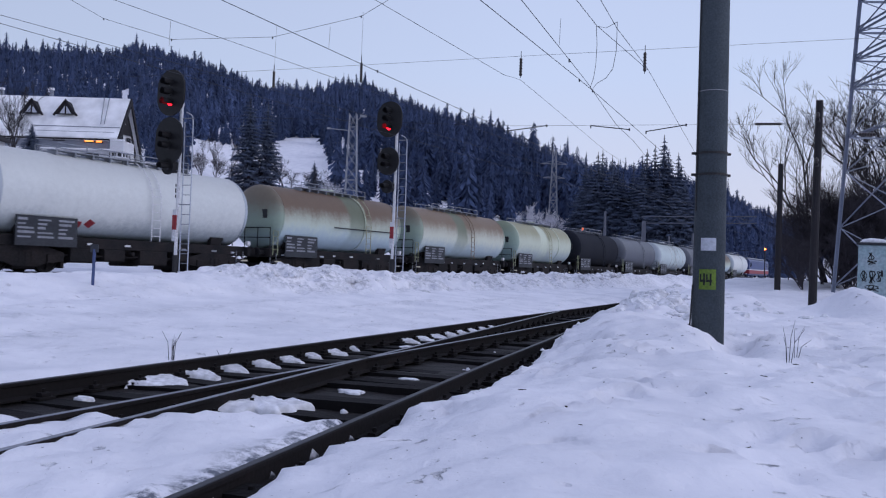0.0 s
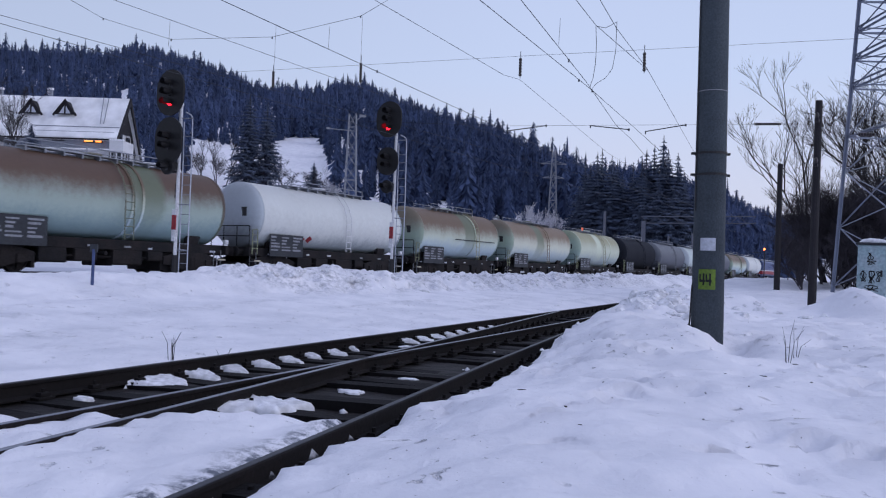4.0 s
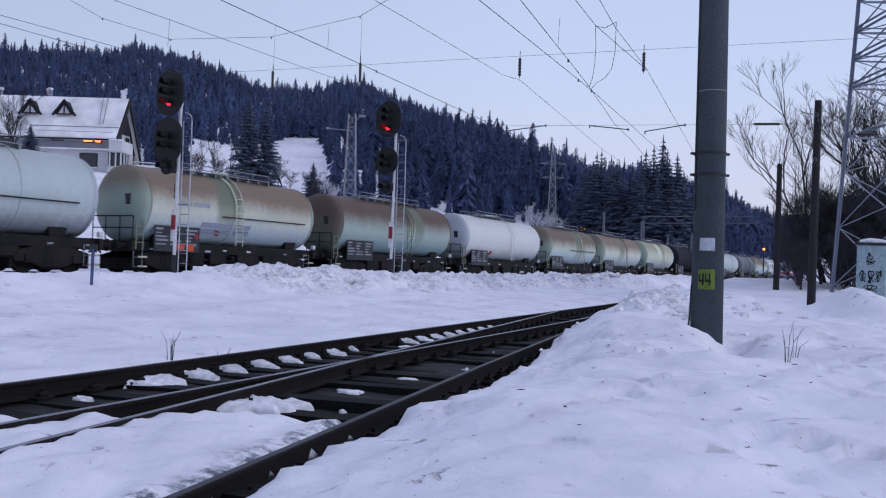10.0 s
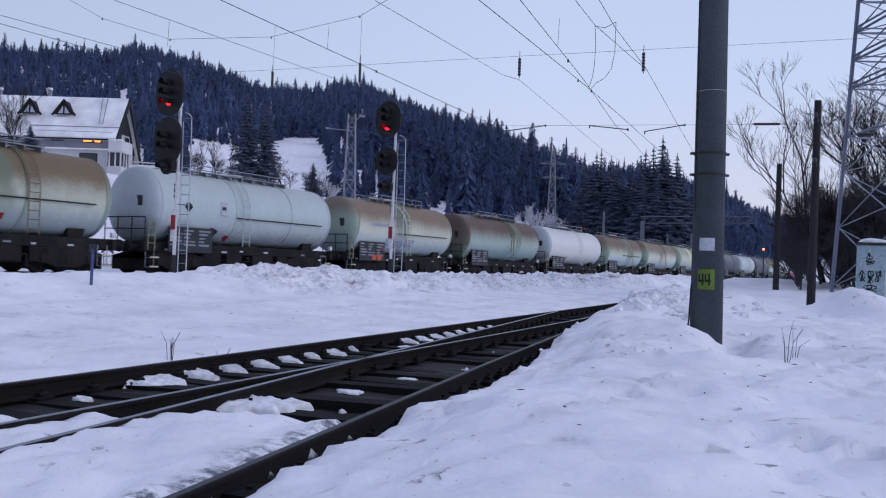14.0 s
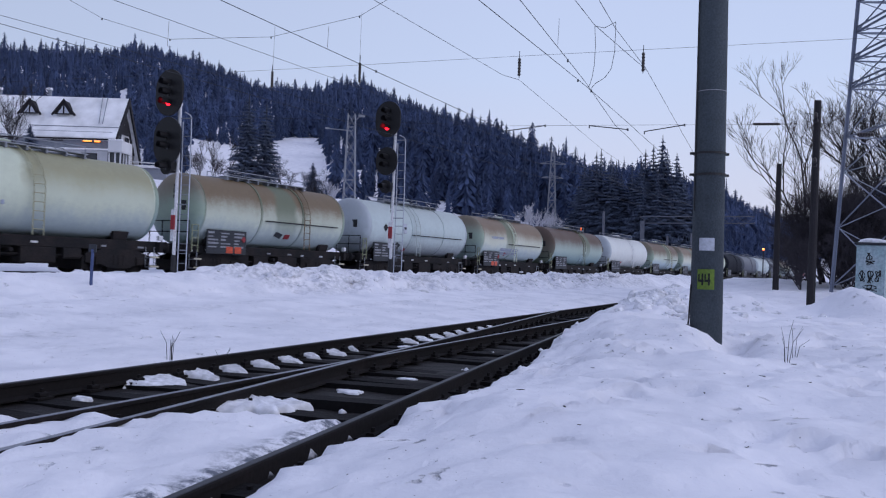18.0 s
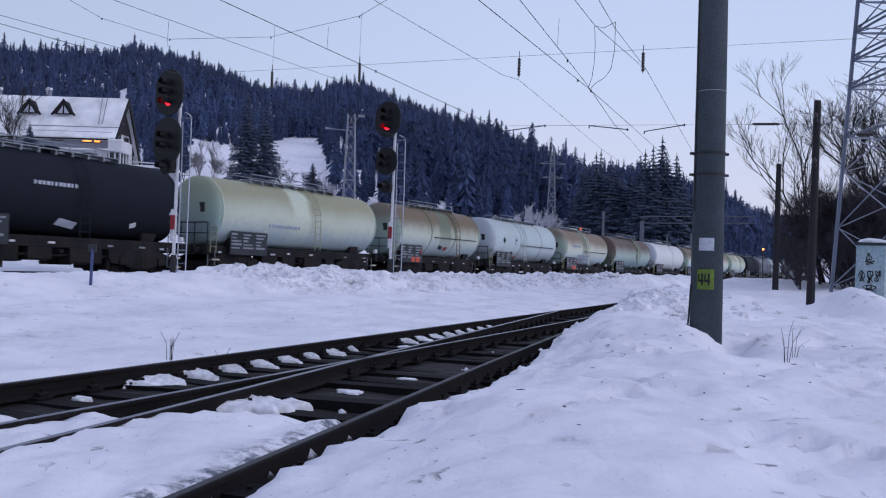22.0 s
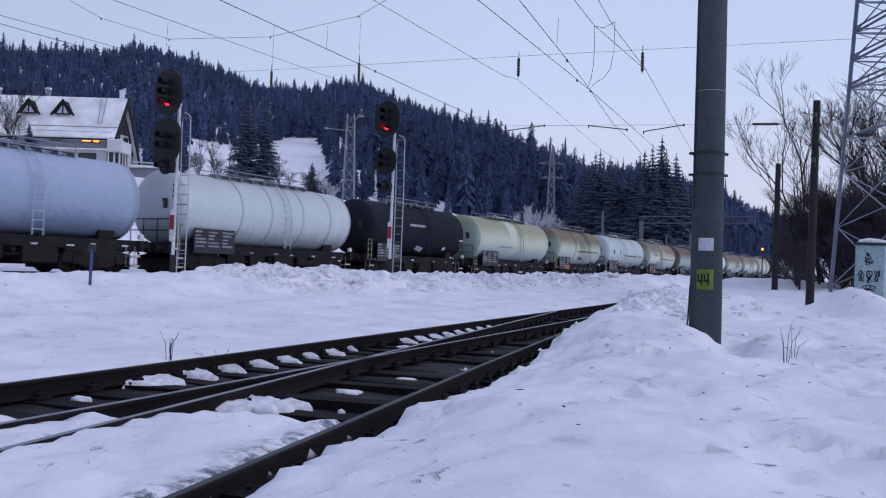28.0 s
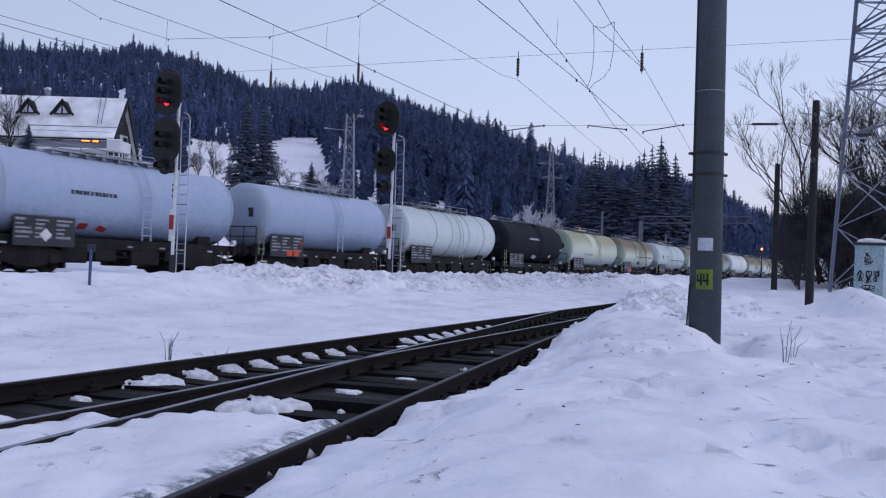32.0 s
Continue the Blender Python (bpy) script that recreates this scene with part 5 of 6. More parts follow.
# ---- lattice masts, pylons and gantry ----
def lattice(name, x, y, z0, z1, w0, w1, panels, r, label, group="", mat=STEEL, rz=0.0, arms=()):
    """A four-legged lattice tower; each leg and each brace is a part."""
    ob = thing(name, pose(x, y, z0, 0, 0, rz), label, "lattice tower", group)
    H = z1 - z0

    def at(i, k):
        q = k / panels
        w = (w0 + (w1 - w0) * q) / 2
        sx, sy = ((-1, -1), (1, -1), (1, 1), (-1, 1))[i % 4]
        return Vector((sx * w, sy * w, H * q))

    for i in range(4):
        part("leg", Geo().tube([at(i, 0) - Vector((0, 0, 0.5)), at(i, panels)], r, 4), mat, ob)
    for k in range(panels):
        for i in range(4):
            part("brace", Geo().tube([at(i, k), at(i + 1, k + 1)], r * 0.6, 4), mat, ob)
            part("brace", Geo().tube([at(i + 1, k), at(i, k + 1)], r * 0.6, 4), mat, ob)
        if k % 2 or panels < 9:
            part("girt", Geo().tube([at(i, k + 1) for i in (0, 1, 2, 3, 0)], r * 0.7, 4), mat, ob)
    for z, l, rr in arms:
        part("arm", Geo().tube([(-l, 0, z - z0), (l, 0, z - z0)], rr, 4).tube([(-l, 0, z - z0), (0, 0, z - z0 + 0.25 * l), (l, 0, z - z0)], rr * 0.7, 4), mat, ob)
    return ob


lm = lattice("lattice_mast", -8.45, 75.0, 1.5, 14.4, 1.35, 0.62, 11, 0.036, "slender galvanised lattice mast with side arms", arms=())
part("side_arm", Geo().tube([(0, 0, 11.4), (-2.1, 0, 11.55)], 0.045, 6).box(-2.3, -2.0, -0.1, 0.1, 11.5, 11.65), STEEL, lm, "thin arm with a small lamp")
part("lamp_head", Geo().tube([(0.3, 0, 12.3), (0.8, 0, 12.75)], 0.04, 6).box(0.6, 1.15, -0.15, 0.15, 12.65, 12.85, None, 0.04), STEEL, lm)
lattice("power_pylon", 19.0, 150.0, ground_z(19.0, 150.0)[0] - 0.2, 22.4, 1.8, 0.55, 9, 0.06, "distant lattice power pylon on the wooded slope", "power pylons", arms=((19.9, 2.3, 0.07), (17.4, 1.9, 0.07)))


def big_pylon():
    """Four tapering legs of angle iron, crossed braces, doubled girts high up."""
    ob = thing("power_pylon", pose(15.55, 27.0, 0.4), "large grey lattice power pylon beside bare trees", "lattice tower", "power pylons")
    levels, top = (0.5, 2.5, 4.4, 5.6, 7.25, 8.2, 9.15, 10.2, 11.3, 12.6, 14.2, 16.6), 16.6

    def at(i, z):
        w = 2.15 - 0.80 * z / top
        sx, sy = ((-1, -1), (1, -1), (1, 1), (-1, 1))[i % 4]
        return Vector((sx * w, sy * w, z))

    def bar(name, a, b, w):
        """An angle iron from a to b."""
        d = (b - a).normalized()
        u = d.cross(Vector((0, 0, 1)) if abs(d.z) < 0.9 else Vector((0, 1, 0))).normalized()
        v = d.cross(u)
        ring = [u * w * p + v * w * q for p, q in ((0, 0), (1, 0), (1, 0.14), (0.14, 0.14), (0.14, 1), (0, 1))]
        part(name, Geo().add([p + q for p in (a, b) for q in ring], [tuple(range(6))[::-1], tuple(range(6, 12))] + [(i, (i + 1) % 6, 6 + (i + 1) % 6, 6 + i) for i in range(6)]), PYLON, ob)

    for i in range(4):
        bar("leg", at(i, -0.6), at(i, top), 0.10)
        for a, b in zip(levels, levels[1:]):
            bar("brace", at(i, a), at(i + 1, b), 0.034)
            bar("brace", at(i + 1, a), at(i, b), 0.034)
        for z in levels[3:]:
            bar("girt", at(i, z), at(i + 1, z), 0.06)
            if z > 7:
                bar("girt", at(i, z + 0.17), at(i + 1, z + 0.17), 0.05)


big_pylon()
ga = thing("signal_gantry", Matrix(), "pale lattice gantry across the far tracks", "gantry")
for x, y in ((27.2, 116.0), (33.6, 112.5)):
    part("gantry_post", Geo().box(x - 0.25, x + 0.25, y - 0.2, y + 0.2, 0.0, 8.2), GANTRY, ga)
for z in (7.9, 8.8):
    part("chord", Geo().tube([(26.9, 116.2, z), (40.0, 109.0, z)], 0.07, 5), GANTRY, ga)
for i in range(14):
    q0, q1 = i / 14, (i + 1) / 14
    a, c = Vector((26.9, 116.2, 7.9 if i % 2 else 8.8)), Vector((40.0, 109.0, 7.9 if i % 2 else 8.8))
    d, e2 = Vector((26.9, 116.2, 8.8 if i % 2 else 7.9)), Vector((40.0, 109.0, 8.8 if i % 2 else 7.9))
    part("lattice_bar", Geo().tube([a.lerp(c, q0), d.lerp(e2, q1)], 0.03, 4), GANTRY, ga)
for x, y, h, label in ((19.6, 104.0, 8.2, "pale concrete post behind the train"), (31.2, 118, 6.0, "pale post under the gantry"), (34.5, 118, 6.5, "pale post under the gantry")):
    solid("line_post", Geo().tube([(0, 0, -1), (0, 0, h)], 0.2, 8, 0.14), GANTRY, label, "post", "posts beside the far tracks", at=pose(x, y, 0.3))


# ---- dark poles, cabinet and lamp on the embankment ----
def dark_pole(x, y, z, h, r, lean, label, arms):
    ob = thing("utility_pole", pose(x, y, z, 0, lean, 0), label, "pole", "dark poles beside the track")
    part("pole_shaft", Geo().tube([(0, 0, -0.4), (0, 0, h)], r, 12, r * 0.8), WOOD_DARK, ob)
    for zz, l, rz in arms:
        part("crossarm", Geo().box(-l, l, -0.04, 0.04, zz - 0.04, zz + 0.04, pose(0, 0, 0, 0, 0, rz), 0.01), WOOD_DARK, ob)
        for s in (-0.8, 0.8):
            part("pin_insulator", Geo().lathe([(0, 0.03), (0.05, 0.05), (0.12, 0.035), (0.13, 0.01)], 8, pose(0, 0, 0, 0, 0, rz) @ pose(s * l, 0, zz + 0.04, 0, -90, 0)), PORCELAIN, ob)
    return ob


dark_pole(8.70, 20.0, 0.24, 5.1, 0.10, 0.8, "dark weathered pole with short crossarms", ((4.6, 0.34, 60), (3.55, 0.24, 60)))
dark_pole(11.80, 30.0, 0.24, 4.9, 0.11, 0.4, "dark weathered pole before the thicket", ())


def cabinet():
    ob = thing("trackside_cabinet", pose(10.36, 20.45, 0.42, 0, 1.0, -38), "pale teal trackside cabinet with dark scrawls and a snow cap", "cabinet")
    teal = material("faded_teal_paint", (0.36, 0.45, 0.49), 0.7, second=(0.16, 0.34, 0.36), grain=15, stain=2.5)
    part("body", Geo().box(-0.32, 0.32, -0.25, 0.25, -0.2, 1.55, None, 0.02), teal, ob)
    part("door_panel", Geo().box(-0.29, 0.29, -0.268, -0.25, 0.1, 1.48), teal, ob)
    part("door_handle", Geo().box(0.2, 0.24, -0.29, -0.268, 0.8, 0.95), DARK, ob)
    part("roof", Geo().box(-0.36, 0.36, -0.3, 0.3, 1.55, 1.61, None, 0.02), GREYPANEL, ob)
    part("snow_cap", Geo().lathe([(-0.34, 0.02), (-0.28, 0.08), (-0.1, 0.12), (0.14, 0.10), (0.27, 0.07), (0.33, 0.02)], 10, pose(0, 0, 1.61)), CAP, ob, "lumpy cap of snow", None, True)
    # looping dark scrawls
    for x, z, a, b, turns, k in ((-0.04, 1.28, 0.08, 0.08, 1.6, 1.0), (-0.02, 1.12, 0.12, 0.05, 1.2, 2.1), (-0.18, 0.80, 0.08, 0.13, 1.7, 0.4), (0.0, 0.78, 0.08, 0.15, 2.2, 1.9), (0.17, 0.80, 0.07, 0.12, 1.4, 2.8), (0.0, 0.52, 0.18, 0.07, 2.4, 0.2)):
        pts = [(x + a * math.sin(q * 2.0 + k) * (0.6 + 0.4 * math.cos(q)), -0.272, z + b * math.cos(q * 1.3 + 2 * k)) for q in (turns * 2 * math.pi * i / 30 for i in range(31))]
        part("scrawl", Geo().tube(pts, 0.009, 4), BLACKP, ob, "dark scrawled line")
    return ob


cabinet()
la = thing("street_lamp", pose(39.7, 105.0, 0.0), "small orange-lit street lamp beyond the trees", "street lamp", "lamps")
part("lamp_post", Geo().tube([(0, 0, 0), (0, 0, 4.4)], 0.07, 6), DARK, la)
part("lamp_bowl", Geo().lathe([(-0.13, 0.05), (-0.07, 0.14), (0.07, 0.14), (0.13, 0.05)], 10, pose(0, 0, 4.5)), LAMP_ORANGE, la, "glowing orange bowl")


# added glowing bowl in place of the orange light on the twigs here
wl_ = thing("work_lamp", pose(16.2, 100.0, 0.2), "dim orange bowl on a post, standing for lit twigs behind the train", "lamp", "lamps")
part("lamp_post", Geo().tube([(0, 0, -0.3), (0, 0, 5.7)], 0.07, 6), WOOD_DARK, wl_)
part("lamp_bowl", Geo().lathe([(-0.16, 0.06), (-0.08, 0.2), (0.08, 0.2), (0.16, 0.06)], 10, pose(0, 0, 5.84)), GLOW_DIM, wl_, "glowing orange bowl")


yl = thing("yard_lamp", pose(-13.66, 60.0, 0.22), "orange-lit yard lamp on a dark post behind the train", "lamp", "lamps")
part("lamp_post", Geo().tube([(0, 0, -0.4), (0, 0, 5.75)], 0.07, 8), WOOD_DARK, yl)
part("lamp_hood", Geo().lathe([(0.12, 0.28), (0.2, 0.2), (0.24, 0.03)], 12, pose(0, 0, 5.9, 0, -90, 0)), DARK, yl)
part("lamp_bowl", Geo().lathe([(-0.2, 0.04), (-0.1, 0.17), (0.08, 0.2), (0.12, 0.1)], 12, pose(0, 0, 5.9, 0, -90, 0)), LAMP_WARM, yl, "glowing orange bowl")





# orange lamp with an added turning housing that hides it between flashes
BEACON = thing("warning_beacon", pose(16.15, 100.0, 0.17), "orange lamp on a dark post, turned to time its flashes", "beacon", "lamps")
part("beacon_post", Geo().tube([(0, 0, -0.3), (0, 0, 5.6)], 0.06, 6), WOOD_DARK, BEACON)
part("beacon_base", Geo().tube([(0, 0, 5.6), (0, 0, 5.7)], 0.16, 10), DARK, BEACON)
HEAD = part("beacon_head", Geo().box(-0.16, 0.16, -0.20, 0.12, -0.14, 0.14, None, 0.03), DARK, BEACON, "dark turning lamp housing", pose(0, 0, 5.86))
for w_ in (-0.13, 0.13):
    part("blinker", Geo().box(w_ - 0.015, w_ + 0.015, -0.62, -0.2, -0.12, 0.12), DARK, HEAD)
part("beacon_lens", Geo().lathe([(-0.02, 0.11), (0.03, 0.09), (0.05, 0.02)], 12, pose(0, -0.205, 0, 0, 0, -90)), LAMP_BRIGHT, HEAD, "bright orange lens")


# ---- house on the slope ----
def house():
    gx0, gx1, gy0, gy1 = -46.5, -27.9, 72.2, 77.3
    zb, ze, zr, yc = 1.0, 11.7, 15.05, 74.55
    ob = thing("house", pose(-0.62, 0, 0), "large pale house with a steep snow-covered roof and lit windows", "house")
    t = 0.3
    part("wall", Geo().box(gx0, gx1, gy0, gy0 + t, zb, 10.2).box(gx0, gx1, gy1 - t, gy1, zb, 10.4), PLASTER, ob)
    part("upper_wall", Geo().box(gx0, gx1 - 0.02, gy0 + 0.02, gy0 + t, 10.2, ze), PLASTER_GREY, ob, "grey upper storey under the eave")
    part("ledge", Geo().box(gx0 - 0.3, gx1, gy0 - 0.25, gy0, 10.1, 10.24, None, 0.03), ROOF_SNOW, ob, "snow-covered ledge between the storeys")
    for x in (gx0 + t, gx1):
        part("gable_wall", Geo().add([(x - t, gy0, zb), (x - t, gy1, zb), (x - t, gy1, 10.4), (x - t, yc, zr - 0.4), (x - t, gy0, ze - 0.4), (x, gy0, zb), (x, gy1, zb), (x, gy1, 10.4), (x, yc, zr - 0.4), (x, gy0, ze - 0.4)],
                                     [(4, 3, 2, 1, 0), (5, 6, 7, 8, 9), (0, 1, 6, 5), (1, 2, 7, 6), (2, 3, 8, 7), (3, 4, 9, 8), (4, 0, 5, 9)]), PLASTER, ob)
    xe = gx1 + 0.4
    for ye, zl, lab in ((71.9, 11.2, "steep roof slope under smooth snow"), (77.9, 9.7, "")):
        part("roof", Geo().add([(gx0 - 0.5, yc, zr), (xe, yc, zr), (xe, ye, zl), (gx0 - 0.5, ye, zl), (gx0 - 0.5, yc, zr - 0.35), (xe, yc, zr - 0.35), (xe, ye, zl - 0.3), (gx0 - 0.5, ye, zl - 0.3)],
                               [(0, 1, 2, 3), (7, 6, 5, 4), (0, 4, 5, 1), (1, 5, 6, 2), (2, 6, 7, 3), (3, 7, 4, 0)]), ROOF_SNOW, ob, lab)
        part("bargeboard", Geo().add([(xe + 0.01, yc, zr + 0.02), (xe + 0.14, yc, zr + 0.02), (xe + 0.14, ye, zl + 0.02), (xe + 0.01, ye, zl + 0.02), (xe + 0.01, yc, zr - 0.62), (xe + 0.14, yc, zr - 0.62), (xe + 0.14, ye, zl - 0.5), (xe + 0.01, ye, zl - 0.5)],
                                     [(0, 1, 2, 3), (7, 6, 5, 4), (0, 4, 5, 1), (1, 5, 6, 2), (2, 6, 7, 3), (3, 7, 4, 0)]), WOOD_DARK, ob, "dark wooden bargeboard")
    # a dark brown sheet paints the deep shade high in the gable and under the far slope
    part("gable_boarding", Geo().add([(gx1 + d, y, z) for d in (0.01, 0.08) for y, z in ((gy0 + 0.35, 11.75), (yc, zr - 0.75), (gy1 + 0.3, 10.3), (gy1 - 0.6, 10.3), (gy1 - 1.3, 11.9))],
                                     [(0, 1, 2, 3, 4), (9, 8, 7, 6, 5)] + [(i, 5 + i, 5 + (i + 1) % 5, (i + 1) % 5) for i in range(5)]), WOOD_DARK, ob, "dark brown sheet standing for the shaded gable")
    part("gutter", Geo().tube([(gx0 - 0.5, 71.82, 11.0), (xe, 71.82, 11.0)], 0.08, 6), WOOD_DARK, ob)
    # triangular dormers: a dark frame, two pale panes
    for x in (-35.45, -32.5):
        y = 73.0
        d = part("dormer", Geo().add([(x - 0.86, y, 13.22), (x + 0.86, y, 13.22), (x, y, 14.45), (x, yc - 0.1, 14.45)], [(0, 1, 2), (0, 2, 3), (2, 1, 3), (0, 3, 1)]), WOOD_DARK, ob, "triangular dormer with dark frame")
        part("dormer_roof", Geo().tube([(x - 1.0, y - 0.06, 13.14), (x, y - 0.06, 14.5), (x + 1.0, y - 0.06, 13.14)], 0.1, 6), WOOD_DARK, d)
        for k in (-1, 1):
            part("pane", Geo().add([(x + k * 0.07, y - 0.03, 13.32), (x + k * 0.5, y - 0.03, 13.32), (x + k * 0.07, y - 0.03, 14.0)], [(0, 1, 2)]), PALE, d)
    # windows of the long wall
    for x, z, w, h, lit in ((-30.0, 10.95, 0.75, 0.26, 1), (-29.15, 10.95, 0.5, 0.32, 1), (-32.6, 10.98, 0.9, 0.16, 0), (-37.6, 10.9, 0.9, 0.3, 0), (-29.9, 9.25, 1.4, 1.05, 0), (-34.2, 9.25, 1.4, 1.05, 0), (-38.2, 9.2, 1.4, 1.0, 0), (-30.6, 4.6, 1.5, 1.2, 0), (-33.6, 4.6, 1.5, 1.2, 0)):
        wi = part("window", Geo().box(x - w / 2 - 0.07, x + w / 2 + 0.07, gy0 - 0.05, gy0 + 0.02, z - h / 2 - 0.07, z + h / 2 + 0.07), WOOD_DARK, ob)
        part("pane", Geo().box(x - w / 2, x + w / 2, gy0 - 0.07, gy0 - 0.052, z - h / 2, z + h / 2), WINDOW_LIT if lit else GLASS, wi, "lit orange pane" if lit else "")
    part("sill", Geo().box(-30.75, -29.05, gy0 - 0.16, gy0, 8.58, 8.66), ROOF_SNOW, ob)
    for y, z, w, h in ((73.5, 11.45, 0.9, 0.75), (75.3, 11.3, 0.9, 0.75), (74.2, 13.1, 0.5, 1.0)):
        wi = part("window", Geo().box(gx1 + 0.082, gx1 + 0.11, y - w / 2, y + w / 2, z - h / 2, z + h / 2), WOOD_DARK, ob)
        part("pane", Geo().box(gx1 + 0.112, gx1 + 0.13, y - w / 2 + 0.1, y + w / 2 - 0.1, z - h / 2 + 0.1, z + h / 2 - 0.1), PALE if w < 0.6 else GLASS, wi)
    # corner balcony over a glazed bay
    ba = part("balcony", Geo().box(-27.75, -26.6, 71.0, 73.4, 9.85, 9.98), PLASTER, ob, "white corner balcony over a glazed bay")
    part("parapet", Geo().box(-27.75, -26.6, 71.0, 71.12, 9.98, 10.85), WHITE, ba)
    part("parapet", Geo().box(-26.72, -26.6, 71.12, 73.4, 9.98, 10.85), WHITE, ba)
    part("balcony_snow", Geo().box(-27.75, -26.55, 70.95, 71.15, 10.85, 10.93, None, 0.03), ROOF_SNOW, ba)
    part("bay_foot", Geo().box(-27.88, -26.7, 71.15, 73.2, 1.0, 8.7), PLASTER, ba)
    part("bay_core", Geo().box(-27.88, -26.85, 71.3, 73.1, 8.7, 9.85), GLASS, ba)
    for x, y in ((-27.7, 71.2), (-27.2, 71.2), (-26.76, 71.2), (-26.76, 71.9), (-26.76, 72.5), (-26.76, 73.1)):
        part("bay_post", Geo().box(x - 0.05, x + 0.05, y - 0.05, y + 0.05, 8.7, 9.85), WHITE, ba)
    for x, y, h in ((-34.6, 74.8, 0.6), (-39.0, 74.8, 0.5)):
        ch = part("chimney", Geo().box(x - 0.13, x + 0.13, y - 0.13, y + 0.13, 13.8, zr + h), PLASTER_GREY, ob)
        part("chimney_snow", Geo().box(x - 0.17, x + 0.17, y - 0.17, y + 0.17, zr + h, zr + h + 0.2, None, 0.06), CAP, ch)
    # a ladder lies on the snow of the roof
    part("roof_ladder", Geo().tube([(-29.75, 74.4, 15.0), (-29.25, 72.6, 12.45)], 0.035, 5).tube([(-29.3, 74.4, 15.0), (-28.95, 72.6, 12.45)], 0.035, 5), STEEL, ob)
    part("snow_guard", Geo().tube([(-35.0, 72.5, 12.15), (xe, 72.5, 12.15)], 0.03, 5), STEEL, ob)
    return ob


house()
ot = thing("outbuilding", pose(-27.5, 77.0, 1.0), "low outbuilding with a snow-covered flat roof behind the house", "outbuilding")
part("outbuilding_wall", Geo().box(-1.6, 2.2, -0.3, 3.0, 0.0, 8.2), PLASTER_GREY, ot)
part("outbuilding_roof", Geo().box(-1.8, 2.5, -0.6, 3.2, 8.2, 8.42, None, 0.04), ROOF_SNOW, ot, "flat roof under snow")
part("roof_rail", Geo().tube([(-1.8, -0.55, 8.75), (2.5, -0.55, 8.55)], 0.06, 6), WHITE, ot)
sh = thing("shed", pose(-31.0, 52.0, 0.3), "pale shed with a dark pitched roof", "shed")
part("shed_wall", Geo().box(-4, 2.6, -2.2, 2.2, -0.6, 7.95), PLASTER, sh)
part("shed_roof", Geo().add([(-4.4, -2.7, 7.9), (3.0, -2.7, 7.9), (3.0, 2.7, 7.9), (-4.4, 2.7, 7.9), (-4.4, 0, 10.0), (0.4, 0, 9.9)], [(0, 1, 5, 4), (2, 3, 4, 5), (1, 2, 5), (3, 0, 4), (3, 2, 1, 0)]), WOOD_DARK, sh)


# ---- trees ----
def spruce(name, x, y, z, h, spread, label, group, seed, taper=0.8, mat=NEEDLES):
    """A spruce: tapered trunk, whorls of drooping limbs, each carrying many small needle sprays."""
    rnd = random.Random(seed)
    ob = thing(name, pose(x, y, z), label, "spruce tree", group)
    part("trunk", Geo().tube([(0, 0, -0.4), (0.02 * h * rnd.uniform(-1, 1) * 0.3, 0, h * 0.5), (0, 0, h * 0.99)], 0.016 * h, 8, 0.002 * h), BARK, ob)
    g = Geo()
    v, f = g.v, g.f
    whorls = int(26 + h * 0.5)
    for i in range(whorls):
        q = i / whorls
        zz = h * (0.07 + 0.92 * q)
        reach = spread * (1 - q) ** taper * (0.55 + 0.45 * math.sin(min(1, q * 6 + 0.5)))
        for j in range(rnd.randint(9, 13)):
            a = rnd.uniform(0, 2 * math.pi)
            L = reach * rnd.uniform(0.55, 1.15) + 0.04 * h * (1 - q)
            n = 5
            for k in range(1, n + 1):
                t = k / n
                px, py, pz = L * t * math.cos(a), L * t * math.sin(a), zz - L * 0.34 * t + L * 0.18 * t * t
                w = 0.34 * L * (1.05 - t * 0.6) + 0.016 * h * (1 - q)
                for s in (-1, 0, 1):
                    b = a + s * rnd.uniform(0.5, 1.2)
                    tip = (px + w * math.cos(b) * rnd.uniform(0.8, 1.4), py + w * math.sin(b) * rnd.uniform(0.8, 1.4), pz - w * rnd.uniform(0.1, 0.75))
                    c0 = len(v)
                    nx, ny = -math.sin(b) * w * 0.28, math.cos(b) * w * 0.28
                    v += [(px + nx, py + ny, pz + 0.05 * w), (px - nx, py - ny, pz - 0.05 * w), tip, (px, py, pz + 0.22 * w)]
                    f += [(c0, c0 + 1, c0 + 2), (c0, c0 + 2, c0 + 3), (c0 + 3, c0 + 2, c0 + 1)]
    cv, cf = spruce_mesh(24, spread / h * 0.5, 9, seed, 0.6)
    g.add([(x_ * h, y_ * h, z_ * h) for x_, y_, z_ in cv.tolist()], cf)
    part("crown", g, mat, ob, "dark drooping needle sprays with gaps")
    return ob


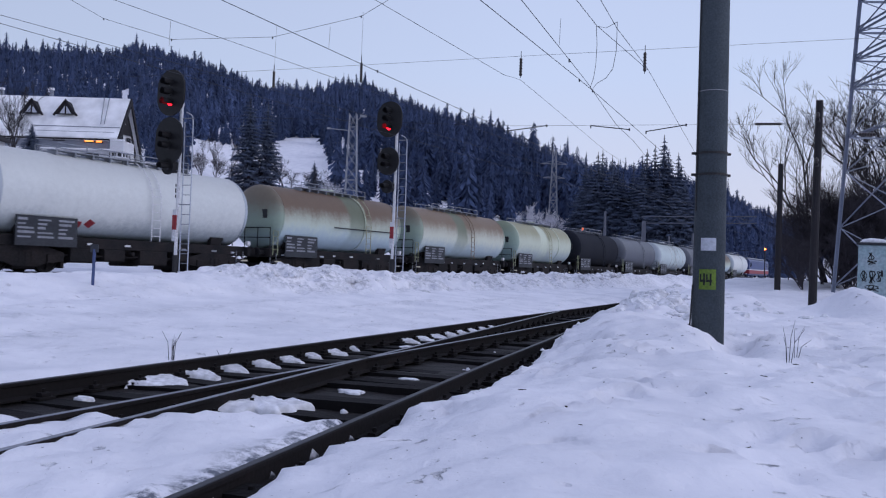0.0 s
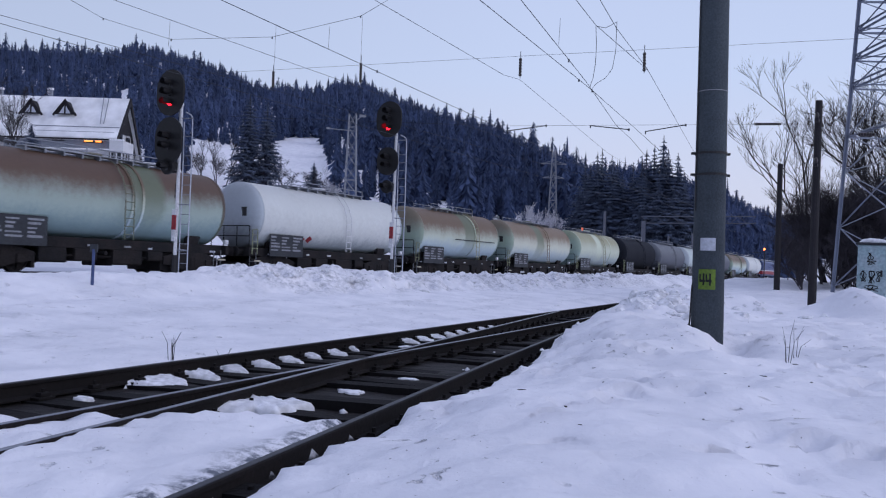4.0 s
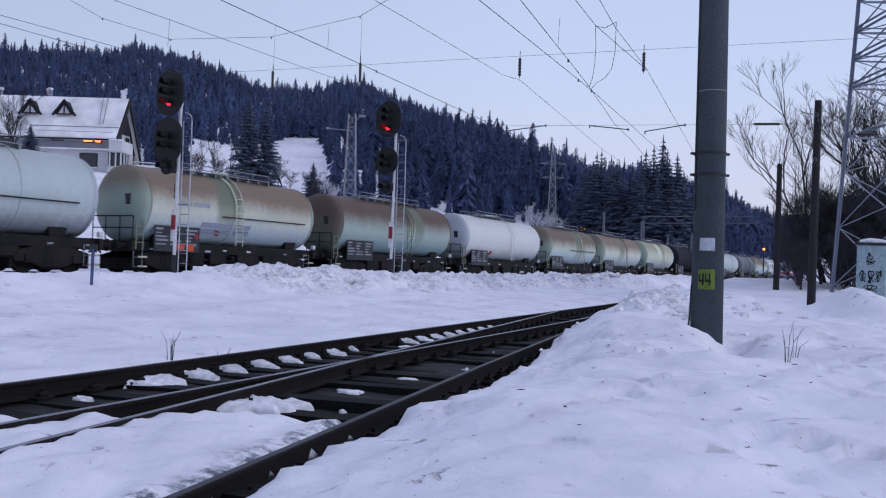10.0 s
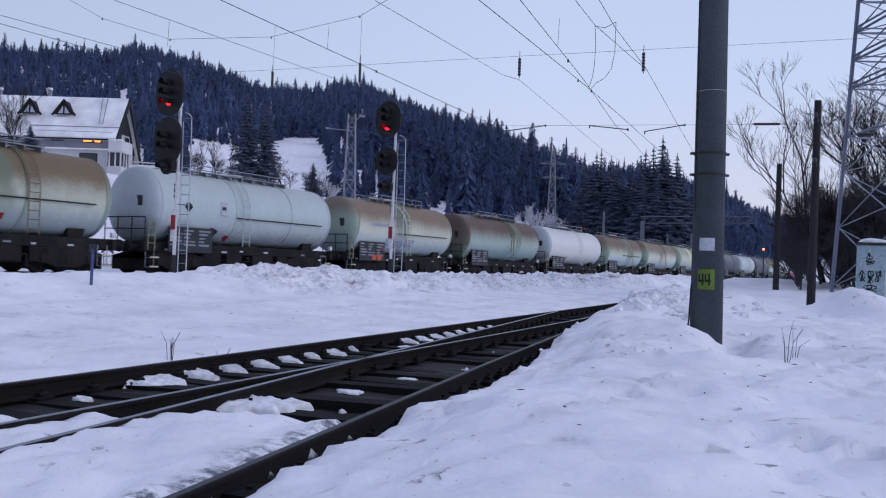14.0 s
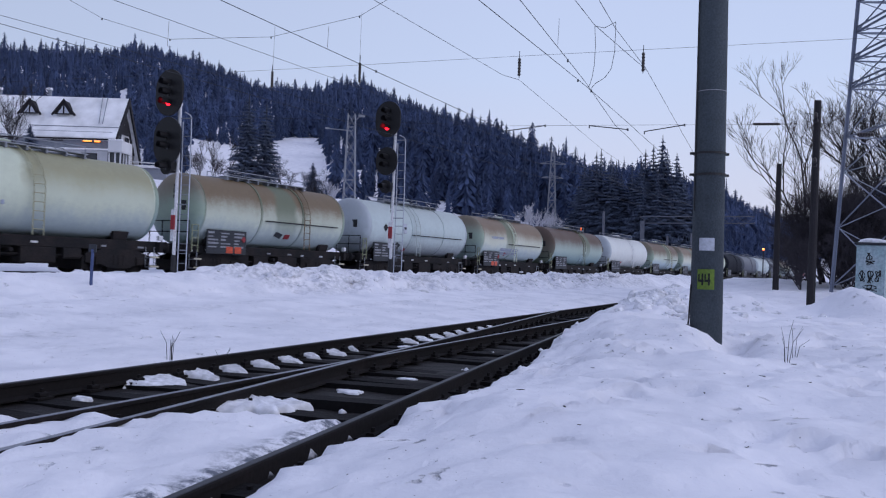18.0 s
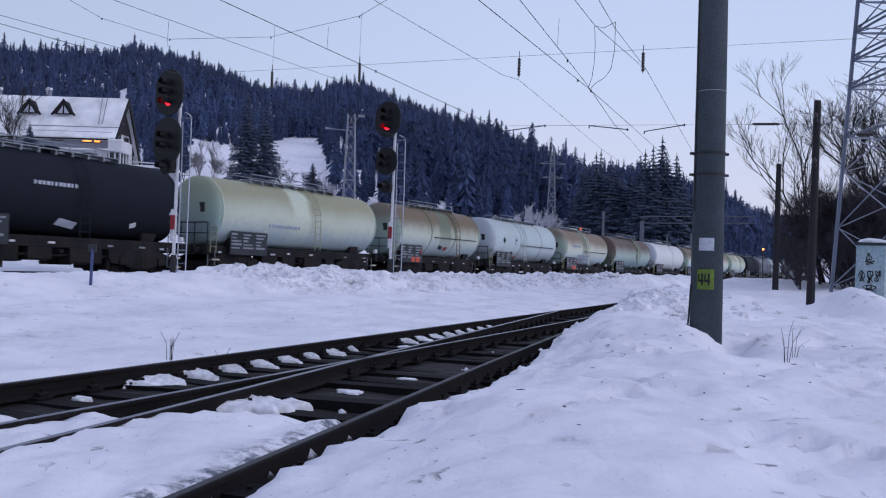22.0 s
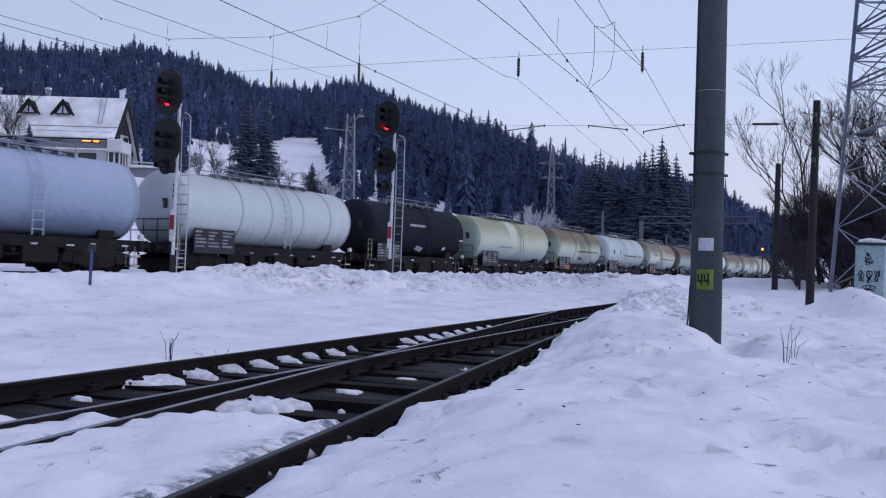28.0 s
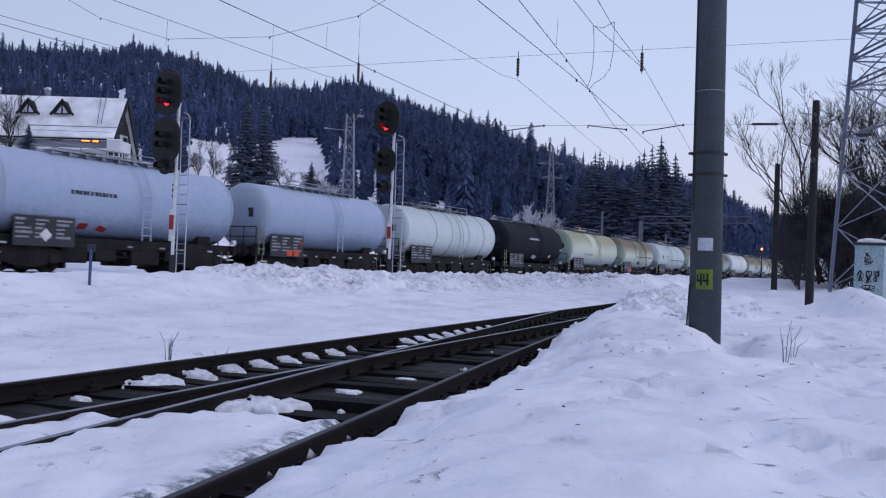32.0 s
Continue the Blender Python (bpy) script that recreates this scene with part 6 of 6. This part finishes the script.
def place_spruces():
    for i, (x, y, top, spread, lab) in enumerate(((-15.25, 65, 13.9, 1.35, "broad dark spruce before the cleared slope"), (-14.05, 65.8, 13.6, 1.25, "dark spruce close beside a broader one"), (-11.9, 76, 10.2, 1.1, "small dark spruce on the cleared slope"),
                                                   (-25.6, 52, 9.2, 0.8, "slim dark young spruce before the pale house"))):
        z = ground_z(x, y)[0]
        spruce("spruce_tree", x, y, z, top - z, spread, lab, "spruces near the house", i + 20, 0.55 if i < 2 else 0.8)
    for i, (x, y, top, spread) in enumerate(((33.3, 130, 22.6, 3.3), (31.2, 132, 20.6, 3.2), (35.0, 128, 19.6, 3.2), (30.2, 129, 16.5, 3.0), (37.5, 127, 14.5, 3.0), (26.2, 133, 15.5, 3.0), (24.0, 135, 16.5, 3.0), (21.6, 137, 15.0, 2.8), (36.6, 130, 17.0, 2.6), (29.6, 134, 18.2, 2.7), (25.0, 136, 21.0, 2.6), (27.4, 138, 18.9, 2.6), (23.0, 140, 19.4, 2.5), (28.4, 136, 17.4, 2.5), (38.6, 131, 15.5, 2.4), (41.0, 133, 14.2, 2.4), (34.3, 127, 16.2, 2.8), (32.2, 128, 16.8, 2.8), (32.3, 131.5, 21.3, 2.6), (34.3, 131, 20.6, 2.7), (30.3, 131, 18.8, 2.6), (26.1, 133.5, 19.6, 2.5), (24.0, 134.5, 20.3, 2.5), (27.2, 134.5, 19.0, 2.6), (36.0, 130, 18.0, 2.6), (23.1, 135.5, 18.6, 2.4))):
        z = ground_z(x, y)[0]
        spruce("spruce_tree", x, y, z, top - z, spread * 1.3, "tall dark spruce in a stand behind the tracks", "spruces behind the tracks", i + 40)


place_spruces()
spruce("spruce_tree", 17.7, 33.5, ground_z(17.7, 33.5)[0], 6.2, 1.5, "dark young spruce among bare trees beside the pylon", "spruces behind the tracks", 77)


def bare_tree_mesh(name, seed, h, mat, twigs=4, spread=0.55, forks=3, r0=0.02, depth=5):
    """Trunk and crown of a leafless tree, h metres high."""
    rnd = random.Random(seed)
    trunk, crown = Geo(), Geo()

    def grow(p, d, length, r, depth, geo_):
        pts, q, u = [p], p.copy(), d.copy()
        n = 3 if depth else 1
        for _ in range(n):
            u = (u + Vector((rnd.uniform(-1, 1), rnd.uniform(-1, 1), rnd.uniform(-0.3, 0.7))) * 0.16).normalized()
            q = q + u * length / n
            pts.append(q.copy())
        geo_.tube(pts, r, 5 if depth > 2 else 3, r * 0.6, False)
        if depth == 0:
            return
        for i in range(forks if depth > 1 else twigs):
            at = pts[rnd.choice((1, 2, 3, 3))]
            side = Vector((rnd.uniform(-1, 1), rnd.uniform(-1, 1), rnd.uniform(-0.15, 0.6))).normalized()
            grow(at, (u + side * rnd.uniform(spread, spread * 2)).normalized(), length * rnd.uniform(0.55, 0.8), max(r * 0.6, 0.0045), depth - 1, crown)

    grow(Vector((0, 0, -0.2)), Vector((rnd.uniform(-0.1, 0.1), rnd.uniform(-0.1, 0.1), 1)), h * (0.36 if depth == 5 else 0.30), h * r0, depth, trunk)
    return trunk.mesh(name + "_trunk", mat), crown.mesh(name + "_crown", mat)


def bare_trees():
    kinds = [bare_tree_mesh("bare_tree", 60 + i, 9.0, TWIG, 5, 0.36, 3, 0.0085, 6) for i in range(4)]
    spots = ((15.2, 33, 5.6), (16.0, 35, 6.4), (17.6, 36, 8.8), (18.4, 35, 11.4), (20.2, 37, 11.5), (15.8, 31.5, 7.8), (17.8, 31, 9.2), (19.4, 32.5, 11.0), (14.6, 36, 2.8), (21.5, 35, 12.0), (17.2, 38, 11.5), (18.8, 29.5, 10.4), (19.2, 33.5, 11.4), (20.8, 34.5, 12.4), (22.2, 36.5, 13.0), (19.8, 30.6, 10.8))
    rnd = random.Random(8)
    for i, (x, y, h) in enumerate(spots):
        tr, cr = kinds[i % 4]
        ob = thing("bare_tree", pose(x, y, ground_z(x, y)[0] - 0.1, 0, 0, rnd.uniform(0, 360)) @ Matrix.Scale(h / 9.0, 4), "leafless dark tree with fine spreading twigs", "bare tree", "bare trees beside the track")
        part("trunk", tr, TWIG, ob)
        part("crown", cr, TWIG, ob)
    for i, (x, y, h) in enumerate(((-30.1, 58.0, 9.0), (-28.9, 57.0, 7.0))):
        tr, cr = kinds[i + 1]
        ob = thing("bare_tree", pose(x, y, ground_z(x, y)[0] - 0.1, 0, 0, 40 + 130 * i) @ Matrix.Scale(h / 9.0, 4), "leafless tree with spreading branches before the house", "bare tree", "bare trees before the house")
        part("trunk", tr, TWIG, ob)
        part("crown", cr, TWIG, ob)
    for i, (x, y, h) in enumerate(((-12.55, 66.0, 6.6), (-19.4, 66.5, 5.6), (-18.3, 67.5, 5.0), (-20.6, 67.0, 5.2), (-17.4, 66.8, 5.8), (-11.2, 68.0, 5.0), (-10.4, 70.0, 4.4))):
        tr, cr = kinds[i % 4]
        ob = thing("bare_tree", pose(x, y, ground_z(x, y)[0] - 0.1, 0, 0, 70 * i) @ Matrix.Scale(h / 9.0, 4), "small leafless tree on the snowy slope", "bare tree", "small bare trees on the slope")
        part("trunk", tr, TWIG, ob)
        part("crown", cr, TWIG, ob)
    # thicket along the foot of the trees
    bushes = [bare_tree_mesh("thicket_bush", 80 + i, 3.2, BRUSH, 5, 0.75, 4, 0.012) for i in range(3)]
    for i in range(90):
        x, y = rnd.uniform(11.6, 22.5), rnd.uniform(29.5, 40)
        if i < 7:
            x, y = ((13.4, 32), (13.9, 33.2), (14.5, 34.5), (13.1, 31.2), (15.0, 36), (15.5, 37), (12.9, 30.5))[i]
        elif x / y < 0.425:
            continue
        tr, cr = bushes[i % 3]
        ob = thing("thicket_bush", pose(x, y, ground_z(x, y)[0] - 0.15, 0, 0, rnd.uniform(0, 360)) @ Matrix.Scale(rnd.uniform(0.9, 1.75) if i > 6 else 0.85, 4), "dense dark leafless shrub at the foot of the trees", "shrub", "thicket beside the track")
        part("stem", tr, TWIG, ob)
        part("brush", cr, TWIG, ob)
    # shrubs and small trees on the cleared slope and by the house
    for i, (x, y, k) in enumerate(((-42.0, 145, 1.5), (-40.2, 148, 1.3), (-39.0, 142, 1.6), (-37.0, 146, 1.4), (-35.4, 141, 1.5), (-28.4, 143, 1.9), (-27.0, 147, 1.5), (-33.8, 144, 1.2), (-24.0, 150, 1.2), (-22.5, 146, 1.1), (-44.0, 150, 1.4))):
        tr, cr = bushes[i % 3]
        ob = thing("bare_shrub", pose(x, y, ground_z(x, y)[0] - 0.1, 0, 0, rnd.uniform(0, 360)) @ Matrix.Scale(k, 4), "leafless shrub on the snowy slope", "shrub", "shrubs on the slope")
        part("stem", tr, TWIG, ob)
        part("brush", cr, TWIG, ob)
    frost = [bare_tree_mesh("frosted_shrub", 90 + i, 6.0, FROST, 5, 0.6, 4, 0.02) for i in range(2)]
    for i in range(14):
        x, y = (14.2 + i * 0.95, 150 + rnd.uniform(-6, 6)) if i < 9 else (-11.1 + 0.3 * (i - 9), 82.0 - i * 0.4)
        tr, cr = frost[i % 2]
        ob = thing("frosted_shrub", pose(x, y, ground_z(x, y)[0] + (0.6 if i < 9 else -0.1), 0, 0, rnd.uniform(0, 360)) @ Matrix.Scale(rnd.uniform(0.55, 0.95) * (1.0 if i < 9 else 0.42), 4), "frost-white leafless shrub on the slope", "shrub", "frosted shrubs")
        part("stem", tr, FROST, ob)
        part("brush", cr, FROST, ob)


bare_trees()


def weed(x, y, h, n, seed, label):
    rnd = random.Random(seed)
    ob = thing("dry_weed", pose(x, y, ground_z(x, y)[0]), label, "weed", "dry weeds in the snow")
    for i in range(n):
        a, l = rnd.uniform(0, 6.28), rnd.uniform(0.1, 0.45)
        hh = h * rnd.uniform(0.5, 1.0)
        part("stalk", Geo().tube([(0.03 * math.cos(a), 0.03 * math.sin(a), -0.05), (l * 0.4 * math.cos(a) * h, l * 0.4 * math.sin(a) * h, hh * 0.6), (l * math.cos(a) * h, l * math.sin(a) * h, hh)], 0.0042, 4, 0.0015), TWIG, ob)


weed(3.63, 8.9, 0.5, 4, 1, "thin dry weed stalks standing in the snow heap")
weed(3.95, 9.5, 0.4, 3, 2, "thin dry weed stalks standing in the snow heap")
weed(-3.05, 9.62, 0.36, 9, 4, "tuft of dry weeds beside the rail")
weed(-2.6, 10.2, 0.3, 4, 5, "tuft of dry weeds beside the rail")
weed(-4.25, 7.4, 0.22, 4, 6, "tuft of dry weeds beside the rail")


def snow_crumbs():
    """Fallen lumps of snow along the edges of the bare ballast."""
    rnd = random.Random(31)
    g = Geo()
    for i in range(70):
        s = rnd.uniform(1.2, 9)
        e = right_rail(s) + rnd.choice((rnd.uniform(0.3, 0.55), rnd.uniform(0.3, 0.55), rnd.uniform(-0.9, -0.2)))
        p = near(s, e)
        z = ground_z(p.x, p.y)[0]
        r = rnd.choice((0.012, 0.016, 0.02, 0.03, 0.04))
        k, ring = 6, []
        for zz, q in ((-0.3, 0.8), (0.25, 1.0), (0.75, 0.6)):
            ring += [(p.x + r * q * rnd.uniform(0.7, 1.3) * math.cos(1.047 * j), p.y + r * q * rnd.uniform(0.7, 1.3) * math.sin(1.047 * j), z + 0.7 * zz * r * rnd.uniform(0.6, 1.4)) for j in range(k)]
        ring.append((p.x, p.y, z + r))
        g.add(ring, [(a * k + j, a * k + (j + 1) % k, (a + 1) * k + (j + 1) % k, (a + 1) * k + j) for a in range(2) for j in range(k)] + [(2 * k + j, 2 * k + (j + 1) % k, 3 * k) for j in range(k)])
    solid("snow_crumbs", g, CAP, "small fallen lumps of snow on the bare ballast", "snow", kind="stuff", smooth=True)


snow_crumbs()


def snow_patch(s, e, ds, de, h, seed):
    """A thin ragged patch of old snow left between two sleepers."""
    rnd = random.Random(seed)
    n, g = 48, Geo()
    rings = ((1.0, 0.0), (0.97, 0.6), (0.9, 0.85), (0.75, 0.95), (0.6, 1.0), (0.45, 1.0), (0.3, 1.0), (0.15, 1.0))
    ph = [rnd.uniform(0, 6.28) for _ in range(4)]
    pts = []
    for q, z in rings:
        for j in range(n):
            a = 2 * math.pi * j / n
            c, d = math.cos(a), math.sin(a)
            k = (abs(c) ** 4 + abs(d) ** 4) ** (-0.25)
            k *= q * (1 + 0.16 * math.sin(2 * a + ph[0]) + 0.13 * math.sin(3 * a + ph[3]) + 0.11 * math.sin(5 * a + ph[1]) + 0.09 * math.sin(9 * a + ph[2]) + 0.07 * rnd.uniform(-1, 1))
            pts.append(near(s + ds * k * c, e + de * k * d, -0.2 + (0.02 + h) * z + (0.45 * h * noise.noise(Vector((4 * k * c, 4 * k * d, seed))) + 0.2 * h * noise.noise(Vector((11 * k * c, 11 * k * d, seed)))) * (q < 1)))
    pts.append(near(s, e, -0.18 + h))
    m = len(rings) - 1
    g.add(pts, [(a * n + j, a * n + (j + 1) % n, (a + 1) * n + (j + 1) % n, (a + 1) * n + j) for a in range(m) for j in range(n)] + [(m * n + j, m * n + (j + 1) % n, (m + 1) * n) for j in range(n)])
    solid("snow_patch", g, CAP, "thin ragged patch of old snow between two sleepers", "snow patch", "snow patches", smooth=True)


def rail_drift(s, ds, de, seed):
    """Snow left between two sleepers, banked against the rail and running out to a tail."""
    rnd = random.Random(seed)
    n, m = 14, 12
    pts = []
    for j in range(m + 1):
        u = j / m
        c = s - 0.25 * ds * u + 0.06 * ds * math.sin(5 * u + seed)
        w = ds * (1 - 0.78 * u ** 1.4) * (1 + 0.14 * rnd.uniform(-1, 1))
        for i in range(n + 1):
            q = 2 * i / n - 1
            x, y = c + w * q + 0.01 * rnd.uniform(-1, 1), 0.055 + de * u + 0.012 * rnd.uniform(-1, 1)
            edge = min(1.0, 6.0 * (1 - abs(q)) + 0.02, 6.0 * (1 - u) + 0.02)
            z = -0.235 + edge * (0.075 * (1 - u) ** 0.7 + 0.045 + 0.014 * noise.noise(Vector((x * 9, y * 9, seed))) + 0.008 * rnd.uniform(-1, 1))
            pts.append(near(x, y, z))
    g = Geo().add(pts, [(j * (n + 1) + i, j * (n + 1) + i + 1, (j + 1) * (n + 1) + i + 1, (j + 1) * (n + 1) + i) for j in range(m) for i in range(n)])
    solid("snow_patch", g, CLOD, "small drift of old snow banked against the rail", "snow patch", "snow patches", smooth=True)


for i, (s, ds, de) in enumerate(((1.76, 0.36, 0.52), (2.43, 0.19, 0.42), (3.03, 0.17, 0.36), (3.63, 0.18, 0.40), (4.23, 0.17, 0.34), (4.83, 0.14, 0.24), (5.43, 0.16, 0.30), (6.03, 0.07, 0.16),
                                 (7.83, 0.19, 0.36), (8.43, 0.19, 0.36), (9.03, 0.20, 0.36), (9.63, 0.20, 0.34), (10.23, 0.19, 0.32), (10.83, 0.2, 0.3), (11.43, 0.2, 0.28), (12.03, 0.2, 0.26))):
    rail_drift(s, ds, de, 300 + i)
for i, (s, e, ds, de, h) in enumerate(((0.58, 0.34, 0.07, 0.10, 0.02), (7.1, 0.42, 0.2, 0.06, 0.012), (0.92, 2.0, 0.32, 0.38, 0.09), (1.85, 2.2, 0.10, 0.16, 0.004), (2.45, 2.08, 0.09, 0.15, 0.004), (3.7, 2.15, 0.05, 0.10, 0.003))):
    snow_patch(s, e, ds, de, h, 340 + i)


def snow_clods():
    """Tumbled clods of ploughed snow on the bank, on the heap behind the turnout and before the trees."""
    rnd = random.Random(52)
    bm = bmesh.new()
    bmesh.ops.create_icosphere(bm, subdivisions=2, radius=1.0)
    base, tri = [v.co.copy() for v in bm.verts], [tuple(v.index for v in f.verts) for f in bm.faces]
    bm.free()
    for name, lab, spots in (
            ("snow_clods", "tumbled clods of ploughed snow along the bank", [(far(rnd.uniform(15.5, 46), rnd.gauss(15.1, 0.5)), rnd.choice((0.05, 0.06, 0.08, 0.10, 0.15))) for _ in range(190)]),
            ("snow_clods", "dirty clods of snow heaped behind the turnout", [(Vector((rnd.gauss(3.85, 0.26), rnd.gauss(15.2, 0.7), 0)), rnd.choice((0.04, 0.06, 0.08, 0.10, 0.14))) for _ in range(110)]),
            ("snow_clods", "lumps of snow on the bank before the trees", [(Vector((rnd.gauss(5.8, 0.9), rnd.uniform(15.5, 26), 0)), rnd.choice((0.04, 0.06, 0.09, 0.13))) for _ in range(90)])):
        g = Geo()
        for p, r in spots:
            if near_inv(p.x, p.y)[1] > -0.5 and near_inv(p.x, p.y)[1] < right_rail(near_inv(p.x, p.y)[0]) + 0.5:
                continue
            z = ground_z(p.x, p.y)[0]
            k, o = rnd.uniform(0, 99), Vector((p.x, p.y, z + r * rnd.uniform(-0.3, 0.15)))
            sc = Vector((rnd.uniform(0.8, 1.5), rnd.uniform(0.8, 1.3), rnd.uniform(0.55, 0.85))) * r
            g.add([o + Vector((v.x * sc.x, v.y * sc.y, v.z * sc.z)) * (1 + 0.45 * noise.noise(v * 1.6 + Vector((k, 0, 0))) + 0.2 * noise.noise(v * 4 + Vector((k, 3, 0)))) for v in base], tri)
        solid(name, g, CLOD, lab, "snow clods", kind="stuff")


snow_clods()


def snow_debris():
    """Bits of bark, twig and dirt lying on the trodden heap."""
    rnd = random.Random(71)
    g = Geo()
    for i in range(110):
        x, y = rnd.uniform(0.2, 7.5), rnd.uniform(4.2, 14.5)
        s, e = near_inv(x, y)
        if -0.5 < e < right_rail(s) + 0.7:
            continue
        z, a, l = ground_z(x, y)[0] + 0.001, rnd.uniform(0, 6.28), rnd.choice((0.006, 0.008, 0.012, 0.016, 0.03))
        w = min(l, rnd.uniform(0.003, 0.007))
        c, d = math.cos(a), math.sin(a)
        g.tube([(x - l * c, y - l * d, z), (x + rnd.uniform(-0.3, 0.3) * l, y + rnd.uniform(-0.3, 0.3) * l, z + 0.4 * w), (x + l * c, y + l * d, z + rnd.uniform(0, 0.3) * l)], w, 5, 0.5 * w)
    solid("snow_debris", g, BARK, "scattered bits of bark and dirt on the snow", "debris", kind="stuff")


snow_debris()


# ---- locomotive at the head of the train ----
def locomotive():
    ob = thing("locomotive", Matrix(), "red and blue electric locomotive with pale bands", "locomotive")
    blue = material("locomotive_blue", (0.04, 0.07, 0.2), 0.4)
    part("body", Geo().box(-8.6, 8.6, -1.45, 1.45, 1.2, 3.7, None, 0.25), blue, ob)
    part("waist_band", Geo().box(-8.62, 8.62, -1.47, 1.47, 1.45, 2.0), RED, ob, "red lower band")
    part("pale_band", Geo().box(-8.63, 8.63, -1.475, 1.475, 2.02, 2.15), WHITE, ob)
    part("roof", Geo().box(-7.8, 7.8, -1.1, 1.1, 3.7, 4.0, None, 0.15), STEEL, ob)
    for sx in (-1, 1):
        part("windscreen", Geo().box(sx * 8.62 - 0.03, sx * 8.62 + 0.03, -1.1, 1.1, 2.5, 3.35), GLASS, ob)
        for y in (-1, 1):
            part("cab_window", Geo().box(sx * 7.4 - 0.4, sx * 7.4 + 0.4, y * 1.47 - 0.02, y * 1.47 + 0.02, 2.5, 3.2), GLASS, ob)
            part("buffer", KIT["buffer"], GRIME, ob, "", pose(sx * 8.6, y * 0.875, 1.05) @ pose(0, 0, 0, 0, 0, 0 if sx > 0 else 180))
        bo = part("bogie", KIT["bogie"], GRIME, ob, "", pose(sx * 5.2, 0, 0))
        for ax in (-0.9, 0.9):
            part("wheelset", KIT["wheelset"], GRIME, bo, "", pose(ax, 0, 0.46))
        part("pantograph", Geo().tube([(sx * 5 - 0.8, 0, 4.0), (sx * 5 + 0.6, 0, 4.6), (sx * 5 - 0.6, 0, 5.2)], 0.04, 5).tube([(sx * 5 - 0.6, -0.8, 5.2), (sx * 5 - 0.6, 0.8, 5.2)], 0.04, 5), DARK, ob)
    return ob


TRAIN.append((locomotive(), 58.80 * LAM - 26.15 * math.tan(PHI) + 9.9))

motions()
